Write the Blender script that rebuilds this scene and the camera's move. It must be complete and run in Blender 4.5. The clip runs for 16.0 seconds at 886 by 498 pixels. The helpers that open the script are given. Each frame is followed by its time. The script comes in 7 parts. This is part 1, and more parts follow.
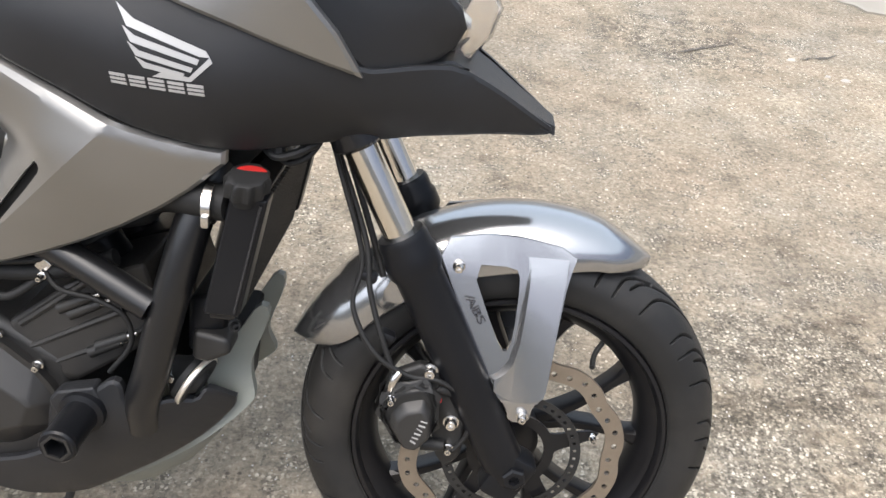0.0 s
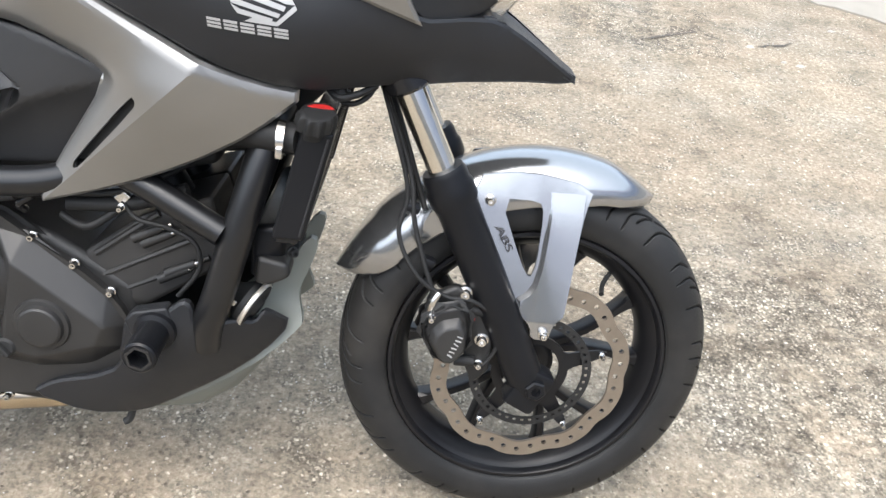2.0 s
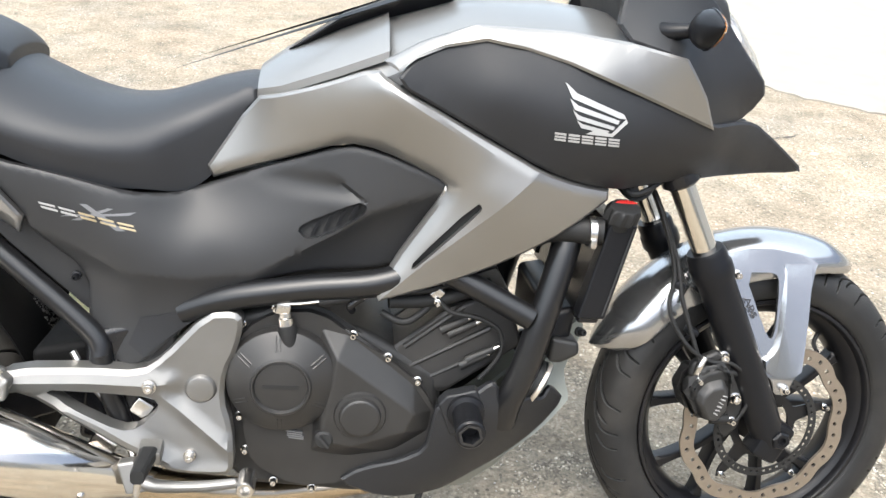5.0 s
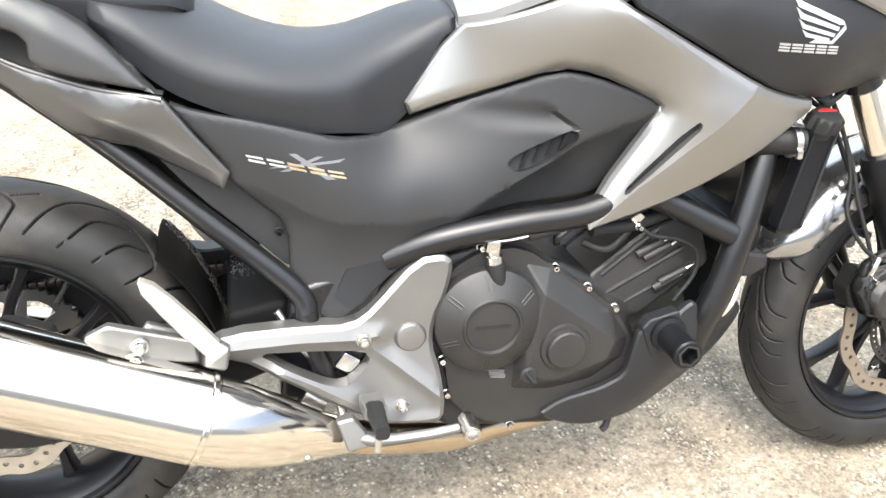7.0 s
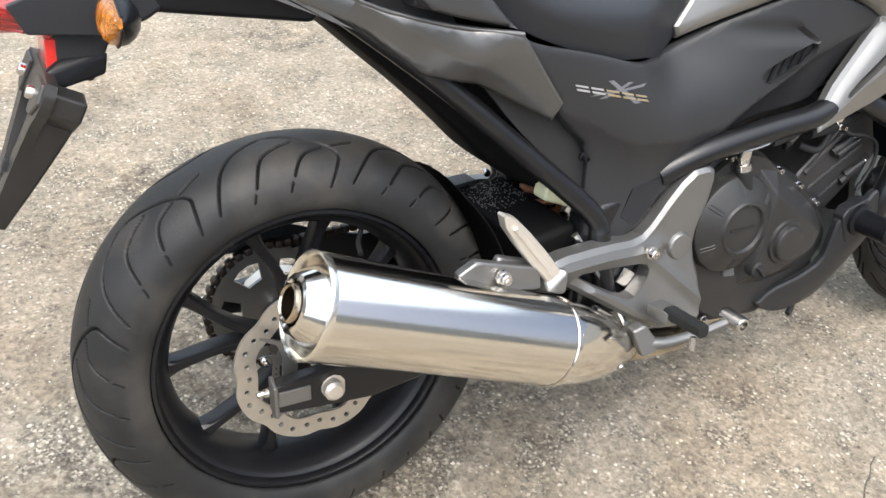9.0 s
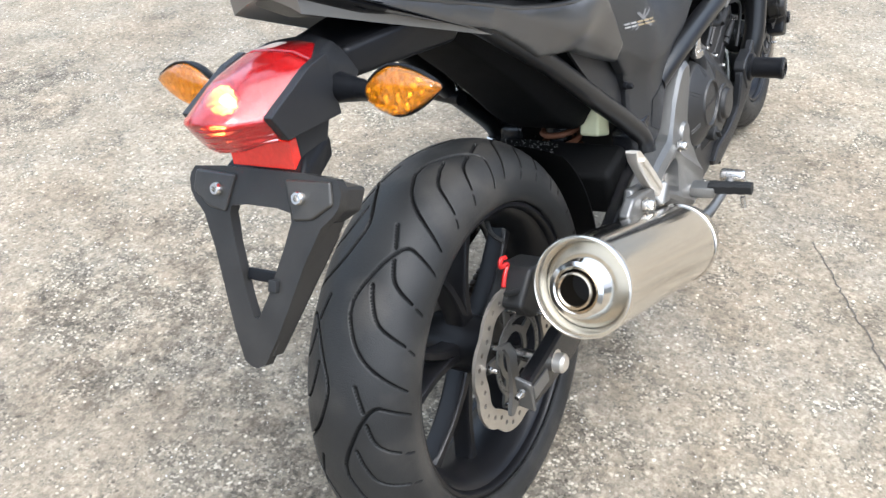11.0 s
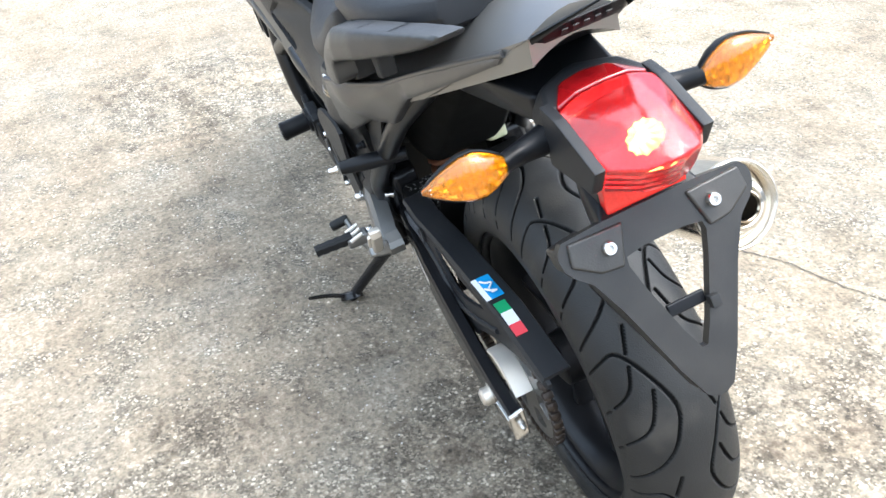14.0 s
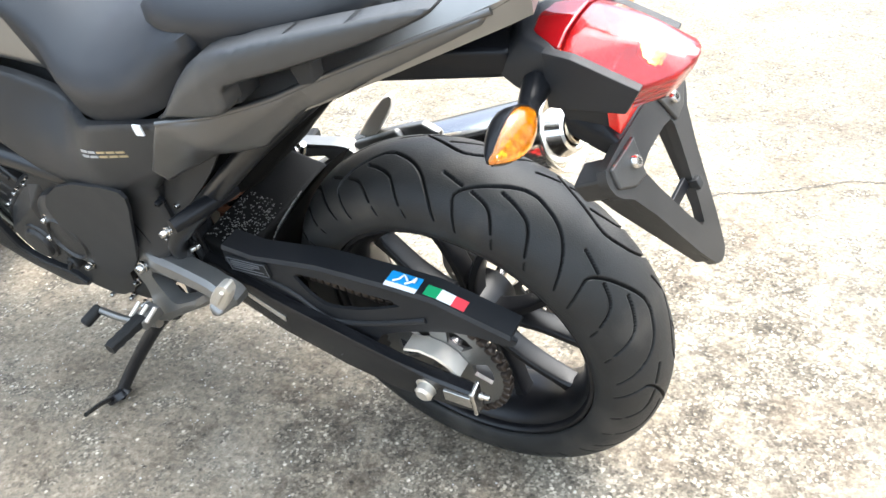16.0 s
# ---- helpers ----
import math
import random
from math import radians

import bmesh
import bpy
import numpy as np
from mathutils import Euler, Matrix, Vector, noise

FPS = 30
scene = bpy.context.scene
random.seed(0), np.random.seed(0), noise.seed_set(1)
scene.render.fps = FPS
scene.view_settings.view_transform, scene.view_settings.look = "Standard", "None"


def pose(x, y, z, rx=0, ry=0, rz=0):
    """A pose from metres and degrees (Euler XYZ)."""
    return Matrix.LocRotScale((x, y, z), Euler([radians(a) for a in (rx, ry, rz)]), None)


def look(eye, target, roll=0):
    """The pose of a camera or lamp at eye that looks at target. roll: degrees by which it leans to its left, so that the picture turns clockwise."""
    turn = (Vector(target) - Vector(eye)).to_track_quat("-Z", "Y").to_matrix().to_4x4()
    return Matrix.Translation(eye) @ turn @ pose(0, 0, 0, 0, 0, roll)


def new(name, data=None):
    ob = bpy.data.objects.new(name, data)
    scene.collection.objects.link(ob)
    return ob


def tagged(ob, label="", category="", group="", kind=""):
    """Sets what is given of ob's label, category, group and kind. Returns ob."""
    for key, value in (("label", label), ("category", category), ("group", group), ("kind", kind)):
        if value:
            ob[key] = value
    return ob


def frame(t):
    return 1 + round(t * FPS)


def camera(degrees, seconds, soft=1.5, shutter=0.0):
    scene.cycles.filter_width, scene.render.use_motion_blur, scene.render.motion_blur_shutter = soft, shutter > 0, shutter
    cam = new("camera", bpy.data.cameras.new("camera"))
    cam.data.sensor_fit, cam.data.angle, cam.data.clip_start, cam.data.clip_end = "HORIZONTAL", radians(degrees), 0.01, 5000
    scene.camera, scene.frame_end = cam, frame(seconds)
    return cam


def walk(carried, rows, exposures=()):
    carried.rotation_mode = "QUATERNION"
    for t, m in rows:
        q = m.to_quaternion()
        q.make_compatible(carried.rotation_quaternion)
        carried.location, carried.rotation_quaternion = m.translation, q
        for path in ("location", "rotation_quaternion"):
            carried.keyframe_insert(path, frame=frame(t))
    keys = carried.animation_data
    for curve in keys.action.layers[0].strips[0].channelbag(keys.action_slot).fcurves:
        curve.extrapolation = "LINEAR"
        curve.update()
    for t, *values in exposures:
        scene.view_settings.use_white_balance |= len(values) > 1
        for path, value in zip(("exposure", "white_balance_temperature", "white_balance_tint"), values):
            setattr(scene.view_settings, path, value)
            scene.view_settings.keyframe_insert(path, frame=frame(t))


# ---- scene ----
cam = camera(53.39, 16.0)
# seconds, eye, target and roll beside the upright bike: x ahead, y to its left, metres from the rear axle
PATH = [
    (0, (1.4400, -1.0715, 1.0718), (1.4142, 0.7450, 0.2352), 5.96),
    (0.5, (1.4549, -1.0716, 1.0480), (1.4710, 0.7118, 0.1427), 5.68),
    (1, (1.4427, -1.0966, 1.0349), (1.4688, 0.6652, 0.0887), 6.12),
    (1.5, (1.3911, -1.1601, 1.0398), (1.4524, 0.6250, 0.1400), 6.97),
    (2, (1.3344, -1.2499, 1.0411), (1.4192, 0.5692, 0.2144), 7.18),
    (2.5, (1.2707, -1.3345, 1.0324), (1.3438, 0.5132, 0.2702), 7.02),
    (3, (1.1975, -1.3576, 1.0281), (1.2145, 0.5179, 0.3337), 7.80),
    (3.5, (1.0887, -1.3327, 1.0319), (1.1520, 0.5694, 0.4170), 6.98),
    (3.7, (1.0460, -1.3273, 1.0418), (1.1299, 0.5865, 0.4670), 6.67),
    (5.8, (0.6748, -1.4409, 1.0031), (0.9675, 0.4395, 0.3880), 3.17),
    (6, (0.6440, -1.4249, 0.9994), (0.9534, 0.4489, 0.3722), 3.01),
    (6.5, (0.5006, -1.3534, 0.9833), (0.8996, 0.4920, 0.3236), 2.51),
    (7, (0.3597, -1.2946, 0.9944), (0.8007, 0.5153, 0.2665), 1.76),
    (7.5, (0.1711, -1.3018, 0.9904), (0.6953, 0.4878, 0.2675), 1.28),
    (8, (-0.0308, -1.3415, 0.9963), (0.6374, 0.4002, 0.2751), 0.03),
    (8.5, (-0.1841, -1.2709, 0.9812), (0.5415, 0.4506, 0.2671), 1.03),
    (9, (-0.3390, -1.1156, 0.9773), (0.5115, 0.4906, 0.1426), 1.00),
    (9.5, (-0.4538, -1.0176, 1.0032), (0.3950, 0.5694, 0.1309), -2.10),
    (10, (-0.6296, -0.9295, 1.0293), (0.4349, 0.5534, 0.2122), -4.02),
    (10.2, (-0.6925, -0.8943, 1.0418), (0.4516, 0.5120, 0.1973), -5.59),
    (12.3, (-1.1032, -0.2405, 1.1793), (0.5336, 0.2045, 0.1197), -14.99),
    (12.5, (-1.1238, -0.1827, 1.1911), (0.5255, 0.1851, 0.1212), -14.68),
    (13, (-1.0546, 0.0246, 1.1874), (0.5888, 0.2602, 0.0721), -19.73),
    (13.5, (-0.9604, 0.1909, 1.2261), (0.6714, 0.2019, 0.0697), -20.69),
    (14, (-0.9354, 0.3399, 1.2613), (0.6711, 0.0324, 0.1105), -18.45),
    (14.5, (-0.9299, 0.4954, 1.3105), (0.5467, -0.1198, 0.1101), -17.45),
    (15, (-0.8148, 0.5823, 1.2910), (0.4976, -0.2190, 0.0122), -17.77),
    (15.5, (-0.6785, 0.6438, 1.3006), (0.4774, -0.2967, -0.0335), -18.73),
    (16, (-0.5802, 0.7476, 1.3239), (0.3573, -0.3880, -0.0294), -14.90),
]
# the bike leans on its stand: its own frame laid into the world
BIKE = pose(0, 0, -0.0028, 0, 0.30, 0) @ pose(0, 0, 0, -11.18, 0, 0)
walk(cam, [(t, BIKE @ look(eye, target, roll)) for t, eye, target, roll in PATH], [(0, 1.2, 6080, 7), (2, 1.42, 5900, 5), (3.7, 1.42, 6000, 4), (6.5, 2.2, 6130, 4), (7, 2.24, 6150, 4), (8, 2.2, 6200, 4), (9, 1.35, 6000, 5), (10.2, 1.49, 5750, 5), (12.5, 1.3, 5450, 2), (13, 1.33, 5500, 2), (14, 1.93, 5650, 3), (16, 2.2, 5850, 3)])

# ---- world, sun, exposure ----
world = bpy.data.worlds.new("world")
scene.world = world
world.use_nodes = True
wt = world.node_tree
sky = wt.nodes.new("ShaderNodeTexSky")
sky.sky_type, sky.sun_disc = "NISHITA", False
sky.sun_elevation, sky.sun_rotation = radians(65), radians(205)
sky.air_density, sky.dust_density, sky.ozone_density = 0.45, 8.0, 0.4
wt.links.new(sky.outputs[0], wt.nodes["Background"].inputs[0])
wt.nodes["Background"].inputs[1].default_value = 0.13
sun_data = bpy.data.lights.new("sun", "SUN")
sun_data.energy, sun_data.angle, sun_data.color = 1.6, radians(158), (0.88, 0.945, 1.0)
sun = new("sun", sun_data)
# a bright overcast sky, a little brighter over the tail and the left side
sun.matrix_world = look((-1.3, 1.0, 6.0), (0.5, 0.0, 0.0))


# ---- materials ----
def mat(name, col, rough=0.5, metal=0.0, var=0.15, scale=30, bump=0.0, bscale=500, coat=0.0, trans=0.0, emit=0.0, spec=0.5, dust=0.0):
    m = bpy.data.materials.new(name)
    m.use_nodes = True
    nt = m.node_tree
    b = nt.nodes["Principled BSDF"]
    tc = nt.nodes.new("ShaderNodeTexCoord")
    n1 = nt.nodes.new("ShaderNodeTexNoise")
    n1.inputs["Scale"].default_value, n1.inputs["Detail"].default_value = scale, 5
    nt.links.new(tc.outputs["Object"], n1.inputs["Vector"])
    mix = nt.nodes.new("ShaderNodeMix")
    mix.data_type = "RGBA"
    nt.links.new(n1.outputs["Fac"], mix.inputs["Factor"])
    mix.inputs["A"].default_value = (*[max(0, c * (1 - var)) for c in col], 1)
    mix.inputs["B"].default_value = (*[min(1, c * (1 + var)) for c in col], 1)
    out = mix.outputs["Result"]
    if dust:
        n3 = nt.nodes.new("ShaderNodeTexNoise")
        n3.inputs["Scale"].default_value, n3.inputs["Detail"].default_value = 9, 8
        nt.links.new(tc.outputs["Object"], n3.inputs["Vector"])
        rp = nt.nodes.new("ShaderNodeMapRange")
        rp.inputs["From Min"].default_value, rp.inputs["From Max"].default_value = 0.5, 0.78
        rp.inputs["To Max"].default_value = dust
        nt.links.new(n3.outputs["Fac"], rp.inputs["Value"])
        mx = nt.nodes.new("ShaderNodeMix")
        mx.data_type = "RGBA"
        nt.links.new(rp.outputs[0], mx.inputs["Factor"])
        nt.links.new(out, mx.inputs["A"])
        mx.inputs["B"].default_value = (0.3, 0.26, 0.21, 1)
        out = mx.outputs["Result"]
    nt.links.new(out, b.inputs["Base Color"])
    n2 = nt.nodes.new("ShaderNodeTexNoise")
    n2.inputs["Scale"].default_value, n2.inputs["Detail"].default_value = bscale, 3
    nt.links.new(tc.outputs["Object"], n2.inputs["Vector"])
    r = nt.nodes.new("ShaderNodeMapRange")
    r.inputs["To Min"].default_value, r.inputs["To Max"].default_value = max(0.02, rough * 0.85), min(1, rough * 1.15)
    nt.links.new(n1.outputs["Fac"], r.inputs["Value"])
    nt.links.new(r.outputs[0], b.inputs["Roughness"])
    if bump:
        bp = nt.nodes.new("ShaderNodeBump")
        bp.inputs["Strength"].default_value, bp.inputs["Distance"].default_value = bump, 0.001
        nt.links.new(n2.outputs["Fac"], bp.inputs["Height"])
        nt.links.new(bp.outputs[0], b.inputs["Normal"])
    b.inputs["Metallic"].default_value = metal
    b.inputs["Specular IOR Level"].default_value = spec
    b.inputs["Coat Weight"].default_value, b.inputs["Coat Roughness"].default_value = coat, 0.08
    b.inputs["Transmission Weight"].default_value = trans
    if emit:
        b.inputs["Emission Color"].default_value = (*col, 1)
        b.inputs["Emission Strength"].default_value = emit
    return m


SILVER = mat("silver_paint", (0.248, 0.241, 0.229), 0.36, 0.8, 0.05, 6, 0.06, 1400, coat=0.15)
FENDER_SILVER = mat("fender_silver_paint", (0.36, 0.36, 0.362), 0.17, 0.9, 0.05, 6, 0.05, 1400, coat=0.3)
BLACK = mat("black_textured_plastic", (0.014, 0.0145, 0.016), 0.44, 0, 0.25, 8, 0.25, 1500, dust=0.015, spec=0.32)
SATIN = mat("satin_black_plastic", (0.007, 0.0073, 0.0085), 0.32, 0, 0.2, 12, 0.1, 1200, dust=0.008, spec=0.2)
TAILGREY = mat("dark_silver_paint", (0.105, 0.102, 0.098), 0.3, 0.6, 0.05, 6, 0.06, 1400, coat=0.3)
RAILGREY = mat("satin_dark_grey_rail", (0.055, 0.0545, 0.054), 0.36, 0.4, 0.1, 8, 0.12, 1500, coat=0.1)
GREYPANEL = mat("dark_grey_panel", (0.0235, 0.0237, 0.0245), 0.42, 0.1, 0.12, 8, 0.2, 1600, dust=0.01, spec=0.35)
VINYL = mat("seat_vinyl", (0.016, 0.017, 0.0195), 0.46, 0, 0.2, 10, 0.35, 700, spec=0.4)
RUBBER = mat("tyre_rubber", (0.014, 0.014, 0.014), 0.5, 0, 0.35, 18, 0.35, 600, dust=0.05, spec=0.26)
WORNRUBBER = mat("scuffed_tyre_rubber", (0.018, 0.018, 0.0175), 0.5, 0, 0.5, 14, 0.45, 500, dust=0.14, spec=0.26)
GROOVESHADE = mat("groove_shade_rubber", (0.007, 0.007, 0.007), 0.65, 0, 0.2, 20, 0, 600, spec=0.14)
TUBE = mat("satin_frame_paint", (0.008, 0.008, 0.0085), 0.3, 0.0, 0.15, 14, 0.1, 700, coat=0.14, dust=0.008, spec=0.36)
FRAMEBLACK = mat("frame_black_paint", (0.008, 0.008, 0.009), 0.26, 0.0, 0.2, 14, 0.12, 700, coat=0.1, dust=0.015, spec=0.35)
RIMBLACK = mat("rim_black_paint", (0.007, 0.007, 0.008), 0.34, 0.0, 0.3, 14, 0.12, 500, dust=0.02, spec=0.28)
ENGINE = mat("engine_grey_metal", (0.033, 0.032, 0.031), 0.42, 0.45, 0.25, 14, 0.3, 800, dust=0.03)
ENGINEDARK = mat("engine_dark_metal", (0.016, 0.016, 0.016), 0.5, 0.3, 0.3, 14, 0.35, 600, dust=0.04)
ALU = mat("cast_aluminium", (0.215, 0.21, 0.20), 0.42, 0.85, 0.12, 20, 0.25, 900)
STEEL = mat("bright_steel", (0.62, 0.6, 0.57), 0.25, 1.0, 0.15, 40, 0.05, 400)
CHROME = mat("polished_steel", (0.74, 0.70, 0.635), 0.13, 1.0, 0.05, 8, 0.02, 200)
WARMSTEEL = mat("heat_tinted_steel", (0.55, 0.46, 0.34), 0.2, 1.0, 0.2, 12, 0.05, 300)
REARDISC = mat("bright_disc_steel", (0.46, 0.42, 0.36), 0.35, 0.8, 0.15, 60, 0.2, 900)
DISC = mat("brake_disc_steel", (0.27, 0.23, 0.185), 0.4, 0.8, 0.15, 60, 0.2, 900)
FOOTRUBBER = mat("peg_rubber", (0.012, 0.012, 0.012), 0.6, 0, 0.3, 40, 0.3, 600, spec=0.3)
HUGGER = mat("dirt_spattered_black_plastic", (0.006, 0.006, 0.006), 0.65, 0, 0.4, 30, 0.5, 300, spec=0.07)
DARK = mat("matt_black", (0.01, 0.01, 0.01), 0.7, 0, 0.3, 20, 0.1, 400)
ORANGE = mat("orange_lens", (1.0, 0.33, 0.003), 0.05, 0, 0.1, 90, 0.6, 220, coat=0.4, trans=0.8)
RED = mat("red_lens", (0.70, 0.018, 0.020), 0.20, 0, 0.08, 40, 0.05, 140, coat=0.8, trans=0.76, spec=0.25)
DEEPRED = mat("deep_red_lens", (0.22, 0.004, 0.006), 0.08, 0, 0.1, 60, 0.05, 120, coat=0.8)
REDREF = mat("red_reflector", (0.6, 0.02, 0.012), 0.2, 0, 0.2, 200, 0.6, 300, coat=0.5)
BULB = mat("tail_bulb_glow", (1.0, 0.62, 0.14), 0.5, emit=48)
BOWL = mat("warm_reflector_metal", (0.8, 0.62, 0.34), 0.4, 1.0, 0.05)
GLASS = mat("headlight_glass", (0.95, 0.93, 0.9), 0.04, 0, 0.02, 10, 0.0, 100, trans=0.95)
REFLECTOR = mat("lamp_reflector", (0.85, 0.8, 0.7), 0.18, 1.0, 0.05, 30)
FACETS = mat("ribbed_lamp_reflector", (0.9, 0.86, 0.78), 0.22, 1.0, 0.1, 60, 1.0, 170)
REDPAINT = mat("red_cap_paint", (0.34, 0.016, 0.014), 0.4)
REDPLASTIC = mat("red_plastic", (0.48, 0.016, 0.014), 0.4)
SCUFF = mat("scuffed_grey_plastic", (0.030, 0.028, 0.025), 0.42, 0.05, 0.5, 45, 0.3, 500, dust=0.12)
DRYMUD = mat("dried_mud", (0.13, 0.125, 0.115), 0.8, 0, 0.4, 90)
HOLDER = mat("weathered_black_plastic", (0.020, 0.019, 0.0178), 0.38, 0, 0.4, 25, 0.25, 900, dust=0.06, spec=0.38)
LABEL = mat("silver_print", (0.37, 0.367, 0.362), 0.4, 0.3, 0.05)
GOLD = mat("gold_print", (0.55, 0.45, 0.28), 0.3, 0.8, 0.05)
GREYPRINT = mat("grey_print", (0.16, 0.16, 0.165), 0.4, 0.3, 0.05)
DARKPRINT = mat("dark_print", (0.03, 0.03, 0.035), 0.5)
WHITE = mat("white_sticker", (0.8, 0.8, 0.8), 0.4, 0, 0.05)
BLUE = mat("blue_sticker", (0.03, 0.3, 0.65), 0.4, 0, 0.05)
GREEN = mat("green_sticker", (0.03, 0.32, 0.12), 0.4, 0, 0.05)
REDSTICK = mat("red_sticker", (0.75, 0.06, 0.08), 0.4, 0, 0.05)
FLARE = mat("bright_pale_steel", (0.84, 0.79, 0.70), 0.2, 0.95, 0.08, 25, 0.06, 500)
CREAMSTEEL = mat("satin_pale_steel", (0.68, 0.63, 0.55), 0.4, 0.75, 0.12, 25, 0.1, 500)
GREYGREEN = mat("grey_green_plastic", (0.17, 0.178, 0.158), 0.5, 0, 0.15, 10, 0.2, 600, dust=0.06)
PALEYELLOW = mat("reservoir_plastic", (0.62, 0.62, 0.4), 0.4, 0, 0.1)
RUST = mat("rusty_spring", (0.22, 0.09, 0.045), 0.6, 0.3, 0.4, 60, 0.4, 300)
CHAINMAT = mat("oily_chain", (0.06, 0.048, 0.04), 0.42, 0.8, 0.4, 120, 0.3, 500)


def ground_material():
    m = bpy.data.materials.new("worn_aggregate_ground")
    m.use_nodes = True
    nt = m.node_tree
    b = nt.nodes["Principled BSDF"]
    tc = nt.nodes.new("ShaderNodeTexCoord")

    def node_noise(scale, detail=4, rough=0.5):
        n = nt.nodes.new("ShaderNodeTexNoise")
        n.inputs["Scale"].default_value, n.inputs["Detail"].default_value, n.inputs["Roughness"].default_value = scale, detail, rough
        nt.links.new(tc.outputs["Object"], n.inputs["Vector"])
        return n.outputs["Fac"]

    def ramp(sock, stops):
        r = nt.nodes.new("ShaderNodeValToRGB")
        e = r.color_ramp.elements
        e[0].position, e[0].color = stops[0][0], (*stops[0][1], 1)
        e[1].position, e[1].color = stops[-1][0], (*stops[-1][1], 1)
        for p, c in stops[1:-1]:
            q = e.new(p)
            q.color = (*c, 1)
        nt.links.new(sock, r.inputs[0])
        return r.outputs[0]

    def blend(kind, fac, a, c):
        x = nt.nodes.new("ShaderNodeMix")
        x.data_type, x.blend_type = "RGBA", kind
        if isinstance(fac, float):
            x.inputs["Factor"].default_value = fac
        else:
            nt.links.new(fac, x.inputs["Factor"])
        nt.links.new(a, x.inputs["A"])
        nt.links.new(c, x.inputs["B"])
        return x.outputs["Result"]

    def stones(scale):
        v = nt.nodes.new("ShaderNodeTexVoronoi")
        v.inputs["Scale"].default_value = scale
        nt.links.new(tc.outputs["Object"], v.inputs["Vector"])
        return v

    def add(x, y, k=1.0):
        n = nt.nodes.new("ShaderNodeMath")
        n.operation = "MULTIPLY_ADD"
        nt.links.new(y, n.inputs[0])
        n.inputs[1].default_value = k
        nt.links.new(x, n.inputs[2])
        return n.outputs[0]

    v1, v2 = stones(92), stones(200)
    # dirt and moss lie in loose patches round the parking place; the rest of the slab is cleaner
    wob = nt.nodes.new("ShaderNodeTexNoise")
    wob.inputs["Scale"].default_value, wob.inputs["Detail"].default_value = 2.3, 6
    nt.links.new(tc.outputs["Object"], wob.inputs["Vector"])
    push = nt.nodes.new("ShaderNodeVectorMath")
    push.operation = "MULTIPLY_ADD"
    nt.links.new(wob.outputs["Color"], push.inputs[0])
    push.inputs[1].default_value = (0.7, 0.7, 0)
    nt.links.new(tc.outputs["Object"], push.inputs[2])
    worn = None
    for x, y, r, k in ((0.35, 0.30, 0.62, 0.48), (0.80, -0.08, 0.50, 0.42), (0.02, 0.10, 0.40, 0.85), (2.2, 0.45, 0.5, 0.85), (-0.25, -0.28, 0.5, 0.8), (0.6, 0.1, 1.7, 0.48), (0.1, 0.85, 0.45, 0.72), (0.9, 0.62, 0.4, 0.42), (2.25, 2.35, 0.35, 0.75), (0.67, 2.1, 0.3, 0.7), (1.05, -0.82, 0.12, 0.8)):
        sp = nt.nodes.new("ShaderNodeVectorMath")
        sp.operation = "DISTANCE"
        nt.links.new(push.outputs[0], sp.inputs[0])
        sp.inputs[1].default_value = (x + 0.35, y + 0.35, 0)
        amt = nt.nodes.new("ShaderNodeMapRange")
        amt.interpolation_type = "SMOOTHSTEP"
        amt.inputs["From Min"].default_value, amt.inputs["From Max"].default_value = r * 0.45, r * 1.35
        amt.inputs["To Min"].default_value, amt.inputs["To Max"].default_value = k, 0.32
        nt.links.new(sp.outputs["Value"], amt.inputs["Value"])
        if worn is None:
            worn = amt.outputs[0]
        else:
            top_of = nt.nodes.new("ShaderNodeMath")
            top_of.operation = "MAXIMUM"
            nt.links.new(worn, top_of.inputs[0])
            nt.links.new(amt.outputs[0], top_of.inputs[1])
            worn = top_of.outputs[0]
    flk = nt.nodes.new("ShaderNodeMapRange")
    flk.inputs["From Min"].default_value, flk.inputs["From Max"].default_value = 0.34, 0.74
    nt.links.new(worn, flk.inputs["Value"])
    # the pale cement skin, nearly whole where the slab is clean
    skin = ramp(node_noise(75, 8, 0.7), [(0.3, (0.150, 0.134, 0.107)), (0.45, (0.222, 0.200, 0.162)), (0.58, (0.268, 0.243, 0.200)), (0.74, (0.335, 0.307, 0.258))])
    gx = nt.nodes.new("ShaderNodeSeparateColor")
    nt.links.new(v1.outputs["Color"], gx.inputs[0])
    gy = nt.nodes.new("ShaderNodeSeparateColor")
    nt.links.new(v2.outputs["Color"], gy.inputs[0])
    # stone chips, each with its own tone, and the finer ones between them
    chip = ramp(gx.outputs[0], [(0.0, (0.085, 0.076, 0.062)), (0.22, (0.15, 0.135, 0.109)), (0.5, (0.238, 0.215, 0.176)), (0.78, (0.365, 0.336, 0.283)), (1.0, (0.60, 0.56, 0.487))])
    body = ramp(add(v1.outputs["Distance"], node_noise(280, 3, 0.6), 0.5), [(0.47, (1, 1, 1)), (0.66, (0, 0, 0))])
    fine = ramp(gy.outputs[1], [(0.0, (0.085, 0.077, 0.063)), (0.4, (0.148, 0.134, 0.110)), (0.8, (0.22, 0.20, 0.166)), (1.0, (0.40, 0.37, 0.315))])
    bare = blend("MIX", body, fine, chip)
    seen = nt.nodes.new("ShaderNodeMath")
    seen.operation = "GREATER_THAN"
    nt.links.new(gx.outputs[1], seen.inputs[0])
    seen.inputs[1].default_value = 0.62
    few = nt.nodes.new("ShaderNodeMath")
    few.operation = "MULTIPLY"
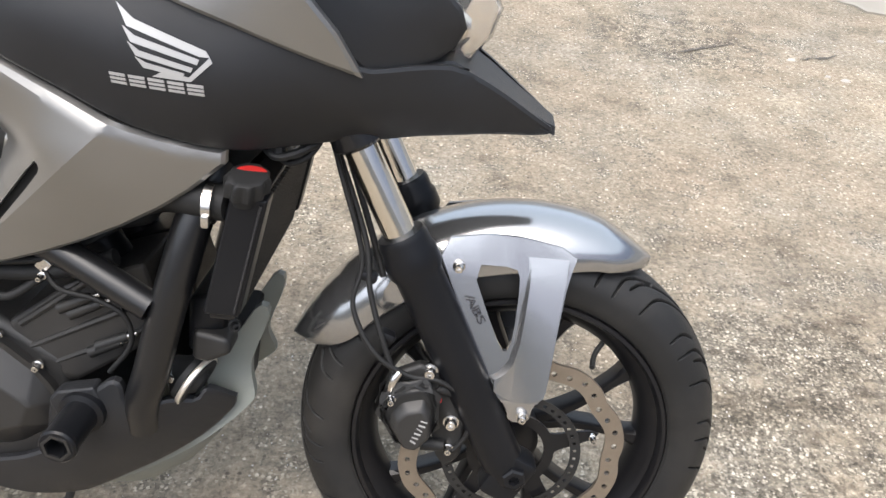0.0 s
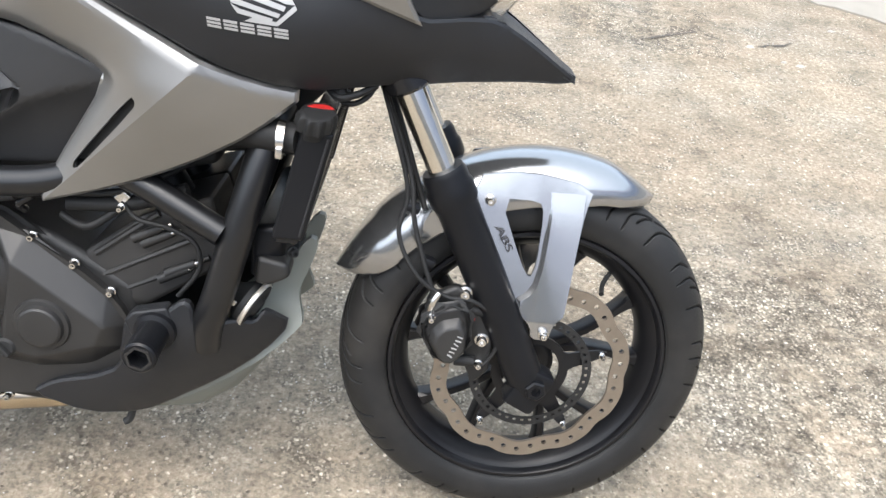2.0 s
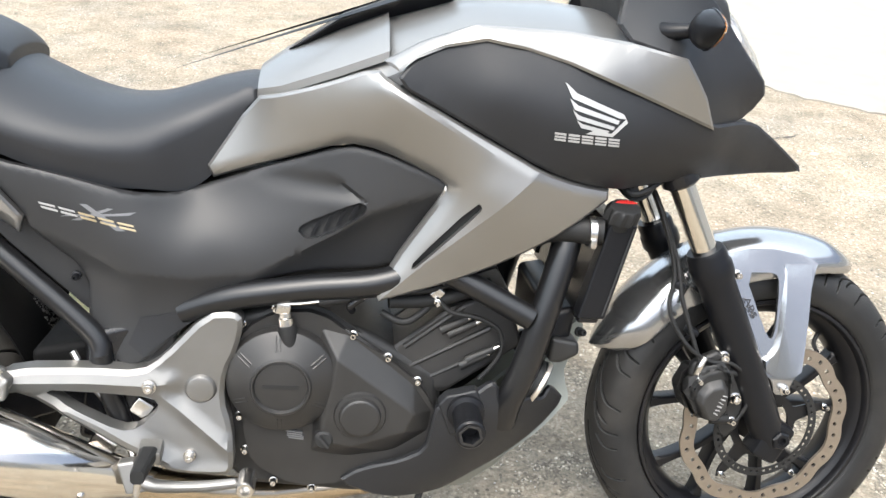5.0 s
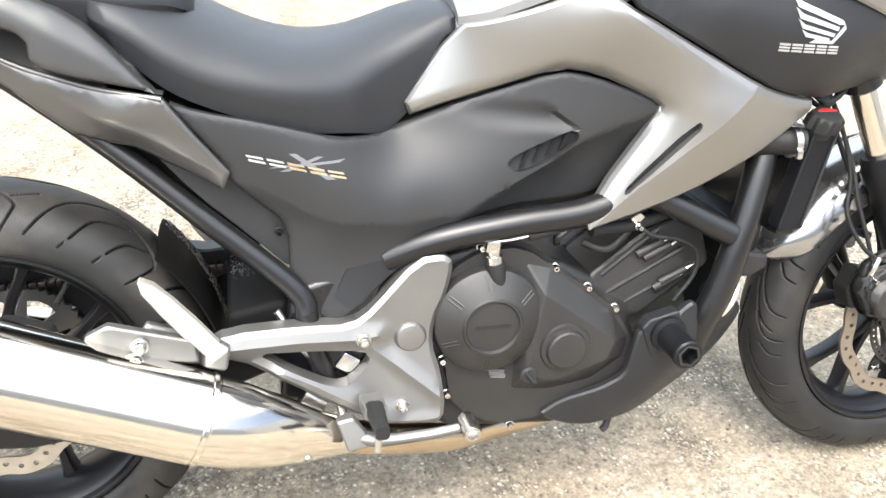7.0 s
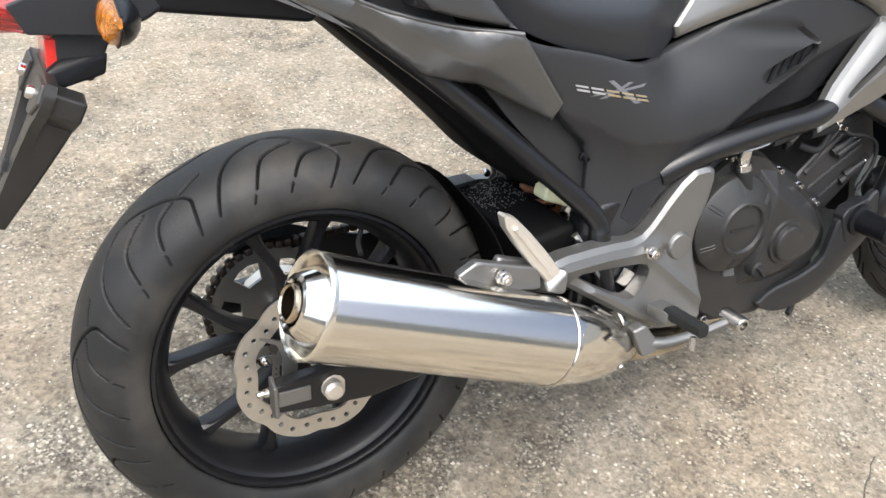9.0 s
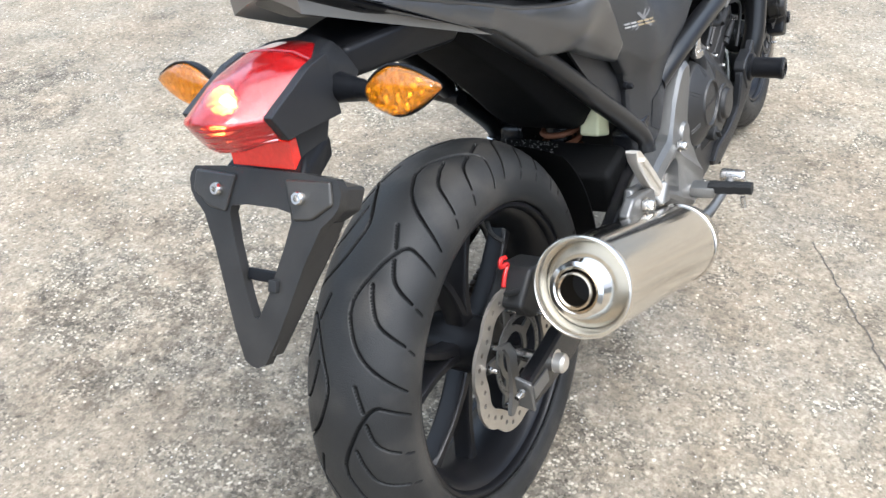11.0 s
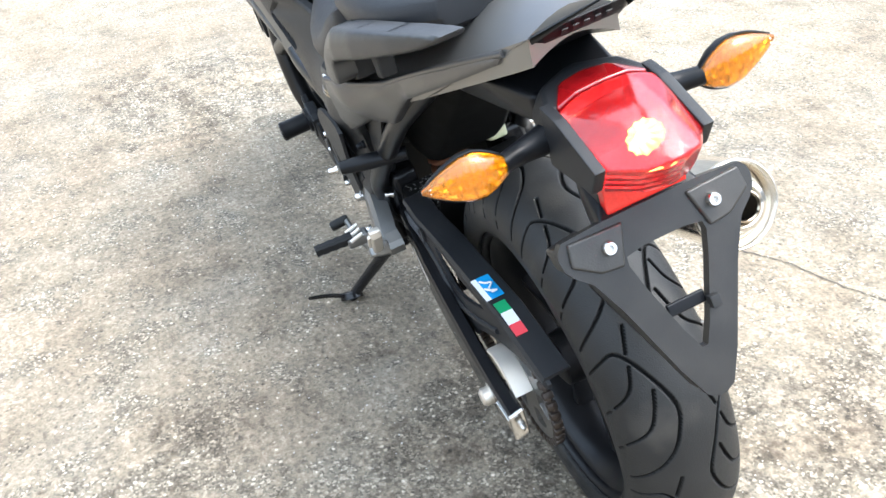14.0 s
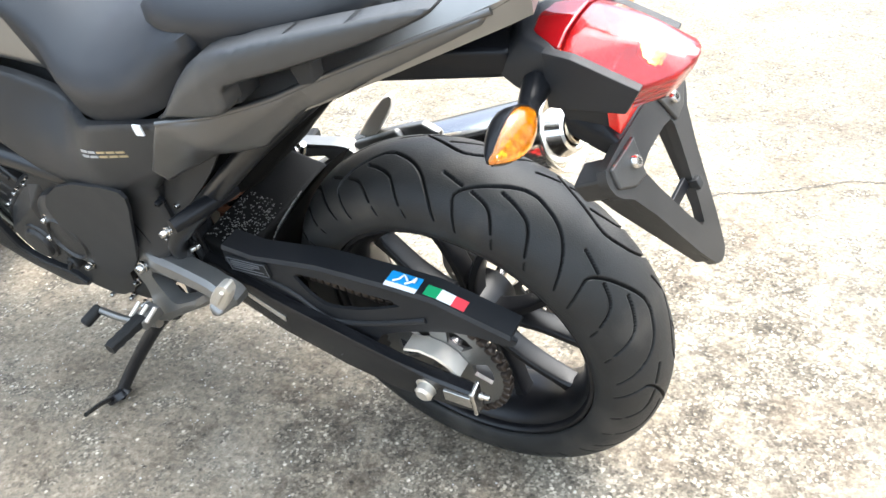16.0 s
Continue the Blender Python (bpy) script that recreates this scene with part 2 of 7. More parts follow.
    nt.links.new(seen.outputs[0], few.inputs[0])
    nt.links.new(body, few.inputs[1])
    skin = blend("MIX", few.outputs[0], skin, chip)
    # every crumb of the skin keeps a tone of its own, the larger ones and the finer ones between
    skin = blend("MULTIPLY", 1.0, skin, ramp(gx.outputs[2], [(0.0, (0.79, 0.785, 0.78)), (0.35, (0.92, 0.895, 0.89)), (0.7, (1.0, 0.995, 0.985)), (1.0, (1.16, 1.155, 1.15))]))
    skin = blend("MULTIPLY", 1.0, skin, ramp(gy.outputs[0], [(0.0, (0.78, 0.77, 0.755)), (0.4, (0.97, 0.955, 0.95)), (1.0, (1.12, 1.12, 1.115))]))
    # where the skin has worn through: crumbs that gather into patches
    crumb = add(add(node_noise(26, 8, 0.66), node_noise(7.0, 8, 0.62), 1.3), worn, 0.40)
    cut = nt.nodes.new("ShaderNodeMapRange")
    cut.interpolation_type = "SMOOTHSTEP"
    cut.inputs["From Min"].default_value, cut.inputs["From Max"].default_value = 1.30, 1.52
    nt.links.new(crumb, cut.inputs["Value"])
    col = blend("MIX", cut.outputs[0], skin, bare)
    # dark grime in the worn patches
    grime = ramp(add(node_noise(16, 10, 0.74), node_noise(60, 6, 0.7), 0.5), [(0.60, (0.40, 0.39, 0.375)), (0.70, (0.70, 0.69, 0.68)), (0.79, (1.04, 1.035, 1.03)), (0.93, (1.34, 1.33, 1.31))])
    col = blend("MULTIPLY", flk.outputs[0], col, grime)
    hue = ramp(node_noise(2.6, 5, 0.6), [(0.35, (1.06, 1.0, 0.925)), (0.5, (1.03, 1.0, 0.94)), (0.65, (1.0, 1.0, 0.985))])
    col = blend("MULTIPLY", 1.0, col, hue)
    broad = ramp(node_noise(0.8, 4, 0.5), [(0.36, (0.84, 0.83, 0.82)), (0.5, (0.98, 0.97, 0.96)), (0.66, (1.08, 1.07, 1.05))])
    col = blend("MULTIPLY", 1.0, col, broad)
    stain = ramp(node_noise(5.5, 7, 0.66), [(0.35, (0.70, 0.685, 0.66)), (0.46, (0.92, 0.91, 0.895)), (0.56, (1.05, 1.045, 1.035)), (0.66, (1.14, 1.135, 1.125))])
    col = blend("MULTIPLY", 1.0, col, stain)
    nt.links.new(col, b.inputs["Base Color"])
    b.inputs["Roughness"].default_value = 0.85
    b.inputs["Specular IOR Level"].default_value = 0.3
    bp = nt.nodes.new("ShaderNodeBump")
    bp.inputs["Strength"].default_value, bp.inputs["Distance"].default_value = 0.7, 0.003
    hsum = nt.nodes.new("ShaderNodeMath")
    hsum.operation = "ADD"
    nt.links.new(v1.outputs["Distance"], hsum.inputs[0])
    nt.links.new(node_noise(90, 8, 0.75), hsum.inputs[1])
    nt.links.new(hsum.outputs[0], bp.inputs["Height"])
    nt.links.new(bp.outputs[0], b.inputs["Normal"])
    return m


GROUND = ground_material()
APRON = mat("pale_sandy_concrete", (0.245, 0.225, 0.19), 0.9, 0, 0.22, 7, 0.6, 150)
CRACK = mat("crack_shadow_grit", (0.075, 0.066, 0.055), 0.95, 0, 0.3, 60)
SCREENGREY = mat("horizon_screen_grey", (0.3, 0.3, 0.29), 0.9, 0, 0.3, 1.2, 0.4, 40)
CHIP = mat("pale_stone", (0.36, 0.34, 0.305), 0.8, 0, 0.2, 60, 0.4, 200)
GRIT = mat("pale_grit", (0.4, 0.38, 0.35), 0.8, 0, 0.35, 90)


# ---- mesh helpers ----
def finish(name, bm, material, parent, label="", angle=38.0, recalc=True):
    if recalc:
        bmesh.ops.recalc_face_normals(bm, faces=bm.faces)
    me = bpy.data.meshes.new(name)
    bm.to_mesh(me)
    bm.free()
    me.materials.append(material)
    me.shade_smooth()
    me.set_sharp_from_angle(angle=radians(angle))
    ob = new(name, me)
    ob.parent = parent
    wn = ob.modifiers.new("weighted_normals", "WEIGHTED_NORMAL")
    wn.keep_sharp, wn.weight = True, 80
    return tagged(ob, label)


def part(name, bm, material, parent, label="", angle=38.0):
    return finish(name, bm, material, parent, label, angle)


def curve_through(pts, n=6, closed=False):
    """Catmull-Rom through pts, n steps each."""
    p = [Vector(q) for q in pts]
    out = []
    m = len(p)
    for i in range(m if closed else m - 1):
        if closed:
            a, b, c, d = p[i - 1], p[i], p[(i + 1) % m], p[(i + 2) % m]
        else:
            a, b, c, d = p[max(i - 1, 0)], p[i], p[i + 1], p[min(i + 2, m - 1)]
        for k in range(n):
            t = k / n
            out.append(0.5 * ((2 * b) + (c - a) * t + (2 * a - 5 * b + 4 * c - d) * t * t + (3 * b - a - 3 * c + d) * t ** 3))
    if not closed:
        out.append(p[-1])
    return out


def tube(bm, pts, r, seg=12, n=5, smooth=True):
    path = curve_through(pts, n) if smooth and len(pts) > 2 else [Vector(q) for q in pts]
    rr = r if isinstance(r, (list, tuple)) else [r, r]
    rings = []
    up = None
    for i, p in enumerate(path):
        d = (path[min(i + 1, len(path) - 1)] - path[max(i - 1, 0)]).normalized()
        if up is None:
            up = d.orthogonal().normalized()
        up = (up - d * up.dot(d)).normalized()
        side = d.cross(up)
        f = i / (len(path) - 1) * (len(rr) - 1)
        k = min(int(f), len(rr) - 2)
        rad = rr[k] + (rr[k + 1] - rr[k]) * (f - k)
        rings.append([bm.verts.new(p + rad * (math.cos(a) * up + math.sin(a) * side)) for a in [2 * math.pi * j / seg for j in range(seg)]])
    for a, b in zip(rings, rings[1:]):
        for j in range(seg):
            bm.faces.new((a[j], a[(j + 1) % seg], b[(j + 1) % seg], b[j]))
    bm.faces.new(rings[0][::-1])
    bm.faces.new(rings[-1])
    return bm


def lathe(bm, a, b, profile, seg=32, capped=True):
    """Turns a profile of (way from a to b, radius) round the line from a to b."""
    a, b = Vector(a), Vector(b)
    d = b - a
    u = d.normalized().orthogonal().normalized()
    w = d.normalized().cross(u)
    rings = []
    for t, r in profile:
        c = a + d * t
        rings.append([bm.verts.new(c + r * (math.cos(q) * u + math.sin(q) * w)) for q in [2 * math.pi * j / seg for j in range(seg)]])
    for x, y in zip(rings, rings[1:]):
        for j in range(seg):
            bm.faces.new((x[j], x[(j + 1) % seg], y[(j + 1) % seg], y[j]))
    if capped:
        bm.faces.new(rings[0][::-1])
        bm.faces.new(rings[-1])
    return bm


def box(bm, c, size, rot=(0, 0, 0), bevel=0.004):
    m = pose(*c, *rot) @ Matrix.Diagonal((*size, 1))
    made = bmesh.ops.create_cube(bm, size=1, matrix=m)["verts"]
    if bevel:
        edges = list({e for v in made for e in v.link_edges})
        bmesh.ops.bevel(bm, geom=edges, offset=bevel, segments=2, affect="EDGES", profile=0.5)
    return bm


def loft(bm, rings, caps=True):
    vs = [[bm.verts.new(p) for p in r] for r in rings]
    n = len(vs[0])
    for a, b in zip(vs, vs[1:]):
        for j in range(n):
            bm.faces.new((a[j], a[(j + 1) % n], b[(j + 1) % n], b[j]))
    if caps:
        bm.faces.new(vs[0][::-1])
        bm.faces.new(vs[-1])
    return bm


def hull(bm, pts, bevel=0.006, seg=3):
    vs = [bm.verts.new(p) for p in pts]
    res = bmesh.ops.convex_hull(bm, input=vs)
    loose = [v for v in vs if v.is_valid and not v.link_faces]
    bmesh.ops.delete(bm, geom=loose, context="VERTS")
    bmesh.ops.dissolve_limit(bm, angle_limit=0.02, verts=bm.verts, edges=bm.edges)
    if bevel:
        bmesh.ops.bevel(bm, geom=list(bm.edges), offset=bevel, segments=seg, affect="EDGES", profile=0.5)
    return bm


def inside(p, poly):
    x, y = p
    hit = False
    for (ax, ay), (bx, by) in zip(poly, poly[1:] + poly[:1]):
        if (ay > y) != (by > y) and x < (bx - ax) * (y - ay) / (by - ay) + ax:
            hit = not hit
    return hit


def densify(poly, step, rounds=1):
    q = [Vector(p) for p in poly]
    for _ in range(rounds):
        q = [v for i in range(len(q)) for v in (q[i] * 0.78 + q[(i + 1) % len(q)] * 0.22, q[i] * 0.22 + q[(i + 1) % len(q)] * 0.78)]
    out = []
    for i, a in enumerate(q):
        b = q[(i + 1) % len(q)]
        n = max(1, int((b - a).length / step))
        out += [a.lerp(b, k / n) for k in range(n)]
    return out


def triangles(loops, extra, rings=()):
    """Delaunay triangles of the region within loops[0] and outside the others."""
    from mathutils.geometry import delaunay_2d_cdt
    pts, edges = [], []
    for lp in loops:
        s = len(pts)
        pts += [Vector(p) for p in lp]
        edges += [(s + i, s + (i + 1) % len(lp)) for i in range(len(lp))]
    for lp in rings:
        s = len(pts)
        pts += [Vector(p) for p in lp]
        edges += [(s + i, s + (i + 1) % len(lp)) for i in range(len(lp)) if (lp[i] - lp[(i + 1) % len(lp)]).length < 0.011]
    pts += [Vector(p) for p in extra]
    v, _, f, *_ = delaunay_2d_cdt(pts, edges, [], 0, 1e-7)
    polys = [[tuple(p) for p in lp] for lp in loops]
    keep = []
    for t in f:
        c = sum((v[i] for i in t), Vector((0, 0))) / len(t)
        if inside(c, polys[0]) and not any(inside(c, h) for h in polys[1:]):
            keep.append(t)
    return v, keep


def plate(bm, outline, place, thick, holes=(), rounds=1, step=0.02, bevel=0.0):
    """A flat plate. outline in (u, v); place(u, v, w) gives the point; w from 0 to thick."""
    loops = [densify([Vector(p) for p in outline], step, rounds)] + [densify([Vector(p) for p in h], step, rounds) for h in holes]
    v, tris = triangles(loops, [])
    front = [bm.verts.new(place(p[0], p[1], 0)) for p in v]
    back = [bm.verts.new(place(p[0], p[1], thick)) for p in v]
    count = {}
    for t in tris:
        bm.faces.new([front[i] for i in t])
        bm.faces.new([back[i] for i in reversed(t)])
        for i in range(len(t)):
            e = (t[i], t[(i + 1) % len(t)])
            count[frozenset(e)] = count.get(frozenset(e), []) + [e]
    rim = []
    for es in count.values():
        if len(es) == 1:
            a, b = es[0]
            bm.faces.new((front[b], front[a], back[a], back[b]))
    loose = [q for q in front + back if not q.link_faces]
    bmesh.ops.delete(bm, geom=loose, context="VERTS")
    return bm


def spline_field(ctrl, stiff=2e-4, fold=None):
    """A smooth height over (x, z) near (x, z, h) points: thin plate spline, bent along the line fold if given."""
    c = np.array(ctrl, float)
    n = len(c)
    d = np.linalg.norm(c[:, None, :2] - c[None, :, :2], axis=-1)
    k = np.where(d > 0, d ** 2 * np.log(np.maximum(d, 1e-9)), 0) + stiff * np.eye(n)
    (ax, az), (bx, bz) = fold or ((0, 0), (1, 0))
    ln = math.hypot(bx - ax, bz - az)

    def past(x, z):
        return np.maximum(0, ((x - ax) * (bz - az) - (z - az) * (bx - ax)) / ln)
    p = np.c_[np.ones(n), c[:, :2], past(c[:, 0], c[:, 1])] if fold else np.c_[np.ones(n), c[:, :2]]
    m = p.shape[1]
    a = np.block([[k, p], [p.T, np.zeros((m, m))]])
    s = np.linalg.solve(a, np.r_[c[:, 2], np.zeros(m)])

    def f(x, z):
        r = np.hypot(c[:, 0] - x, c[:, 1] - z)
        u = np.where(r > 0, r ** 2 * np.log(np.maximum(r, 1e-9)), 0)
        return float(u @ s[:n] + s[n] + s[n + 1] * x + s[n + 2] * z + (s[n + 3] * past(x, z) if fold else 0))
    return f


def panel(bm, outline, ctrl, side, thick=0.012, edge=0.004, grid=0.022, yc=0.0, rounds=1, holes=(), field=None, creases=()):
    """A curved body panel: outline of (x, z, half width), more control points, side -1 right or 1 left."""
    f = field or spline_field(list(outline) + list(ctrl))
    flat = [Vector((p[0], p[1])) for p in outline]
    loop = densify(flat, 0.006, rounds)
    polys = [tuple(p) for p in loop]
    ring = []
    n = len(loop)
    for i, p in enumerate(loop):
        d = (loop[(i + 1) % n] - loop[i - 1]).normalized()
        q = p + Vector((-d.y, d.x)) * edge
        if not inside(q, polys):
            q = p - Vector((-d.y, d.x)) * edge
        if inside(q, polys) and min((q - o).length for o in loop) > edge * 0.8:
            ring.append(q)
    hl = [densify([Vector(p) for p in h], 0.014, 1) for h in holes]
    xs, zs = [p.x for p in loop], [p.y for p in loop]
    inner = []
    gx = min(xs)
    row = 0
    while gx < max(xs):
        gz = min(zs) + (grid / 2 if row % 2 else 0)
        while gz < max(zs):
            q = Vector((gx, gz))
            if inside(q, polys) and min((q - o).length for o in loop) > max(grid * 0.6, edge * 2):
                inner.append(q)
            gz += grid
        gx += grid * 0.87
        row += 1
    folds = []
    for line in creases:
        for (ax, az), (bx, bz) in zip(line, line[1:]):
            k = max(1, int(math.hypot(bx - ax, bz - az) / 0.005))
            folds += [Vector((ax + (bx - ax) * i / k, az + (bz - az) * i / k)) for i in range(k)]
    folds = [q for q in folds if inside(q, polys) and min((q - o).length for o in loop) > edge and all(min((q - o).length for o in h) > 0.004 and not inside(q, [tuple(o) for o in h]) for h in hl)]
    inner = [q for q in inner if all((q - o).length > grid * 0.45 for o in folds)]
    v, tris = triangles([loop] + hl, inner + folds, [ring])
    nb = n
    front, back = [], []
    for i, p in enumerate(v):
        h = f(p.x, p.y) - (edge * 0.8 if i < nb else 0)
        front.append(bm.verts.new((p.x, side * h + yc, p.y)))
        back.append(bm.verts.new((p.x, side * (h - thick) + yc, p.y)))
    count = {}
    for t in tris:
        bm.faces.new([front[i] for i in t])
        bm.faces.new([back[i] for i in reversed(t)])
        for i in range(len(t)):
            e = (t[i], t[(i + 1) % len(t)])
            count.setdefault(frozenset(e), []).append(e)
    for es in count.values():
        if len(es) == 1:
            a, b = es[0]
            bm.faces.new((front[b], front[a], back[a], back[b]))
    loose = [q for q in front + back if not q.link_faces]
    bmesh.ops.delete(bm, geom=loose, context="VERTS")
    return bm


def folded(field, line, slope, reach=0.05):
    """A field that falls away below a crease line of (x, z), steepest next to it."""
    xs, zs = [p[0] for p in line], [p[1] for p in line]

    def f(x, z):
        if not xs[0] <= x <= xs[-1]:
            return field(x, z)
        d = float(np.interp(x, xs, zs)) - z
        fade = min(1, (x - xs[0]) / 0.03, (xs[-1] - x) / 0.03)
        return field(x, z) - (slope * fade * reach * (1 - math.exp(-d / reach)) if d > 0 else 0)
    return f


def gap_to(line):
    """Distance from (x, z) to a line of points."""
    a = np.array(line[:-1], float)
    d = np.array(line[1:], float) - a
    n = (d ** 2).sum(1)

    def f(x, z):
        v = np.array((x, z)) - a
        t = np.clip((v * d).sum(1) / n, 0, 1)
        return float(np.hypot(*(v - t[:, None] * d).T).min())
    return f


def on_panel(bm, poly, field, side, lift=0.0015, yc=0.0):
    """A thin flat print laid on a panel; poly of (x, z)."""
    v, tris = triangles([densify([Vector(p) for p in poly], 0.012, 0)], [])
    top = [bm.verts.new((p.x, side * (field(p.x, p.y) + lift) + yc, p.y)) for p in v]
    low = [bm.verts.new((p.x, side * (field(p.x, p.y) + lift - 0.002) + yc, p.y)) for p in v]
    cnt = {}
    for t in tris:
        bm.faces.new([top[i] for i in t])
        bm.faces.new([low[i] for i in reversed(t)])
        for i in range(len(t)):
            e = (t[i], t[(i + 1) % len(t)])
            cnt.setdefault(frozenset(e), []).append(e)
    for es in cnt.values():
        if len(es) == 1:
            a, b = es[0]
            bm.faces.new((top[b], top[a], low[a], low[b]))
    return bm


BOLTS = {}


def bolt(parent, at, way, r=0.007, material=None, name="bolt"):
    """A domed socket-head bolt that sticks out along way."""
    material = material or STEEL
    r *= 0.66
    key = (r, material.name)
    if key not in BOLTS:
        bm = bmesh.new()
        lathe(bm, (0, 0, -0.004), (0, 0, 0.012), [(0, r * 1.35), (0.3, r * 1.35), (0.35, r), (0.8, r), (0.95, r * 0.8), (0.95, r * 0.45), (0.6, r * 0.4)], 14)
        ob = finish("bolt", bm, material, None)
        BOLTS[key] = ob.data
        bpy.data.objects.remove(ob)
    ob = new(name, BOLTS[key])
    ob.parent = parent
    ob.matrix_basis = Matrix.Translation(at) @ Vector(way).to_track_quat("Z", "Y").to_matrix().to_4x4()
    return ob


def moved(bm, m):
    bmesh.ops.transform(bm, matrix=m, verts=bm.verts)
    return bm

# ---- ground ----
bm = bmesh.new()
bmesh.ops.create_grid(bm, x_segments=40, y_segments=40, size=400)
tagged(finish("ground", bm, GROUND, None), "worn beige-grey aggregate concrete with dark blotches", "ground", kind="structure")

# unseen walls added far outside the view, to darken the horizon in reflections
for nm, at, size in (("horizon_screen_north", (13.15, 0, 1.5), (0.3, 26.6, 3.0)), ("horizon_screen_south", (-13.15, 0, 1.5), (0.3, 26.6, 3.0)), ("horizon_screen_west", (0, 13.15, 1.5), (26.0, 0.3, 3.0)), ("horizon_screen_east", (0, -13.15, 1.5), (26.0, 0.3, 3.0))):
    bm = bmesh.new()
    box(bm, at, size, (0, 0, 0), 0.02)
    tagged(finish(nm, bm, SCREENGREY, None), "unseen dull grey wall, added to darken the reflected horizon", "wall", kind="structure")
rnd = random.Random(4)
edge_line = [(2.2, 6.2), (2.3, 5.0), (2.42, 4.2), (2.546, 3.72), (2.6, 3.43), (2.69, 3.33), (2.81, 3.23), (2.94, 3.07), (3.08, 2.92), (3.23, 2.81), (3.6, 2.6), (4.5, 2.2), (7.0, 1.4)]
fine_edge = []
for (ax, ay), (bx, by) in zip(edge_line, edge_line[1:]):
    n = max(2, int(math.hypot(bx - ax, by - ay) / 0.05))
    for k in range(n):
        fine_edge.append((ax + (bx - ax) * k / n + rnd.uniform(-0.018, 0.018), ay + (by - ay) * k / n + rnd.uniform(-0.018, 0.018)))
bm = bmesh.new()
plate(bm, fine_edge + [(40, 1.4), (40, 60), (2.2, 60)], lambda u, v, w: (u, v, w - 0.02), 0.028, rounds=0, step=100)
tagged(finish("pavement_apron", bm, APRON, None), "paler sandy concrete slab with a broken edge", "pavement", kind="structure")

crack_line = [(1.02, -0.31), (0.813, -0.428), (0.725, -0.482), (0.654, -0.521), (0.545, -0.587), (0.474, -0.618), (0.402, -0.667), (0.344, -0.69), (0.257, -0.718), (0.128, -0.783), (0.051, -0.84), (-0.052, -0.862), (-0.13, -0.925), (-0.27, -0.997), (-0.382, -1.09), (-0.466, -1.113), (-0.8, -1.25), (-1.1, -1.3)]
bm = bmesh.new()
path = []
for (ax, ay), (bx, by) in zip(crack_line, crack_line[1:]):
    n = max(2, int(math.hypot(bx - ax, by - ay) / 0.012))
    for k in range(n):
        path.append(Vector((ax + (bx - ax) * k / n + rnd.uniform(-0.004, 0.004), ay + (by - ay) * k / n + rnd.uniform(-0.004, 0.004), 0)))
prev = None
for i, p in enumerate(path[1:-1]):
    d = (path[i + 2] - path[i]).normalized()
    s = Vector((-d.y, d.x, 0)) * rnd.uniform(0.0008, 0.0026)
    pair = (bm.verts.new(p + s + Vector((0, 0, 0.0015))), bm.verts.new(p - s + Vector((0, 0, 0.0015))))
    if prev:
        bm.faces.new((prev[0], prev[1], pair[1], pair[0]))
    prev = pair
tagged(finish("ground_crack", bm, CRACK, None), "thin jagged dark crack running through the concrete", "crack", kind="structure")

# two short open scars in the slab, and pale chips lying by them
for line in ([(2.15, 2.24), (2.20, 2.275), (2.24, 2.30), (2.29, 2.325), (2.35, 2.365), (2.43, 2.41)], [(2.63, 2.30), (2.68, 2.325), (2.74, 2.345), (2.82, 2.395)]):
    bm = bmesh.new()
    line = [(x0 + (x1 - x0) * k / 5 + rnd.uniform(-0.006, 0.006), y0 + (y1 - y0) * k / 5 + rnd.uniform(-0.006, 0.006)) for (x0, y0), (x1, y1) in zip(line, line[1:]) for k in range(5)]
    n = len(line)
    left, right = [], []
    for i, (x, y) in enumerate(line):
        w = 0.0075 * math.sin(math.pi * (i + 0.4) / (n - 0.2)) * rnd.uniform(0.3, 1.5)
        left.append(bm.verts.new((x - 0.45 * w, y + 0.9 * w, 0.003)))
        right.append(bm.verts.new((x + 0.45 * w, y - 0.9 * w, 0.003)))
    for i in range(n - 1):
        bm.faces.new((left[i], left[i + 1], right[i + 1], right[i]))
    tagged(finish("ground_scar", bm, CRACK, None), "short dark open scar in the concrete", "crack", kind="structure")
for x, y, r in ((2.60, 2.295, 0.022), (3.02, 2.575, 0.016), (2.76, 2.15, 0.020), (2.70, 2.17, 0.013)):
    bm = bmesh.new()
    ring = [(x + r * rnd.uniform(0.6, 1.2) * math.cos(q), y + 0.55 * r * rnd.uniform(0.6, 1.2) * math.sin(q)) for q in [6.283 * k / 9 for k in range(9)]]
    hull(bm, [(a, b, -0.001) for a, b in ring] + [(x + 0.7 * (a - x), y + 0.7 * (b - y), 0.006) for a, b in ring], 0)
    tagged(finish("stone_chip", bm, CHIP, None, angle=30), "pale flat stone chip on the concrete", "stone", group="stone chips on the ground")

# loose grit on the surface, too fine to count
bm = bmesh.new()
for _ in range(9000):
    x, y = rnd.uniform(-1.4, 3.2), rnd.uniform(-1.6, 2.6)
    r = rnd.uniform(0.0012, 0.0032)
    a = rnd.uniform(0, 6.28)
    pts = [bm.verts.new((x + r * rnd.uniform(0.7, 1.3) * math.cos(a + q), y + r * rnd.uniform(0.7, 1.3) * math.sin(a + q), -0.0005)) for q in (0, 1.57, 3.14, 4.71)]
    top = bm.verts.new((x, y, r * rnd.uniform(0.4, 1.0)))
    for k in range(4):
        bm.faces.new((pts[k], pts[(k + 1) % 4], top))
tagged(finish("grit", bm, GRIT, None, angle=20), "fine pale grit strewn over the concrete", "grit", kind="stuff")

# ---- motorcycle ----
bike = new("motorcycle")
bike.matrix_world = BIKE
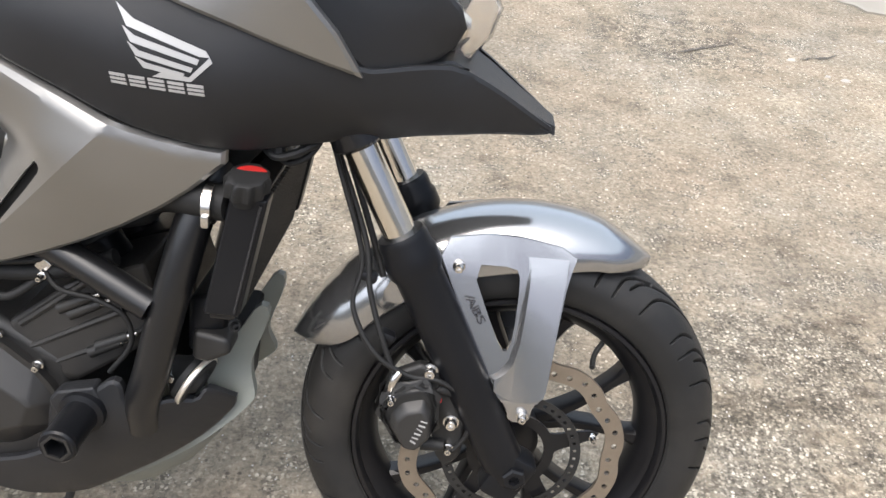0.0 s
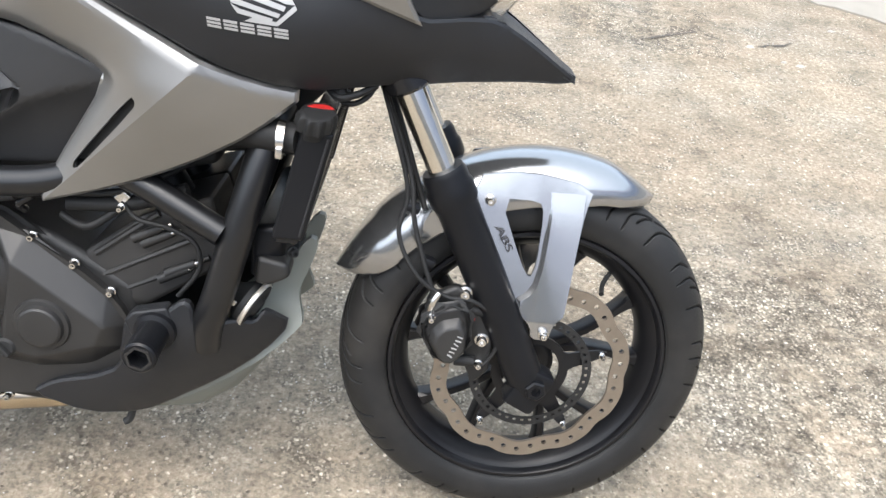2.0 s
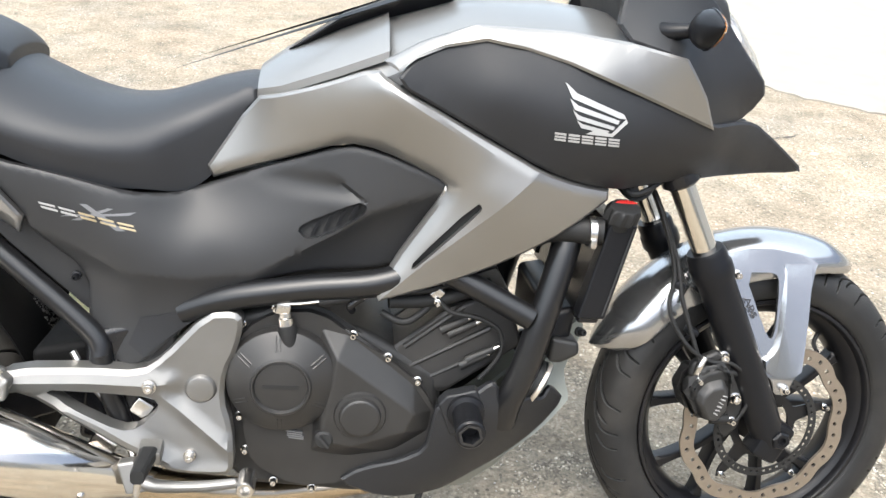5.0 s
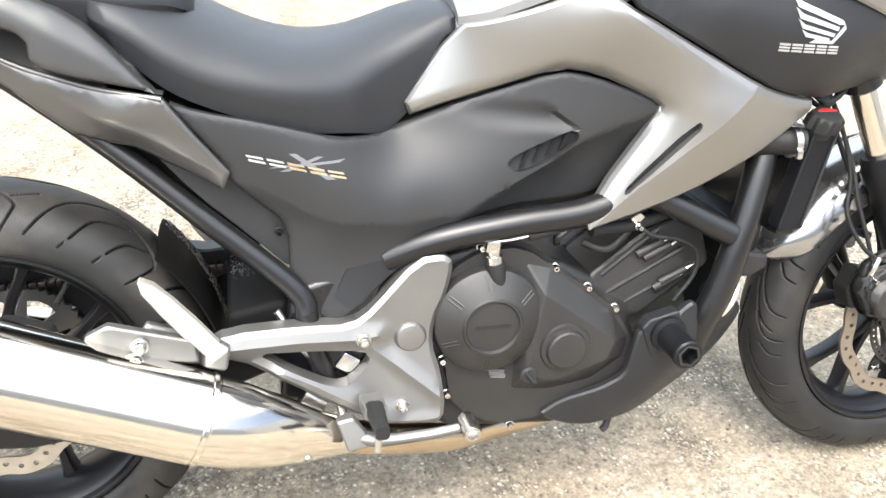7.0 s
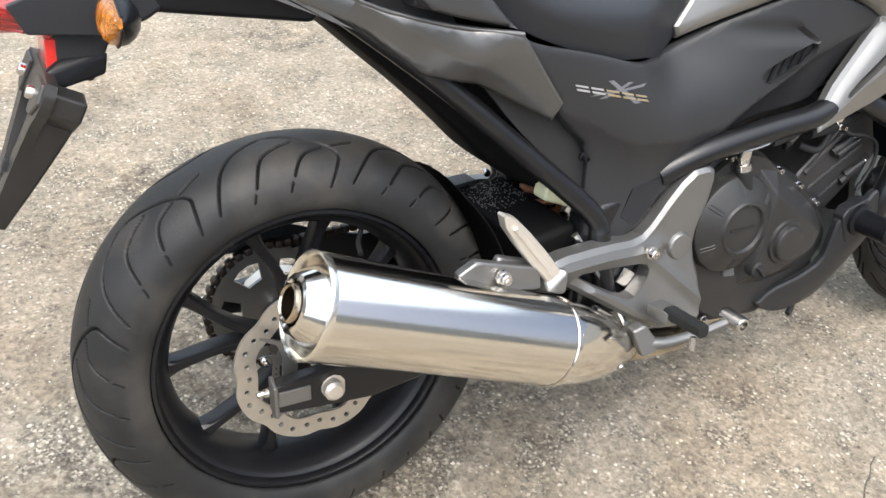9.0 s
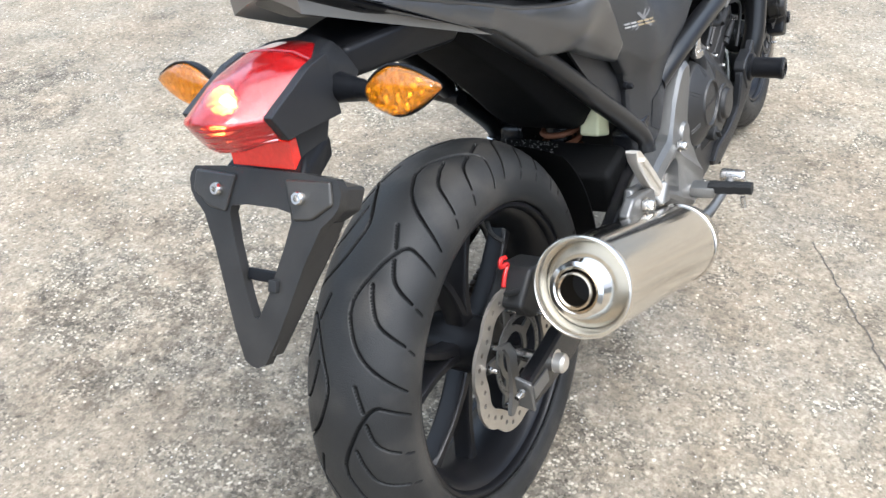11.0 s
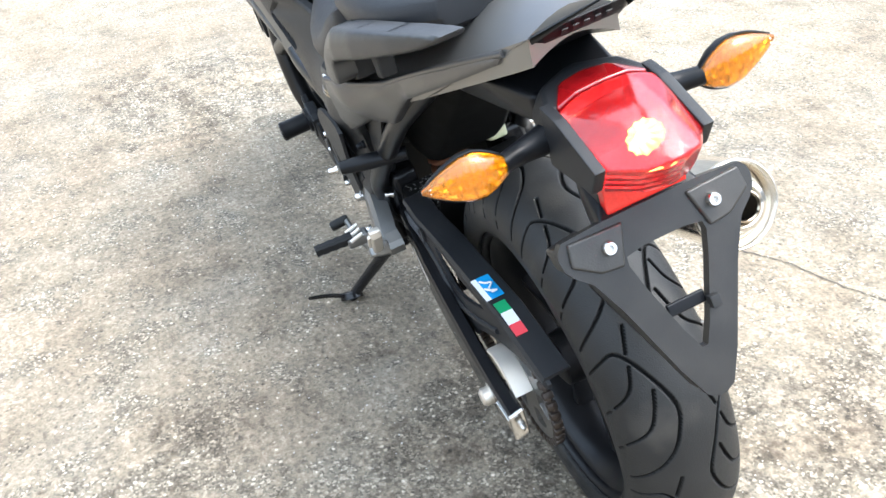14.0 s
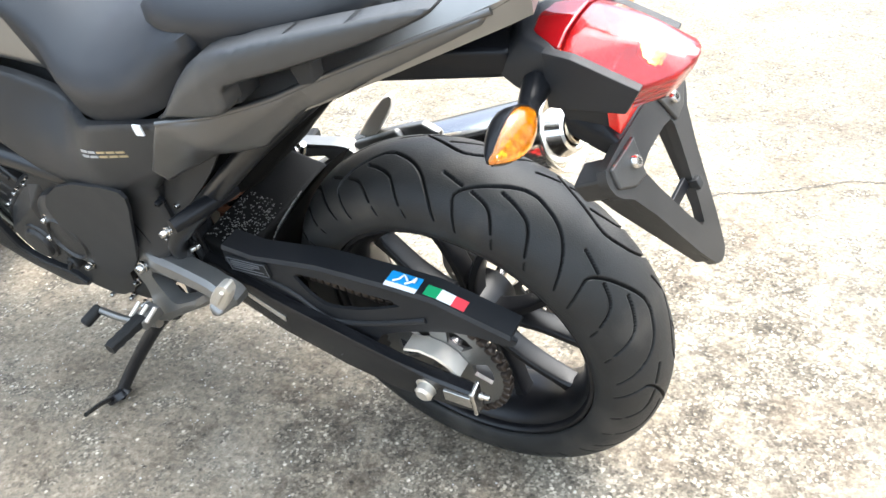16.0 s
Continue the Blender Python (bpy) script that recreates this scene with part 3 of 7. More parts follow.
tagged(bike, "silver and black adventure motorcycle leaning on its side stand", "motorcycle")

STEERED = Matrix.Translation((1.511, 0, 0.292)) @ Matrix.Rotation(radians(4.4), 4, Vector((-0.454, 0, 0.891))) @ Matrix.Translation((-1.511, 0, -0.292))


# one pitch of the tread: polylines of (degrees, place from the middle 0 to the shoulder 1)
REAR_TREAD = [[(3, 0.99), (0.5, 0.80), (0, 0.67), (2, 0.54), (7, 0.36), (16, 0.12), (23, 0.23), (28, 0.42), (32, 0.70), (36, 0.97)],
              [(4, 0.54), (8.5, 0.63), (11, 0.75), (13, 0.90)], [(11, 0.36), (16, 0.46), (20.5, 0.62), (24, 0.92)], [(-5, 0.37), (1, 0.50)],
              [(14, 0.95), (15, 0.99)], [(25, 0.96), (26, 0.99)]]
FRONT_TREAD = [[(0, 0.14), (8, 0.24), (15, 0.44), (20, 0.70), (22, 0.97)], [(10, 0.12), (18, 0.30), (25, 0.55), (28, 0.80)], [(22, 0.36), (28, 0.55), (31, 0.74), (32, 0.97)], [(3, 0.55), (7, 0.75), (8, 0.95)]]


def tyre_mesh(R, w, h, bead_r, bead_w, tread, pitches, phase, half_groove, depth):
    """Tyre with cut tread grooves, axle along y through the origin."""
    across, per = 171 if R > 0.305 else 121, 1800 // pitches
    na = per * pitches
    prof = [(w * math.cos(math.pi * k / (across - 1)), R - h + h * math.sin(math.pi * k / (across - 1))) for k in range(across)]
    left = [(w * 0.995, R - h - 0.008), (w * 0.985, R - h - 0.014), (w * 0.93, R - h - 0.024), (w * 0.9, R - h - 0.026), (w * 0.9 * 0.45 + (bead_w + 0.006) * 0.55, (R - h - 0.026) * 0.45 + (bead_r + 0.006) * 0.55), (w * 0.9 * 0.4 + (bead_w + 0.006) * 0.6 + 0.002, (R - h - 0.026) * 0.4 + (bead_r + 0.006) * 0.6), (w * 0.9 * 0.28 + (bead_w + 0.006) * 0.72 + 0.002, (R - h - 0.026) * 0.28 + (bead_r + 0.006) * 0.72), (w * 0.9 * 0.22 + (bead_w + 0.006) * 0.78, (R - h - 0.026) * 0.22 + (bead_r + 0.006) * 0.78), (bead_w + 0.006, bead_r + 0.006), (bead_w, bead_r), (bead_w - 0.012, bead_r - 0.006)]
    ys = np.array([p[0] for p in reversed(left)] + [p[0] for p in prof] + [-p[0] for p in left])
    rs = np.array([p[1] for p in reversed(left)] + [p[1] for p in prof] + [p[1] for p in left])
    m = len(ys)
    ang = 360.0 / na * np.arange(na)
    span = 360.0 / pitches
    along = radians(1) * R

    def arc(v):
        return math.asin(min(1, v)) * (w + h) / 2
    cut = np.zeros((na, m))
    for sgn, shift in ((1, phase), (-1, phase + span / 2)):
        cols = [k for k in range(len(left), m - len(left)) if ys[k] * sgn >= 0 and abs(ys[k]) < 0.998 * w]
        sv = np.array([arc(abs(ys[k]) / w) for k in cols])[None, :]
        for line in tread:
            pts = curve_through([(a * along, arc(v), 0) for a, v in line], 5)
            for turn in range(-1, 2):
                base = (ang[:, None] - shift) % span + turn * span
                su = base * along
                for p, q in zip(pts, pts[1:]):
                    d = q - p
                    f = np.clip(((su - p.x) * d.x + (sv - p.y) * d.y) / max(d.length_squared, 1e-12), 0, 1)
                    dist = np.hypot(su - p.x - f * d.x, sv - p.y - f * d.y)
                    cut[:, cols] = np.maximum(cut[:, cols], np.clip(1.9 * (half_groove - dist) / half_groove, 0, 1))
    r = rs[None, :] - depth * cut
    a = np.radians(ang)[:, None]
    verts = np.stack([r * np.cos(a), np.broadcast_to(ys[None, :], r.shape), r * np.sin(a)], -1).reshape(-1, 3)
    i, k = np.meshgrid(np.arange(na), np.arange(m - 1), indexing="ij")
    j = (i + 1) % na
    faces = np.stack([i * m + k, i * m + k + 1, j * m + k + 1, j * m + k], -1).reshape(-1, 4)
    me = bpy.data.meshes.new("tyre")
    me.from_pydata(verts.tolist(), [], faces.tolist())
    me.materials.append(RUBBER if R < 0.305 else WORNRUBBER)
    # dust-free, darker rubber in the cuts: groove shade put into the colour
    me.materials.append(GROOVESHADE)
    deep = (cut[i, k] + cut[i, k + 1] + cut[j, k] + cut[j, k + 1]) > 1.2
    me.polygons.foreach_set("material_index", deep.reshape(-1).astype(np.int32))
    me.shade_smooth()
    return me


def wheel(name, m, R, w, h, rimw, pitches, spoke_phase, tread, label, disc_side, disc_r, disc_in, waves, disc_y):
    bead = 0.218
    bm = bmesh.new()
    rings = [(-rimw - 0.004, bead + 0.006), (-rimw - 0.008, bead + 0.004), (-rimw - 0.0085, bead - 0.001), (-rimw - 0.004, bead - 0.005), (-rimw + 0.003, bead - 0.0055), (-rimw + 0.008, bead - 0.014), (-rimw * 0.5, bead - 0.026), (0, bead - 0.03), (rimw * 0.5, bead - 0.026), (rimw - 0.008, bead - 0.014), (rimw - 0.003, bead - 0.0055), (rimw + 0.004, bead - 0.005), (rimw + 0.0085, bead - 0.001), (rimw + 0.008, bead + 0.004), (rimw + 0.004, bead + 0.006), (rimw - 0.01, bead + 0.004), (0, bead - 0.012), (-rimw + 0.01, bead + 0.004)]
    seg = 96
    vs = [[bm.verts.new((r * math.cos(a), y, r * math.sin(a))) for y, r in rings] for a in [2 * math.pi * i / seg for i in range(seg)]]
    for i in range(seg):
        for k in range(len(rings)):
            bm.faces.new((vs[i][k], vs[i][(k + 1) % len(rings)], vs[(i + 1) % seg][(k + 1) % len(rings)], vs[(i + 1) % seg][k]))
    lathe(bm, (0, -0.055, 0), (0, 0.055, 0), [(0, 0.03), (0.05, 0.042), (0.3, 0.045), (0.7, 0.045), (0.95, 0.042), (1, 0.03)], 32)
    rim = part(name, moved(bm, m), RIMBLACK, bike, label)
    for k in range(5):
        base = spoke_phase + 2 * math.pi * k / 5
        bm = bmesh.new()
        for s in (-1, 1):
            pts = []
            for t, (r, spread) in enumerate(((0.035, 0.1), (0.075, 0.12), (0.12, 0.19), (0.165, 0.265), (0.198, 0.30))):
                a = base + s * spread
                pts.append((r * math.cos(a), 0, r * math.sin(a)))
            path = curve_through(pts, 3)
            ringl = []
            for i, p in enumerate(path):
                d = (path[min(i + 1, len(path) - 1)] - path[max(i - 1, 0)]).normalized()
                n = Vector((0, 1, 0)).cross(d)
                f = i / (len(path) - 1)
                tw = 0.0105 - 0.003 * math.sin(f * 3.14) + 0.005 * max(0, f - 0.8) * 5
                th = 0.019 - 0.003 * f
                ringl.append([p + n * tw * cx + Vector((0, th * cy, 0)) for cx, cy in ((-1, -0.7), (-0.6, -1), (0.6, -1), (1, -0.7), (1, 0.7), (0.6, 1), (-0.6, 1), (-1, 0.7))])
            loft(bm, ringl)
        part("spoke", moved(bm, m), RIMBLACK, rim)
    me = tyre_mesh(R, w, h, bead, rimw - 0.004, tread, pitches, 19.0, 0.0024 if R > 0.305 else 0.0021, 0.0060)
    me.transform(m)
    ob = new("tyre", me)
    ob.parent = rim
    tagged(ob, "black rubber tyre with curved tread grooves and dust")
    # brake disc with wavy rim and drilled holes
    outer = [((disc_r - 0.0030 * (1 + math.cos(waves * a + 0.6 * math.sin(waves * a)))) * math.cos(a), (disc_r - 0.0030 * (1 + math.cos(waves * a + 0.6 * math.sin(waves * a)))) * math.sin(a)) for a in [2 * math.pi * i / 200 for i in range(200)]]
    inner = [((disc_in - 0.003 * math.cos(waves * a)) * math.cos(a), (disc_in - 0.003 * math.cos(waves * a)) * math.sin(a)) for a in [2 * math.pi * i / 100 for i in range(100)]]
    holes = [inner]
    for i in range(waves * 4):
        a = 2 * math.pi * i / (waves * 4)
        r = disc_in + (disc_r - 0.008 - disc_in) * (0.32, 0.62, 0.78, 0.5)[i % 4] + 0.001
        holes.append([(r * math.cos(a) + 0.0042 * math.cos(q), r * math.sin(a) + 0.0042 * math.sin(q)) for q in [2 * math.pi * j / 7 for j in range(7)]])
    bm = bmesh.new()
    plate(bm, outer, lambda u, v, q: (u, disc_y + disc_side * (q - 0.0025), v), 0.005, holes, rounds=0, step=1)
    part("brake_disc", moved(bm, m), DISC if disc_r > 0.14 else REARDISC, rim, "brown-grey wavy drilled brake disc" if disc_r > 0.14 else "bright wavy drilled brake disc", 30)
    bm = bmesh.new()
    star = []
    for i in range(100):
        a = 2 * math.pi * i / 100
        lobe = max(0, math.cos(5 * (a - radians(18)))) ** 4
        r = disc_in * (0.47 + 0.49 * lobe)
        star.append((r * math.cos(a), r * math.sin(a)))
    hole = [(disc_in * 0.36 * math.cos(2 * math.pi * i / 40), disc_in * 0.36 * math.sin(2 * math.pi * i / 40)) for i in range(40)]
    plate(bm, star, lambda u, v, q: (u, disc_y + disc_side * (q - 0.006), v), 0.004, [hole], rounds=0, step=1)
    part("disc_carrier", moved(bm, m), RIMBLACK if disc_r > 0.14 else ALU, rim)
    # toothed speed ring
    slots = [[(disc_in * 0.635 * math.cos(2 * math.pi * i / 40), disc_in * 0.635 * math.sin(2 * math.pi * i / 40)) for i in range(40)]]
    for i in range(44):
        a = 2 * math.pi * i / 44
        slots.append([(disc_in * rr * math.cos(a + da), disc_in * rr * math.sin(a + da)) for rr, da in ((0.665, -0.03), (0.70, -0.03), (0.70, 0.03), (0.665, 0.03))])
    bm = bmesh.new()
    plate(bm, [(disc_in * 0.745 * math.cos(2 * math.pi * i / 64), disc_in * 0.745 * math.sin(2 * math.pi * i / 64)) for i in range(64)], lambda u, v, q: (u, disc_y + disc_side * (q + 0.004), v), 0.002, slots, rounds=0, step=1)
    part("sensor_ring", moved(bm, m), ENGINEDARK if disc_r > 0.14 else ALU, rim, "dark slotted wheel speed ring" if disc_r > 0.14 else "bright slotted wheel speed ring")
    for k in range(5):
        a = radians(18) + 2 * math.pi * k / 5
        r = disc_in * 0.885
        bolt(rim, m @ Vector((r * math.cos(a), disc_y + disc_side * 0.004, r * math.sin(a))), m.to_3x3() @ Vector((0, disc_side, 0)), 0.006)
    bm = bmesh.new()
    a = spoke_phase + 0.63
    tube(bm, [(0.19 * math.cos(a), -0.01, 0.19 * math.sin(a)), (0.17 * math.cos(a), -0.022, 0.17 * math.sin(a)), (0.16 * math.cos(a), -0.045, 0.16 * math.sin(a))], 0.004, 8)
    part("valve_stem", moved(bm, m), DARK, rim)
    return rim


FW = STEERED @ Matrix.Translation((1.543, 0.004, 0.311))
RW = Matrix.Translation((0.003, -0.005, 0.309))
front_wheel = wheel("front_wheel", FW, 0.300, 0.060, 0.048, 0.045, 12, radians(15), FRONT_TREAD, "black cast front wheel with paired spokes", -1, 0.158, 0.130, 10, -0.078)
rear_wheel = wheel("rear_wheel", RW, 0.312, 0.080, 0.062, 0.060, 9, radians(20), REAR_TREAD, "black cast rear wheel with paired spokes", -1, 0.120, 0.088, 8, -0.088)

# --- front fork, straight ahead, then steered ---
for s in (-1, 1):
    y = s * 0.105
    bm = bmesh.new()
    lathe(bm, (1.285, y, 0.792), (1.375, y, 0.619), [(0, 0.0205), (1, 0.0205)], 28)
    stanchion = part("fork_tube", moved(bm, STEERED), CHROME, bike, "polished chrome fork tube", 30)
    bm = bmesh.new()
    lathe(bm, (1.366, y, 0.637), (1.538, y, 0.300), [(0, 0.022), (0.0, 0.029), (0.02, 0.032), (0.06, 0.032), (0.075, 0.035), (0.13, 0.035), (0.15, 0.0305), (0.5, 0.0305), (0.92, 0.029), (1.0, 0.026), (1.04, 0.02)], 28)
    box(bm, (1.536, y, 0.302), (0.054, 0.046, 0.074), (0, 27.5, 0), 0.010)
    leg = part("fork_leg", moved(bm, STEERED), SATIN, bike, "satin black lower fork leg with scuffs", 40)
    bm = bmesh.new()
    lathe(bm, (1.543, y + s * 0.02, 0.3095), (1.543, y + s * 0.032, 0.3095), [(0, 0.017), (0.8, 0.017), (1, 0.014), (1, 0.008), (0.4, 0.007)], 6)
    part("axle_nut", moved(bm, STEERED), SATIN, leg)
    bm = bmesh.new()
    lathe(bm, (1.292, y, 0.782), (1.312, y, 0.742), [(0, 0.029), (0.1, 0.031), (0.9, 0.031), (1, 0.026)], 24)
    box(bm, (1.285, y * 0.85, 0.785), (0.06, 0.06, 0.035), (0, 27, 0), 0.01)
    part("fork_clamp", moved(bm, STEERED), FRAMEBLACK, bike)
bm = bmesh.new()
lathe(bm, (1.543, -0.1, 0.3095), (1.543, 0.1, 0.3095), [(0, 0.012), (1, 0.012)], 16)
part("front_axle", moved(bm, STEERED), STEEL, bike)

# front mudguard: an arched shell round the wheel
bm = bmesh.new()
cx, cz = 1.543, 0.3095
rings = []
for k in range(53):
    f = k / 52
    f = f * f * 2.4 if f < 0.1 else f - 0.076 * (1 - f) / 0.9
    a = radians(158 - 98 * f)
    rad = 0.328 + 0.005 * math.sin(f * math.pi) - (0.012 * max(0, f - 0.85) / 0.15 if f > 0.85 else 0)
    half = 0.070 - 0.012 * max(0, (f - 0.75) / 0.25) ** 1.5 * 2.2 - 0.008 * max(0, (0.25 - f) / 0.25)
    drop = 0.06 * (0.75 + 0.25 * math.sin(f * math.pi)) * (1 - 0.75 * max(0, (f - 0.72) / 0.28) ** 1.3)
    end = math.sqrt(max(0.02, 1 - (1 - min(1, f / 0.15)) ** 2))
    drop *= end * math.sqrt(max(0.05, 1 - max(0, (f - 0.88) / 0.12) ** 2))
    half *= end * math.sqrt(max(0.05, 1 - max(0, (f - 0.88) / 0.12) ** 2))
    prof = []
    for j in range(-9, 10):
        c = radians(10 * j)
        q = math.copysign(abs(math.sin(c)) ** 0.72, j)
        dr = -drop * (1 - math.cos(c) ** 0.72) + 0.010 * (1 - q * q)
        prof.append((q * half, rad + dr))
    inner = [(y * 0.96, r - 0.004) for y, r in reversed(prof)]
    rings.append([(cx + r * math.cos(a), y, cz + r * math.sin(a)) for y, r in prof + inner])
loft(bm, rings)
fender = part("front_mudguard", moved(bm, STEERED), FENDER_SILVER, bike, "glossy silver front mudguard with a dark crown", 50)
for s in (-1, 1):
    bm = bmesh.new()
    out = [(1.418, 0.618), (1.500, 0.632), (1.600, 0.616), (1.590, 0.580), (1.584, 0.518), (1.580, 0.457), (1.577, 0.424), (1.563, 0.412), (1.559, 0.385), (1.533, 0.386), (1.528, 0.408), (1.512, 0.424), (1.490, 0.468), (1.456, 0.532)]
    holes = [[(1.464, 0.592), (1.522, 0.592), (1.529, 0.575), (1.527, 0.500), (1.519, 0.478), (1.504, 0.500)]]
    plate(bm, out, lambda u, v, q: (u - 0.006, s * (0.0705 - 0.004 * max(0, min(1, (v - 0.606) / 0.012)) + 0.0415 * max(0, min(1, (0.625 - v) / 0.21)) - q), v), 0.006, holes, 1, 0.02)
    arm = part("mudguard_stay", moved(bm, STEERED), FENDER_SILVER, fender, "silver painted mudguard stay with a triangular opening", 30)
    # proud rear blade of the stay with a bevelled edge along the opening
    face = [(1.537, 0.606, 0), (1.590, 0.606, 0), (1.588, 0.575, 0), (1.583, 0.518, 0), (1.579, 0.457, 0), (1.576, 0.428, 0), (1.562, 0.420, 0), (1.534, 0.417, 0), (1.510, 0.432, 0), (1.500, 0.450, 1), (1.512, 0.458, 1), (1.522, 0.472, 1), (1.528, 0.498, 1), (1.531, 0.54, 1), (1.533, 0.575, 1), (1.533, 0.594, 1)]
    bm = bmesh.new()
    low, high = [], []
    for u, v, edge in face:
        yy = 0.0705 + 0.0415 * max(0, min(1, (0.625 - v) / 0.21))
        rise = 0.0095 * max(0, min(1, (0.604 - v) / 0.06, (v - 0.412) / 0.010)) - 0.0015
        low.append(bm.verts.new((u - 0.006, s * (yy - 0.003), v)))
        high.append(bm.verts.new((u - 0.006 + (0.008 if edge else -0.0015), s * (yy + rise), v - (0.003 if edge and v < 0.48 else 0))))
    bm.faces.new(high)
    for i in range(len(face)):
        j = (i + 1) % len(face)
        bm.faces.new((low[i], low[j], high[j], high[i]))
    bmesh.ops.triangulate(bm, faces=[f for f in bm.faces if len(f.verts) > 4])
    bmesh.ops.recalc_face_normals(bm, faces=bm.faces)
    part("stay_blade", moved(bm, STEERED), FENDER_SILVER, arm, "", 25)
    if s < 0:
        bolt(arm, STEERED @ Vector((1.443, -0.081, 0.589)), (0, -1, 0), 0.009)
        bolt(arm, STEERED @ Vector((1.544, -0.115, 0.397)), (0, -1, 0), 0.009)
        txt = bpy.data.curves.new("abs_text", "FONT")
        txt.body, txt.size, txt.extrude, txt.align_x, txt.align_y = "ABS", 0.0185, 0.0006, "CENTER", "CENTER"
        ob = new("stay_lettering", txt)
        bpy.context.view_layer.update()
        me = bpy.data.meshes.new_from_object(ob)
        bpy.data.objects.remove(ob)
        me.materials.clear()
        me.materials.append(DARKPRINT)
        me.transform(STEERED @ Matrix.Translation((1.469, -0.0935, 0.535)) @ pose(0, 0, 0, 90, 0, 0) @ pose(0, 0, 0, 0, 0, -59) @ Matrix.Diagonal((1.35, 0.82, 1, 1)))
        ob = new("stay_lettering", me)
        ob.parent = arm
        tagged(ob, "dark lettering reading ABS")
# rear stub of the mudguard stay behind the fork
bm = bmesh.new()
plate(bm, [(1.345, 0.535), (1.375, 0.592), (1.40, 0.585), (1.41, 0.55), (1.37, 0.53)], lambda u, v, q: (u, -0.082 + q, v), 0.006)
part("mudguard_rear_stay", moved(bm, STEERED), FENDER_SILVER, fender)
bolt(fender, STEERED @ Vector((1.372, -0.084, 0.565)), (0, -1, 0), 0.007, SATIN)

# front brake caliper
bm = bmesh.new()
CALIPER = [(1.356, 0.401), (1.361, 0.424), (1.379, 0.444), (1.414, 0.453), (1.431, 0.430), (1.434, 0.385), (1.409, 0.355), (1.382, 0.357)]
hull(bm, [(x, -0.106, z) for x, z in CALIPER] + [(1.397 + 0.94 * (x - 1.397), -0.140, 0.405 + 0.94 * (z - 0.405)) for x, z in CALIPER], 0.005)
hull(bm, [(x, y, z) for y in (-0.098, -0.055) for x, z in ((1.362, 0.392), (1.378, 0.352), (1.43, 0.36), (1.43, 0.42), (1.38, 0.43))], 0.008)
caliper = part("brake_caliper", moved(bm, STEERED), ENGINEDARK, bike, "dark grey front brake caliper", 35)
bm = bmesh.new()
hull(bm, [(x, y, z) for y in (-0.126, -0.108) for x, z in ((1.362, 0.425), (1.366, 0.450), (1.405, 0.470), (1.428, 0.462), (1.436, 0.440), (1.415, 0.415))], 0.006)
part("upper_lug", moved(bm, STEERED), ENGINEDARK, caliper)
bm = bmesh.new()
tube(bm, [(1.372, -0.130, 0.430), (1.372, -0.136, 0.448), (1.380, -0.134, 0.462)], [0.007, 0.005], 10)
part("banjo_fitting", moved(bm, STEERED), STEEL, caliper)
for at in ((1.452, -0.118, 0.430), (1.446, -0.118, 0.345)):
    bm = bmesh.new()
    tube(bm, [(at[0] - 0.03, at[1] + 0.004, at[2]), at], [0.010, 0.008], 12)
    part("slide_pin", moved(bm, STEERED), FOOTRUBBER, caliper)
bm = bmesh.new()
hull(bm, [(1.400 + 0.80 * (x - 1.397), -0.136, 0.393 + 0.80 * (z - 0.405)) for x, z in CALIPER] + [(1.402 + 0.56 * (x - 1.397), -0.152, 0.388 + 0.62 * (z - 0.405)) for x, z in CALIPER], 0.004)
cap = part("piston_cover", moved(bm, STEERED), ENGINE, caliper)
for k in range(6):
    bm = bmesh.new()
    box(bm, (1.4035 + 0.0024 * k, -0.1525, 0.371 + 0.0062 * k), (0.0085, 0.0016, 0.0013 if k % 2 else 0.0019), (0, 20 + (12 if k % 3 == 0 else -4), 0), 0)
    part("cast_mark", moved(bm, STEERED), LABEL, cap)
for at, r in (((1.418, -0.122, 0.459), 0.012), ((1.452, -0.120, 0.384), 0.012), ((1.452, -0.120, 0.343), 0.008), ((1.372, -0.140, 0.425), 0.007)):
    bolt(caliper, STEERED @ Vector(at), (0, -1, 0), r)
bm = bmesh.new()
hull(bm, [(1.42, y, z) for y in (-0.10, -0.118) for z in (0.44, 0.46)] + [(1.47, y, z) for y in (-0.10, -0.118) for z in (0.43, 0.33)] + [(1.45, -0.11, 0.30), (1.43, -0.11, 0.33)], 0.005)
part("caliper_bracket", moved(bm, STEERED), ENGINEDARK, caliper)
bm = bmesh.new()
tube(bm, [(1.430, -0.124, 0.421), (1.433, -0.131, 0.422)], 0.004, 10)
part("bleed_cap", moved(bm, STEERED), REDPLASTIC, caliper, "small red plastic cap")
# hoses
for pts, r in (([(1.245, -0.02, 0.80), (1.285, -0.07, 0.72), (1.325, -0.095, 0.62), (1.335, -0.112, 0.56), (1.355, -0.125, 0.50), (1.375, -0.13, 0.45), (1.385, -0.13, 0.43)], 0.0038),
               ([(1.25, -0.03, 0.80), (1.29, -0.085, 0.70), (1.322, -0.10, 0.60), (1.315, -0.115, 0.54), (1.345, -0.13, 0.485), (1.39, -0.13, 0.455), (1.43, -0.13, 0.45), (1.468, -0.125, 0.42), (1.475, -0.12, 0.37), (1.455, -0.12, 0.335)], 0.0035),
               ([(1.26, -0.02, 0.79), (1.30, -0.05, 0.70), (1.335, -0.075, 0.61), (1.35, -0.09, 0.57)], 0.0042)):
    bm = bmesh.new()
    tube(bm, pts, r, 10, 8)
    part("brake_hose", moved(bm, STEERED), FOOTRUBBER, bike, "black rubber hose down the fork")
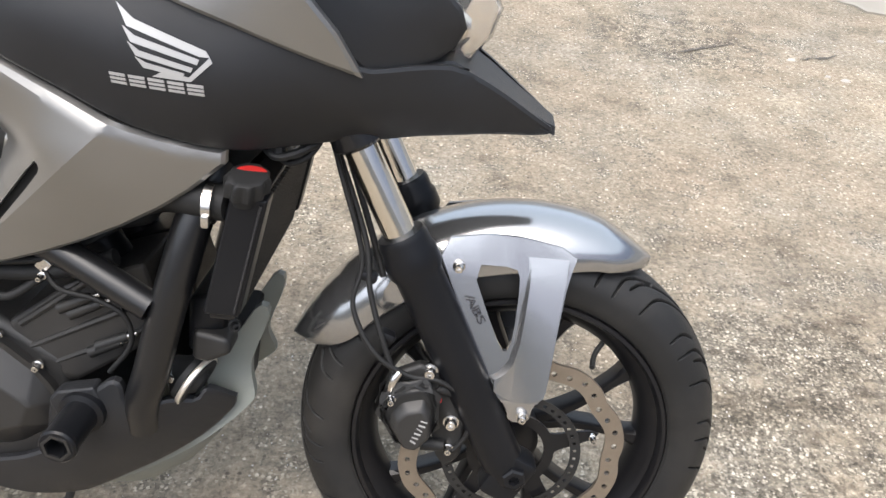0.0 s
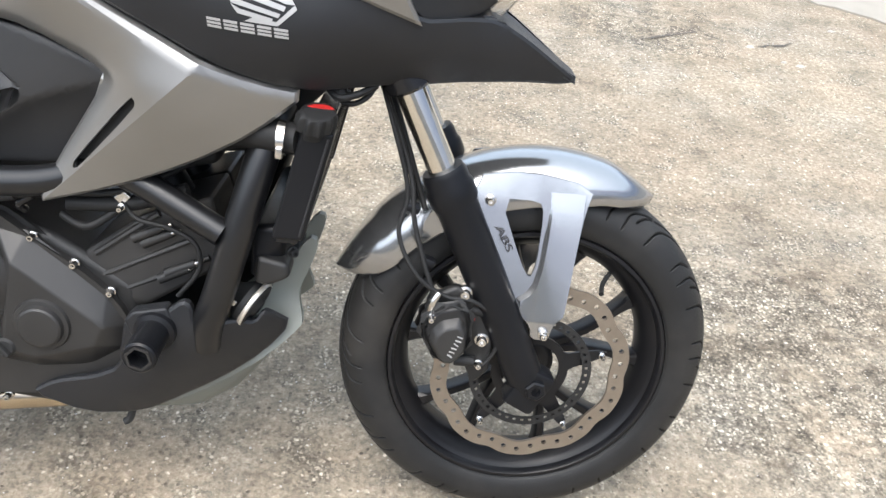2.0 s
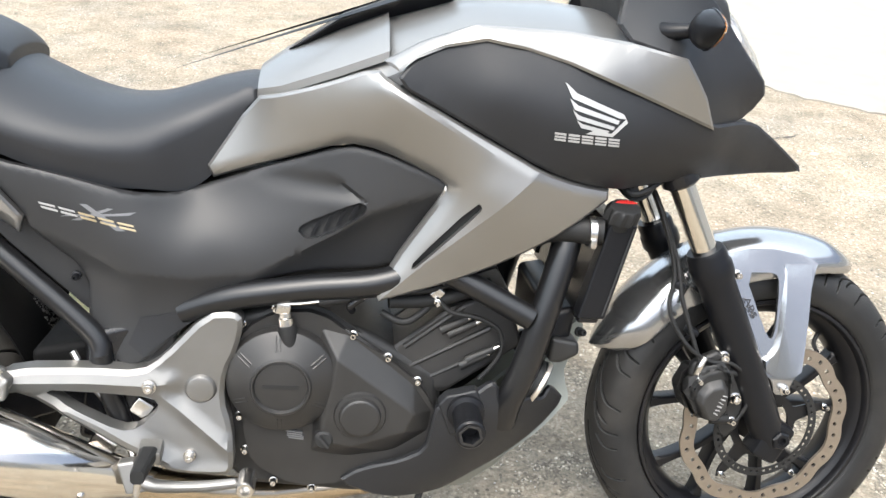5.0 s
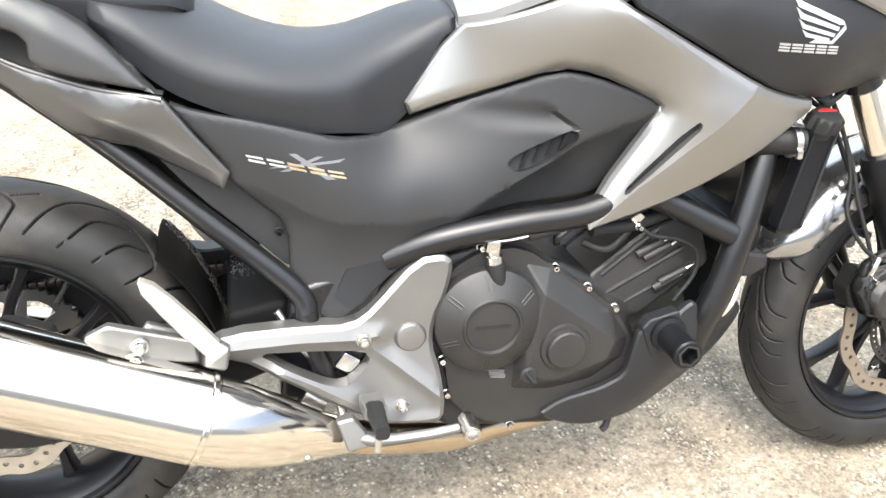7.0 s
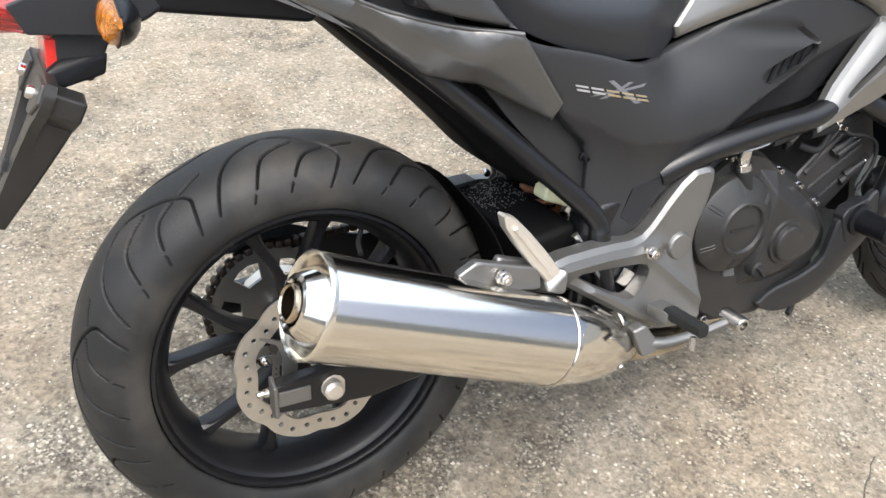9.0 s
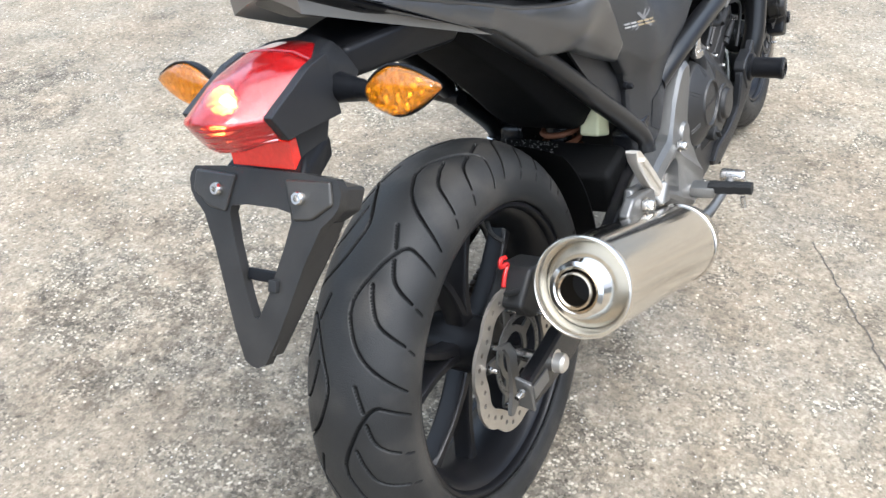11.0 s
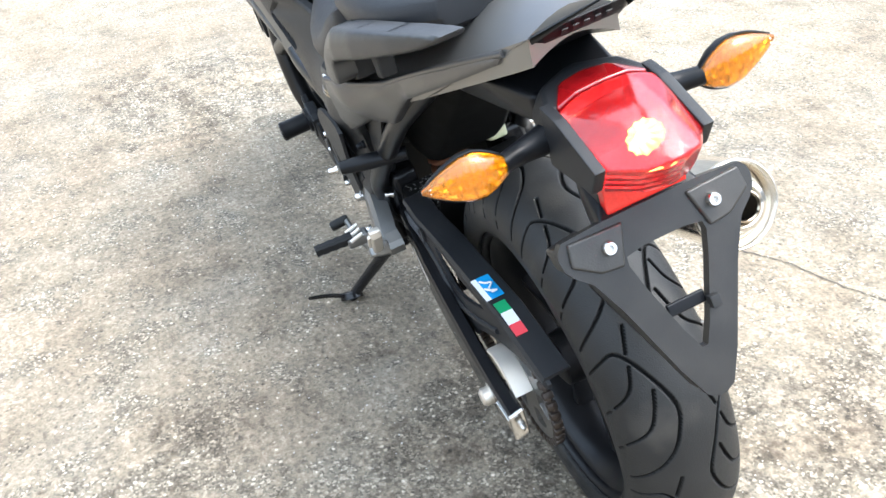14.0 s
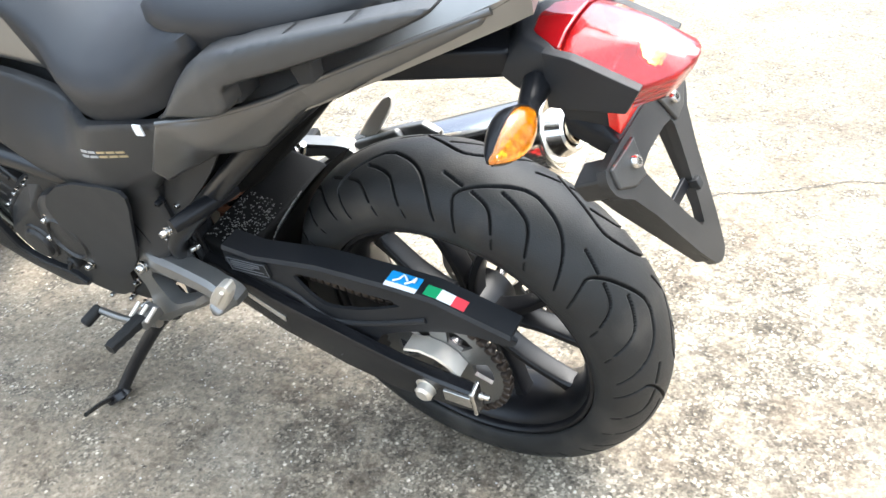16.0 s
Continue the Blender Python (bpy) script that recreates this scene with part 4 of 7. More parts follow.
for at in ((1.332, -0.10, 0.575), (1.36, -0.112, 0.50)):
    bm = bmesh.new()
    box(bm, at, (0.022, 0.020, 0.014), (0, 20, 0), 0.005)
    part("hose_clip", moved(bm, STEERED), SATIN, bike)

# --- body panels, both sides ---
YC = 0.012
shroud = [(0.661, 0.842, 0.098), (0.695, 0.850, 0.14), (0.76, 0.872, 0.165), (0.832, 0.902, 0.182), (0.853, 0.886, 0.224), (0.935, 0.844, 0.215), (1.02, 0.801, 0.21), (1.075, 0.773, 0.207), (1.13, 0.755, 0.195), (1.196, 0.744, 0.178), (1.13, 0.684, 0.176), (1.046, 0.633, 0.176), (0.942, 0.586, 0.172), (0.87, 0.563, 0.172), (0.847, 0.556, 0.172), (0.862, 0.602, 0.168), (0.945, 0.737, 0.182), (0.925, 0.752, 0.178), (0.845, 0.785, 0.17), (0.795, 0.791, 0.16), (0.70, 0.754, 0.128), (0.572, 0.704, 0.090)]
shroud_ctrl = [(0.995, 0.738, 0.220), (1.058, 0.757, 0.213), (0.988, 0.722, 0.206), (0.899, 0.622, 0.176), (0.96, 0.65, 0.196), (1.06, 0.70, 0.203), (0.85, 0.83, 0.2), (0.95, 0.78, 0.206), (0.75, 0.82, 0.158)]
f_shroud0 = spline_field(shroud + shroud_ctrl, 0.0025, ((0.855, 0.562), (1.06, 0.764)))
SPEAR = [(1.055, 0.759), (0.96, 0.6655), (0.855, 0.562)]
SLOT = [(0.984, 0.725), (0.991, 0.719), (0.987, 0.708), (0.906, 0.615), (0.897, 0.612), (0.901, 0.625)]
to_lip, to_bevel = gap_to([(0.572, 0.704), (0.70, 0.754), (0.795, 0.791), (0.845, 0.785), (0.925, 0.752), (0.945, 0.737), (0.862, 0.602)]), gap_to([(0.832, 0.902), (0.853, 0.886), (0.935, 0.844), (1.02, 0.801), (1.075, 0.773), (1.13, 0.755), (1.196, 0.744)])


def f_shroud(x, z):
    return f_shroud0(x, z) - 0.010 * max(0, 1 - to_lip(x, z) / 0.020) ** 2 - 0.008 * max(0, 1 - to_bevel(x, z) / 0.018) ** 2



cowl = [(0.857, 0.886, 0.222), (0.880, 0.917, 0.206), (0.925, 0.940, 0.2), (0.978, 0.952, 0.199), (1.034, 0.945, 0.201), (1.094, 0.930, 0.204), (1.20, 0.893, 0.203), (1.322, 0.848, 0.171), (1.385, 0.850, 0.125), (1.425, 0.846, 0.095), (1.47, 0.820, 0.072), (1.525, 0.782, 0.048), (1.545, 0.768, 0.036), (1.535, 0.759, 0.034), (1.46, 0.760, 0.058), (1.38, 0.758, 0.090), (1.30, 0.755, 0.126), (1.240, 0.748, 0.148), (1.196, 0.746, 0.172), (1.13, 0.757, 0.19), (1.075, 0.776, 0.202), (1.02, 0.804, 0.205), (0.935, 0.847, 0.21)]
cowl_ctrl = [(1.08, 0.86, 0.226), (1.18, 0.82, 0.217), (1.0, 0.88, 0.224), (1.24, 0.815, 0.196), (1.15, 0.775, 0.2), (1.33, 0.80, 0.158), (1.42, 0.80, 0.098)]
f_cowl = spline_field(cowl + cowl_ctrl)
trim = [(0.842, 0.912, 0.192), (0.862, 0.901, 0.216), (0.884, 0.919, 0.212), (0.925, 0.937, 0.208), (0.978, 0.948, 0.206), (1.034, 0.940, 0.208), (1.094, 0.925, 0.212), (1.20, 0.888, 0.212), (1.326, 0.842, 0.178), (1.300, 0.89, 0.197), (1.258, 0.943, 0.214), (1.172, 0.960, 0.205), (1.09, 0.968, 0.2), (0.961, 0.968, 0.197), (0.89, 0.94, 0.192)]
f_trim = spline_field(trim + [(1.15, 0.93, 0.216), (1.25, 0.905, 0.210), (1.0, 0.957, 0.205)])
nose = [(1.318, 0.845, 0.166), (1.360, 0.84, 0.135), (1.412, 0.858, 0.096), (1.432, 0.899, 0.108), (1.378, 0.956, 0.118), (1.34, 1.0, 0.122), (1.29, 1.05, 0.13), (1.18, 1.04, 0.15), (1.16, 0.965, 0.185), (1.258, 0.940, 0.2)]
nose_ctrl = [(1.36, 0.90, 0.135), (1.30, 0.95, 0.158), (1.25, 1.0, 0.155)]
side = [(0.576, 0.699, 0.092), (0.70, 0.749, 0.130), (0.795, 0.786, 0.160), (0.845, 0.780, 0.170), (0.925, 0.752, 0.178), (0.958, 0.736, 0.180), (0.930, 0.680, 0.174), (0.884, 0.607, 0.164), (0.850, 0.594, 0.162), (0.76, 0.588, 0.158), (0.667, 0.570, 0.155), (0.607, 0.526, 0.158), (0.560, 0.49, 0.168), (0.508, 0.440, 0.185), (0.470, 0.426, 0.172), (0.422, 0.484, 0.160), (0.424, 0.574, 0.150), (0.352, 0.640, 0.160), (0.348, 0.664, 0.164), (0.300, 0.725, 0.172), (0.272, 0.758, 0.172), (0.309, 0.741, 0.166), (0.398, 0.723, 0.166), (0.49, 0.697, 0.160), (0.545, 0.692, 0.125)]
side_ctrl = [(0.84, 0.70, 0.174), (0.76, 0.66, 0.162), (0.70, 0.66, 0.152), (0.735, 0.72, 0.146), (0.68, 0.602, 0.160), (0.48, 0.612, 0.174), (0.373, 0.680, 0.167), (0.51, 0.652, 0.166), (0.60, 0.64, 0.156), (0.50, 0.55, 0.168), (0.46, 0.60, 0.164)]
f_side0 = spline_field(side + side_ctrl, 0.004)
tail = [(0.272, 0.762, 0.185), (0.310, 0.71, 0.182), (0.348, 0.662, 0.174), (0.338, 0.636, 0.165), (0.231, 0.692, 0.152), (0.156, 0.708, 0.142), (0.072, 0.776, 0.126), (0.0, 0.808, 0.108), (-0.08, 0.845, 0.088), (-0.15, 0.878, 0.068), (-0.16, 0.893, 0.062), (-0.07, 0.862, 0.090), (0.0, 0.836, 0.106), (0.064, 0.811, 0.122), (0.109, 0.793, 0.134), (0.155, 0.781, 0.150), (0.205, 0.771, 0.167)]
f_tail0 = spline_field(tail + [(0.22, 0.735, 0.178), (0.12, 0.765, 0.142), (0.0, 0.825, 0.109)])
TAIL_FOLD = [(0.055, 0.812), (0.13, 0.772), (0.20, 0.732), (0.27, 0.695), (0.345, 0.652)]
f_tail = folded(f_tail0, TAIL_FOLD, 0.4)
SIDE_FOLD = [(0.64, 0.568), (0.666, 0.580), (0.724, 0.617), (0.79, 0.657), (0.835, 0.690), (0.89, 0.712), (0.96, 0.735)]
WAIST_FOLD = [(0.34, 0.655), (0.417, 0.616), (0.483, 0.583), (0.583, 0.575), (0.67, 0.587)]
STEP = [(0.776, 0.742), (0.838, 0.700)]


def f_scoop(x, z):
    """The scoop ahead of the vent: deepest at a slanting step."""
    (ax, az), (bx, bz) = STEP
    f = (az - z) / (az - bz)
    xs = ax + (bx - ax) * f
    if not 0 <= f <= 1.0 or x > xs:
        return f_side0(x, z)
    back = (xs - x) / 0.15
    edge = min(1, f / 0.35, (1.0 - f) / 0.35)
    return f_side0(x, z) - 0.008 * max(0, 1 - back) * max(0, edge)


f_side = folded(folded(f_scoop, SIDE_FOLD, 0.8, 0.04), WAIST_FOLD, 0.5, 0.04)
for s in (-1, 1):
    bm = bmesh.new()
    panel(bm, shroud, shroud_ctrl, s, yc=0, field=f_shroud, creases=[SPEAR], grid=0.006, holes=[SLOT])
    sh = part("shroud", bm, SILVER, bike, "satin silver side shroud with a long slot", 15)
    bm = bmesh.new()
    on_panel(bm, [(0.980, 0.738), (1.0, 0.726), (0.995, 0.70), (0.910, 0.604), (0.885, 0.600), (0.890, 0.632)], f_shroud, s, -0.013)
    part("slot", bm, DARK, sh, "black slot opening")
    bm = bmesh.new()
    panel(bm, cowl, cowl_ctrl, s, field=f_cowl)
    cw = part("side_cowl", bm, BLACK, bike, "matt black textured side cowl with a silver wing emblem", 28)
    # wing emblem: five feather strips over a row of bars
    wing = [[(1.0875, 0.9020), (1.1045, 0.8860), (1.1745, 0.8570), (1.1785, 0.8500), (1.1685, 0.8505), (1.0985, 0.8780)],
            [(1.0945, 0.8780), (1.1065, 0.8680), (1.1685, 0.8470), (1.1665, 0.8410), (1.1025, 0.8610)],
            [(1.0995, 0.8610), (1.1105, 0.8520), (1.1625, 0.8370), (1.1605, 0.8320), (1.1075, 0.8460)],
            [(1.1065, 0.8450), (1.1165, 0.8390), (1.1545, 0.8300), (1.1525, 0.8255), (1.1145, 0.8330)],
            [(1.1785, 0.8500), (1.1810, 0.8440), (1.1605, 0.8210), (1.1225, 0.8235), (1.1325, 0.8300), (1.1585, 0.8260)]]
    for w in wing:
        bm = bmesh.new()
        on_panel(bm, [(x + 0.0008, 0.902 - 0.87 * (0.902 - z)) for x, z in w], f_cowl, s, 0.001)
        part("emblem_feather", bm, LABEL, cw, "silver wing emblem strip")
    for k in range(5):
        x = 1.0795 + k * 0.0193
        zt, zb = 0.8340 - 0.00115 * k, 0.8225 - 0.0011 * k
        for q0, q1 in ((0.0, 0.26), (0.40, 0.62), (0.76, 1.0)):
            za, zc = zt + (zb - zt) * q0, zt + (zb - zt) * q1
            bm = bmesh.new()
            on_panel(bm, [(x + 0.001 * q0, za), (x + 0.0160 + 0.001 * q0, za - 0.001), (x + 0.0160 + 0.001 * q1, zc - 0.001), (x + 0.001 * q1, zc)], f_cowl, s, 0.001)
            part("emblem_bar", bm, LABEL, cw)
    bm = bmesh.new()
    panel(bm, trim, [], s, field=f_trim, rounds=0)
    part("upper_trim", bm, SILVER, bike, "satin silver upper fairing trim", 28)
    bm = bmesh.new()
    panel(bm, nose, nose_ctrl, s)
    part("nose_fairing", bm, BLACK, bike, "matt black nose fairing beside the headlight", 28)
    bm = bmesh.new()
    vent = [(0.728, 0.656), (0.742, 0.669), (0.816, 0.705), (0.831, 0.701), (0.824, 0.683), (0.768, 0.648), (0.742, 0.642)]
    panel(bm, side, side_ctrl, s, yc=YC, field=f_side, grid=0.008, holes=[vent], creases=[SIDE_FOLD, WAIST_FOLD, [(0.745, 0.758), (0.832, 0.699)], [(0.752, 0.761), (0.840, 0.7015)]])
    sp = part("side_panel", bm, GREYPANEL, bike, "dark grey textured side panel with a slatted vent", 42)
    bm = bmesh.new()
    big = [(0.715, 0.655), (0.740, 0.678), (0.818, 0.713), (0.843, 0.705), (0.826, 0.675), (0.765, 0.642), (0.735, 0.636)]
    on_panel(bm, big, f_side, s, -0.011, YC)
    part("vent_backing", bm, DARK, sp)
    for k in range(4):
        x = 0.752 + 0.018 * k
        z = 0.655 + 0.0088 * k
        bm = bmesh.new()
        on_panel(bm, [(x - 0.004, z - 0.008), (x + 0.002, z - 0.006), (x + 0.012, z + 0.018), (x + 0.006, z + 0.016)], f_side, s, -0.006, YC)
        part("vent_slat", bm, SATIN, sp)
    bm = bmesh.new()
    on_panel(bm, [(0.600, 0.519), (0.540, 0.516), (0.500, 0.508), (0.482, 0.466), (0.505, 0.448), (0.552, 0.487)], f_side, s, 0.0015, YC)
    part("knee_grip", bm, BLACK, sp, "ribbed black insert", 28)
    # model lettering as plain strokes
    for k in range(5):
        f = k / 5
        x = (0.371 + 0.133 * f) if s < 0 else (0.509 - 0.118 * f)
        z = (0.6795 - 0.031 * f) if s < 0 else (0.650 + 0.026 * f)
        w = 0.0215 if s < 0 else -0.0195
        h = 0.0092 if s < 0 else 0.0098
        sl = -0.23
        for r0, r1 in ((0.5, 0.18), (-0.16, -0.5)):
            bm = bmesh.new()
            on_panel(bm, [(x - 0.5 * h * r0 * (1 if s < 0 else -1), z + h * r0), (x + w - 0.5 * h * r0 * (1 if s < 0 else -1), z + h * r0 + sl * w), (x + w - 0.5 * h * r1 * (1 if s < 0 else -1), z + h * r1 + sl * w), (x - 0.5 * h * r1 * (1 if s < 0 else -1), z + h * r1)], f_side, s, 0.001, YC)
            part("print_bar", bm, LABEL if k < 2 else GOLD, sp)
    if s < 0:
        for st in ([(0.425, 0.683), (0.434, 0.683), (0.486, 0.646), (0.474, 0.646)], [(0.398, 0.664), (0.410, 0.667), (0.500, 0.672), (0.492, 0.668)], [(0.412, 0.659), (0.424, 0.659), (0.470, 0.677), (0.462, 0.678)]):
            bm = bmesh.new()
            on_panel(bm, st, f_side, s, 0.0006, YC)
            part("print_cross", bm, GREYPRINT, sp)
    bolt(sp, (0.409, s * (f_side(0.43, 0.57) + 0.002) + YC, 0.568), (0, s, 0), 0.008, SATIN)
    bm = bmesh.new()
    panel(bm, tail, [], s, yc=YC, field=f_tail, grid=0.008, creases=[TAIL_FOLD], rounds=0)
    tp_edge = [(x, s * (f_tail(x, z) - 0.003) + YC, z - 0.001) for x, z, _ in tail[10:] + tail[:1]]
    tp = part("tail_panel", bm, TAILGREY, bike, "satin silver-brown tail side panel", 42)
    bm = bmesh.new()
    tube(bm, tp_edge, 0.0042, 10, 6)
    part("panel_lip", bm, TAILGREY, tp, "rolled upper edge", 60)
    # grab rail: a broad leg at the seat, then a slim bar with an open gap under it
    rail = [(-0.123, 0.920), (-0.05, 0.9145), (0.06, 0.899), (0.15, 0.873), (0.197, 0.842), (0.262, 0.768), (0.276, 0.765), (0.235, 0.776), (0.165, 0.791), (0.127, 0.806), (0.126, 0.838), (0.085, 0.852), (0.03, 0.866), (-0.03, 0.882), (-0.087, 0.898), (-0.122, 0.912)]

    def f_rail(x, z):
        w = float(np.interp(x, [-0.125, -0.1, -0.04, 0.04, 0.1, 0.155, 0.205, 0.24, 0.28], [0.108, 0.12, 0.146, 0.172, 0.184, 0.187, 0.184, 0.181, 0.179]))
        mid = float(np.interp(x, [-0.12, 0.0, 0.1, 0.15, 0.2, 0.27], [0.917, 0.893, 0.868, 0.84, 0.81, 0.76]))
        return w - 6.0 * max(0, z - mid) ** 1.7
    bm = bmesh.new()
    panel(bm, rail, [], s, thick=0.026, edge=0.004, grid=0.007, yc=YC, field=f_rail)
    gr = part("grab_rail", bm, RAILGREY, bike, "satin grey pillion grab rail with an open gap below", 60)
    bm = bmesh.new()
    hull(bm, [(x, s * y + YC, z) for x, z in ((0.018, 0.838), (0.040, 0.832), (0.048, 0.862), (0.012, 0.872)) for y in (0.128, 0.150)], 0.003)
    part("rail_stay", bm, DARK, gr)
    bm = bmesh.new()
    hull(bm, [(x, s * y + YC, z) for x, z in ((0.13, 0.80), (0.26, 0.765), (0.24, 0.80), (0.16, 0.86), (0.13, 0.85)) for y in (0.12, 0.16)], 0.004)
    part("rail_foot", bm, DARK, gr)

# storage lid and tank top between the shrouds
top = [(0.664, 0.108, 0.842, 0.878), (0.70, 0.142, 0.848, 0.905), (0.78, 0.170, 0.878, 0.945), (0.85, 0.186, 0.908, 0.972), (0.96, 0.197, 0.962, 1.005), (1.09, 0.198, 0.966, 1.012), (1.17, 0.205, 0.959, 1.005), (1.258, 0.212, 0.944, 0.985)]


def arch(rows, scale, lift, bottom, power=2.4):
    rings = []
    for x, w, ze, zc in rows:
        up = [(x, w * scale * q, ze + (zc - ze) * (1 - abs(q) ** power) + lift) for q in (-1, -0.9, -0.75, -0.5, -0.25, 0, 0.25, 0.5, 0.75, 0.9, 1)]
        low = [(x, y, z - bottom) for x, y, z in reversed(up)]
        rings.append(up + low)
    return rings


bm = bmesh.new()
loft(bm, arch([(x, w, ze - 0.010, zc) for x, w, ze, zc in top], 0.93, -0.008, 0.02))
lid = part("tank_cover", bm, SILVER, bike, "satin silver tank-shaped storage cover", 40)
bm = bmesh.new()
loft(bm, arch([(x, w, ze + (zc - ze) * 0.2, zc) for x, w, ze, zc in top[0:4]], 0.86, 0.0025, 0.012))
part("storage_lid", bm, SILVER, lid, "silver storage lid", 40)
bm = bmesh.new()
hull(bm, [(0.70, y, 0.905) for y in (-0.05, 0.05)] + [(0.86, y, 0.992) for y in (-0.06, 0.06)] + [(0.95, y, 1.025) for y in (-0.05, 0.05)] + [(0.78, y, 0.96) for y in (-0.075, 0.075)] + [(0.95, 0, 0.98)], 0.008)
part("lid_pad", bm, SATIN, lid, "black insert on the lid")
bm = bmesh.new()
hull(bm, [(1.20, y, 0.93) for y in (-0.14, 0.14)] + [(1.16, y, 1.06) for y in (-0.12, 0.12)] + [(1.36, y, 1.03) for y in (-0.09, 0.09)] + [(1.40, y, 0.86) for y in (-0.07, 0.07)] + [(1.26, y, 0.80) for y in (-0.12, 0.12)], 0.02)
part("cockpit_housing", bm, DARK, bike, "black cockpit housing behind the headlight")

# beak
rings = []
for x, wt_, wb, zt, zb in ((1.255, 0.140, 0.10, 0.85, 0.765), (1.32, 0.135, 0.095, 0.84, 0.767), (1.37, 0.112, 0.080, 0.842, 0.767), (1.415, 0.088, 0.068, 0.848, 0.766), (1.46, 0.068, 0.055, 0.824, 0.765), (1.505, 0.050, 0.043, 0.795, 0.762), (1.535, 0.040, 0.034, 0.776, 0.760), (1.546, 0.030, 0.028, 0.770, 0.761)):
    zm = (zt + zb) / 2
    rings.append([(x, -wb * 0.8, zb), (x, wb * 0.8, zb), (x, wb, zb + 0.006), (x, (wt_ + wb) / 2, zm), (x, wt_, zt - 0.01), (x, wt_ * 0.85, zt), (x, -wt_ * 0.85, zt), (x, -wt_, zt - 0.01), (x, -(wt_ + wb) / 2, zm), (x, -wb, zb + 0.006)])
bm = bmesh.new()
loft(bm, rings)
part("beak", bm, BLACK, bike, "matt black pointed nose beak", 32)

# headlight
rings, back = [], []
for z, xc, hw in ((0.838, 1.436, 0.050), (0.865, 1.458, 0.072), (0.90, 1.467, 0.084), (0.945, 1.443, 0.088), (0.995, 1.404, 0.082), (1.035, 1.363, 0.06)):
    rings.append([(xc - 0.085 * abs(q) ** 2.2, hw * q, z) for q in (-1, -0.85, -0.6, -0.3, 0, 0.3, 0.6, 0.85, 1)] + [(xc - 0.085 * abs(q) ** 2.2 - 0.004, hw * q * 0.97, z) for q in (1, 0.85, 0.6, 0.3, 0, -0.3, -0.6, -0.85, -1)])
    back.append([(xc - 0.03 - 0.075 * abs(q) ** 2 - 0.035 * (1 - abs(q)), hw * q * 0.9, z) for q in (-1, -0.6, -0.3, 0, 0.3, 0.6, 1)] + [(xc - 0.105, hw * q * 0.8, z) for q in (1, 0.6, 0.3, 0, -0.3, -0.6, -1)])
bm = bmesh.new()
loft(bm, back)
hl = part("headlight", bm, REFLECTOR, bike, "bright headlight reflector", 60)
bm = bmesh.new()
loft(bm, rings)
ob = part("headlight_lens", bm, GLASS, hl, "clear glossy headlight lens", 60)
for z in (0.872, 0.955):
    bm = bmesh.new()
    lathe(bm, (1.39, 0, z), (1.43, 0, z), [(0, 0.03), (0.4, 0.032), (1, 0.012)], 20)
    part("lamp_bowl", bm, CHROME, hl)


def indicator(root, centre, s, front, label):
    """A pointed turn signal: black shell, orange lens and a stalk."""
    c = Vector(centre)
    fx = 1 if front else -1
    rings, lens = [], []
    for t, hz, hx in ((-0.046, 0.006, 0.006), (-0.038, 0.013, 0.013), (-0.024, 0.0225, 0.022), (-0.010, 0.0275, 0.026), (0.004, 0.0265, 0.025), (0.022, 0.0195, 0.019), (0.038, 0.0105, 0.011), (0.049, 0.0025, 0.003)):
        mid = c + Vector((0, s * t, 0.10 * t))
        rings.append([mid + Vector((-fx * hx * math.cos(a), 0, hz * math.sin(a))) for a in [math.pi * (k / 8 - 0.5) for k in range(9)]] + [mid + Vector((0, 0, hz * q)) for q in (0.6, 0, -0.6)])
        lens.append([mid + Vector((fx * hx * 0.68 * math.cos(a) ** 0.8, 0, hz * 0.95 * math.sin(a))) for a in [math.pi * (k / 8 - 0.5) for k in range(9)]] + [mid + Vector((0, 0, hz * q * 0.97)) for q in (0.6, 0, -0.6)])
    bm = bmesh.new()
    loft(bm, rings)
    shell = part("turn_signal", bm, SATIN, bike, label, 50)
    bm = bmesh.new()
    loft(bm, lens)
    part("lens", bm, ORANGE, shell, "glossy orange lens", 50)
    bm = bmesh.new()
    bowl = []
    for k in range(25):
        t = -0.042 + 0.084 * k / 24
        hz = float(np.interp(t, (-0.043, -0.030, -0.012, 0.004, 0.022, 0.042), (0.006, 0.015, 0.0225, 0.0220, 0.0155, 0.004)))
        d = (0.0048, 0.0034, 0.0042, 0.0030)[k % 4] * hz / 0.025
        mid = c + Vector((fx * 0.002, s * t, 0.10 * t))
        bowl.append([mid + Vector((fx * (d + 0.0009 * (j % 2) + 0.0008 * ((j * 3 + k * 5) % 4)), 0, hz * (1 - 2 * j / 8))) for j in range(9)] + [mid + Vector((-fx * 0.004, 0, hz * q)) for q in (-0.9, 0, 0.9)])
    loft(bm, bowl)
    part("reflector", bm, FACETS, shell, "bright ribbed reflector behind the lens", 20)
    bm = bmesh.new()
    for q in (1, -1):
        tube(bm, [c + Vector((0, s * t, 0.10 * t + q * hz * 0.99)) for t, hz in ((-0.042, 0.009), (-0.030, 0.019), (-0.012, 0.0272), (0.006, 0.0258), (0.024, 0.0185), (0.044, 0.006))], 0.0016, 6)
    part("lens_edge", bm, SATIN, shell)
    bm = bmesh.new()
    d = c - Vector(root)
    tube(bm, [root, Vector(root) + d * 0.35 + Vector((0, 0, -0.002)), c + Vector((0, -s * 0.036, -0.003))], [0.017, 0.012, 0.010], 12)
    part("stalk", bm, SATIN, shell)


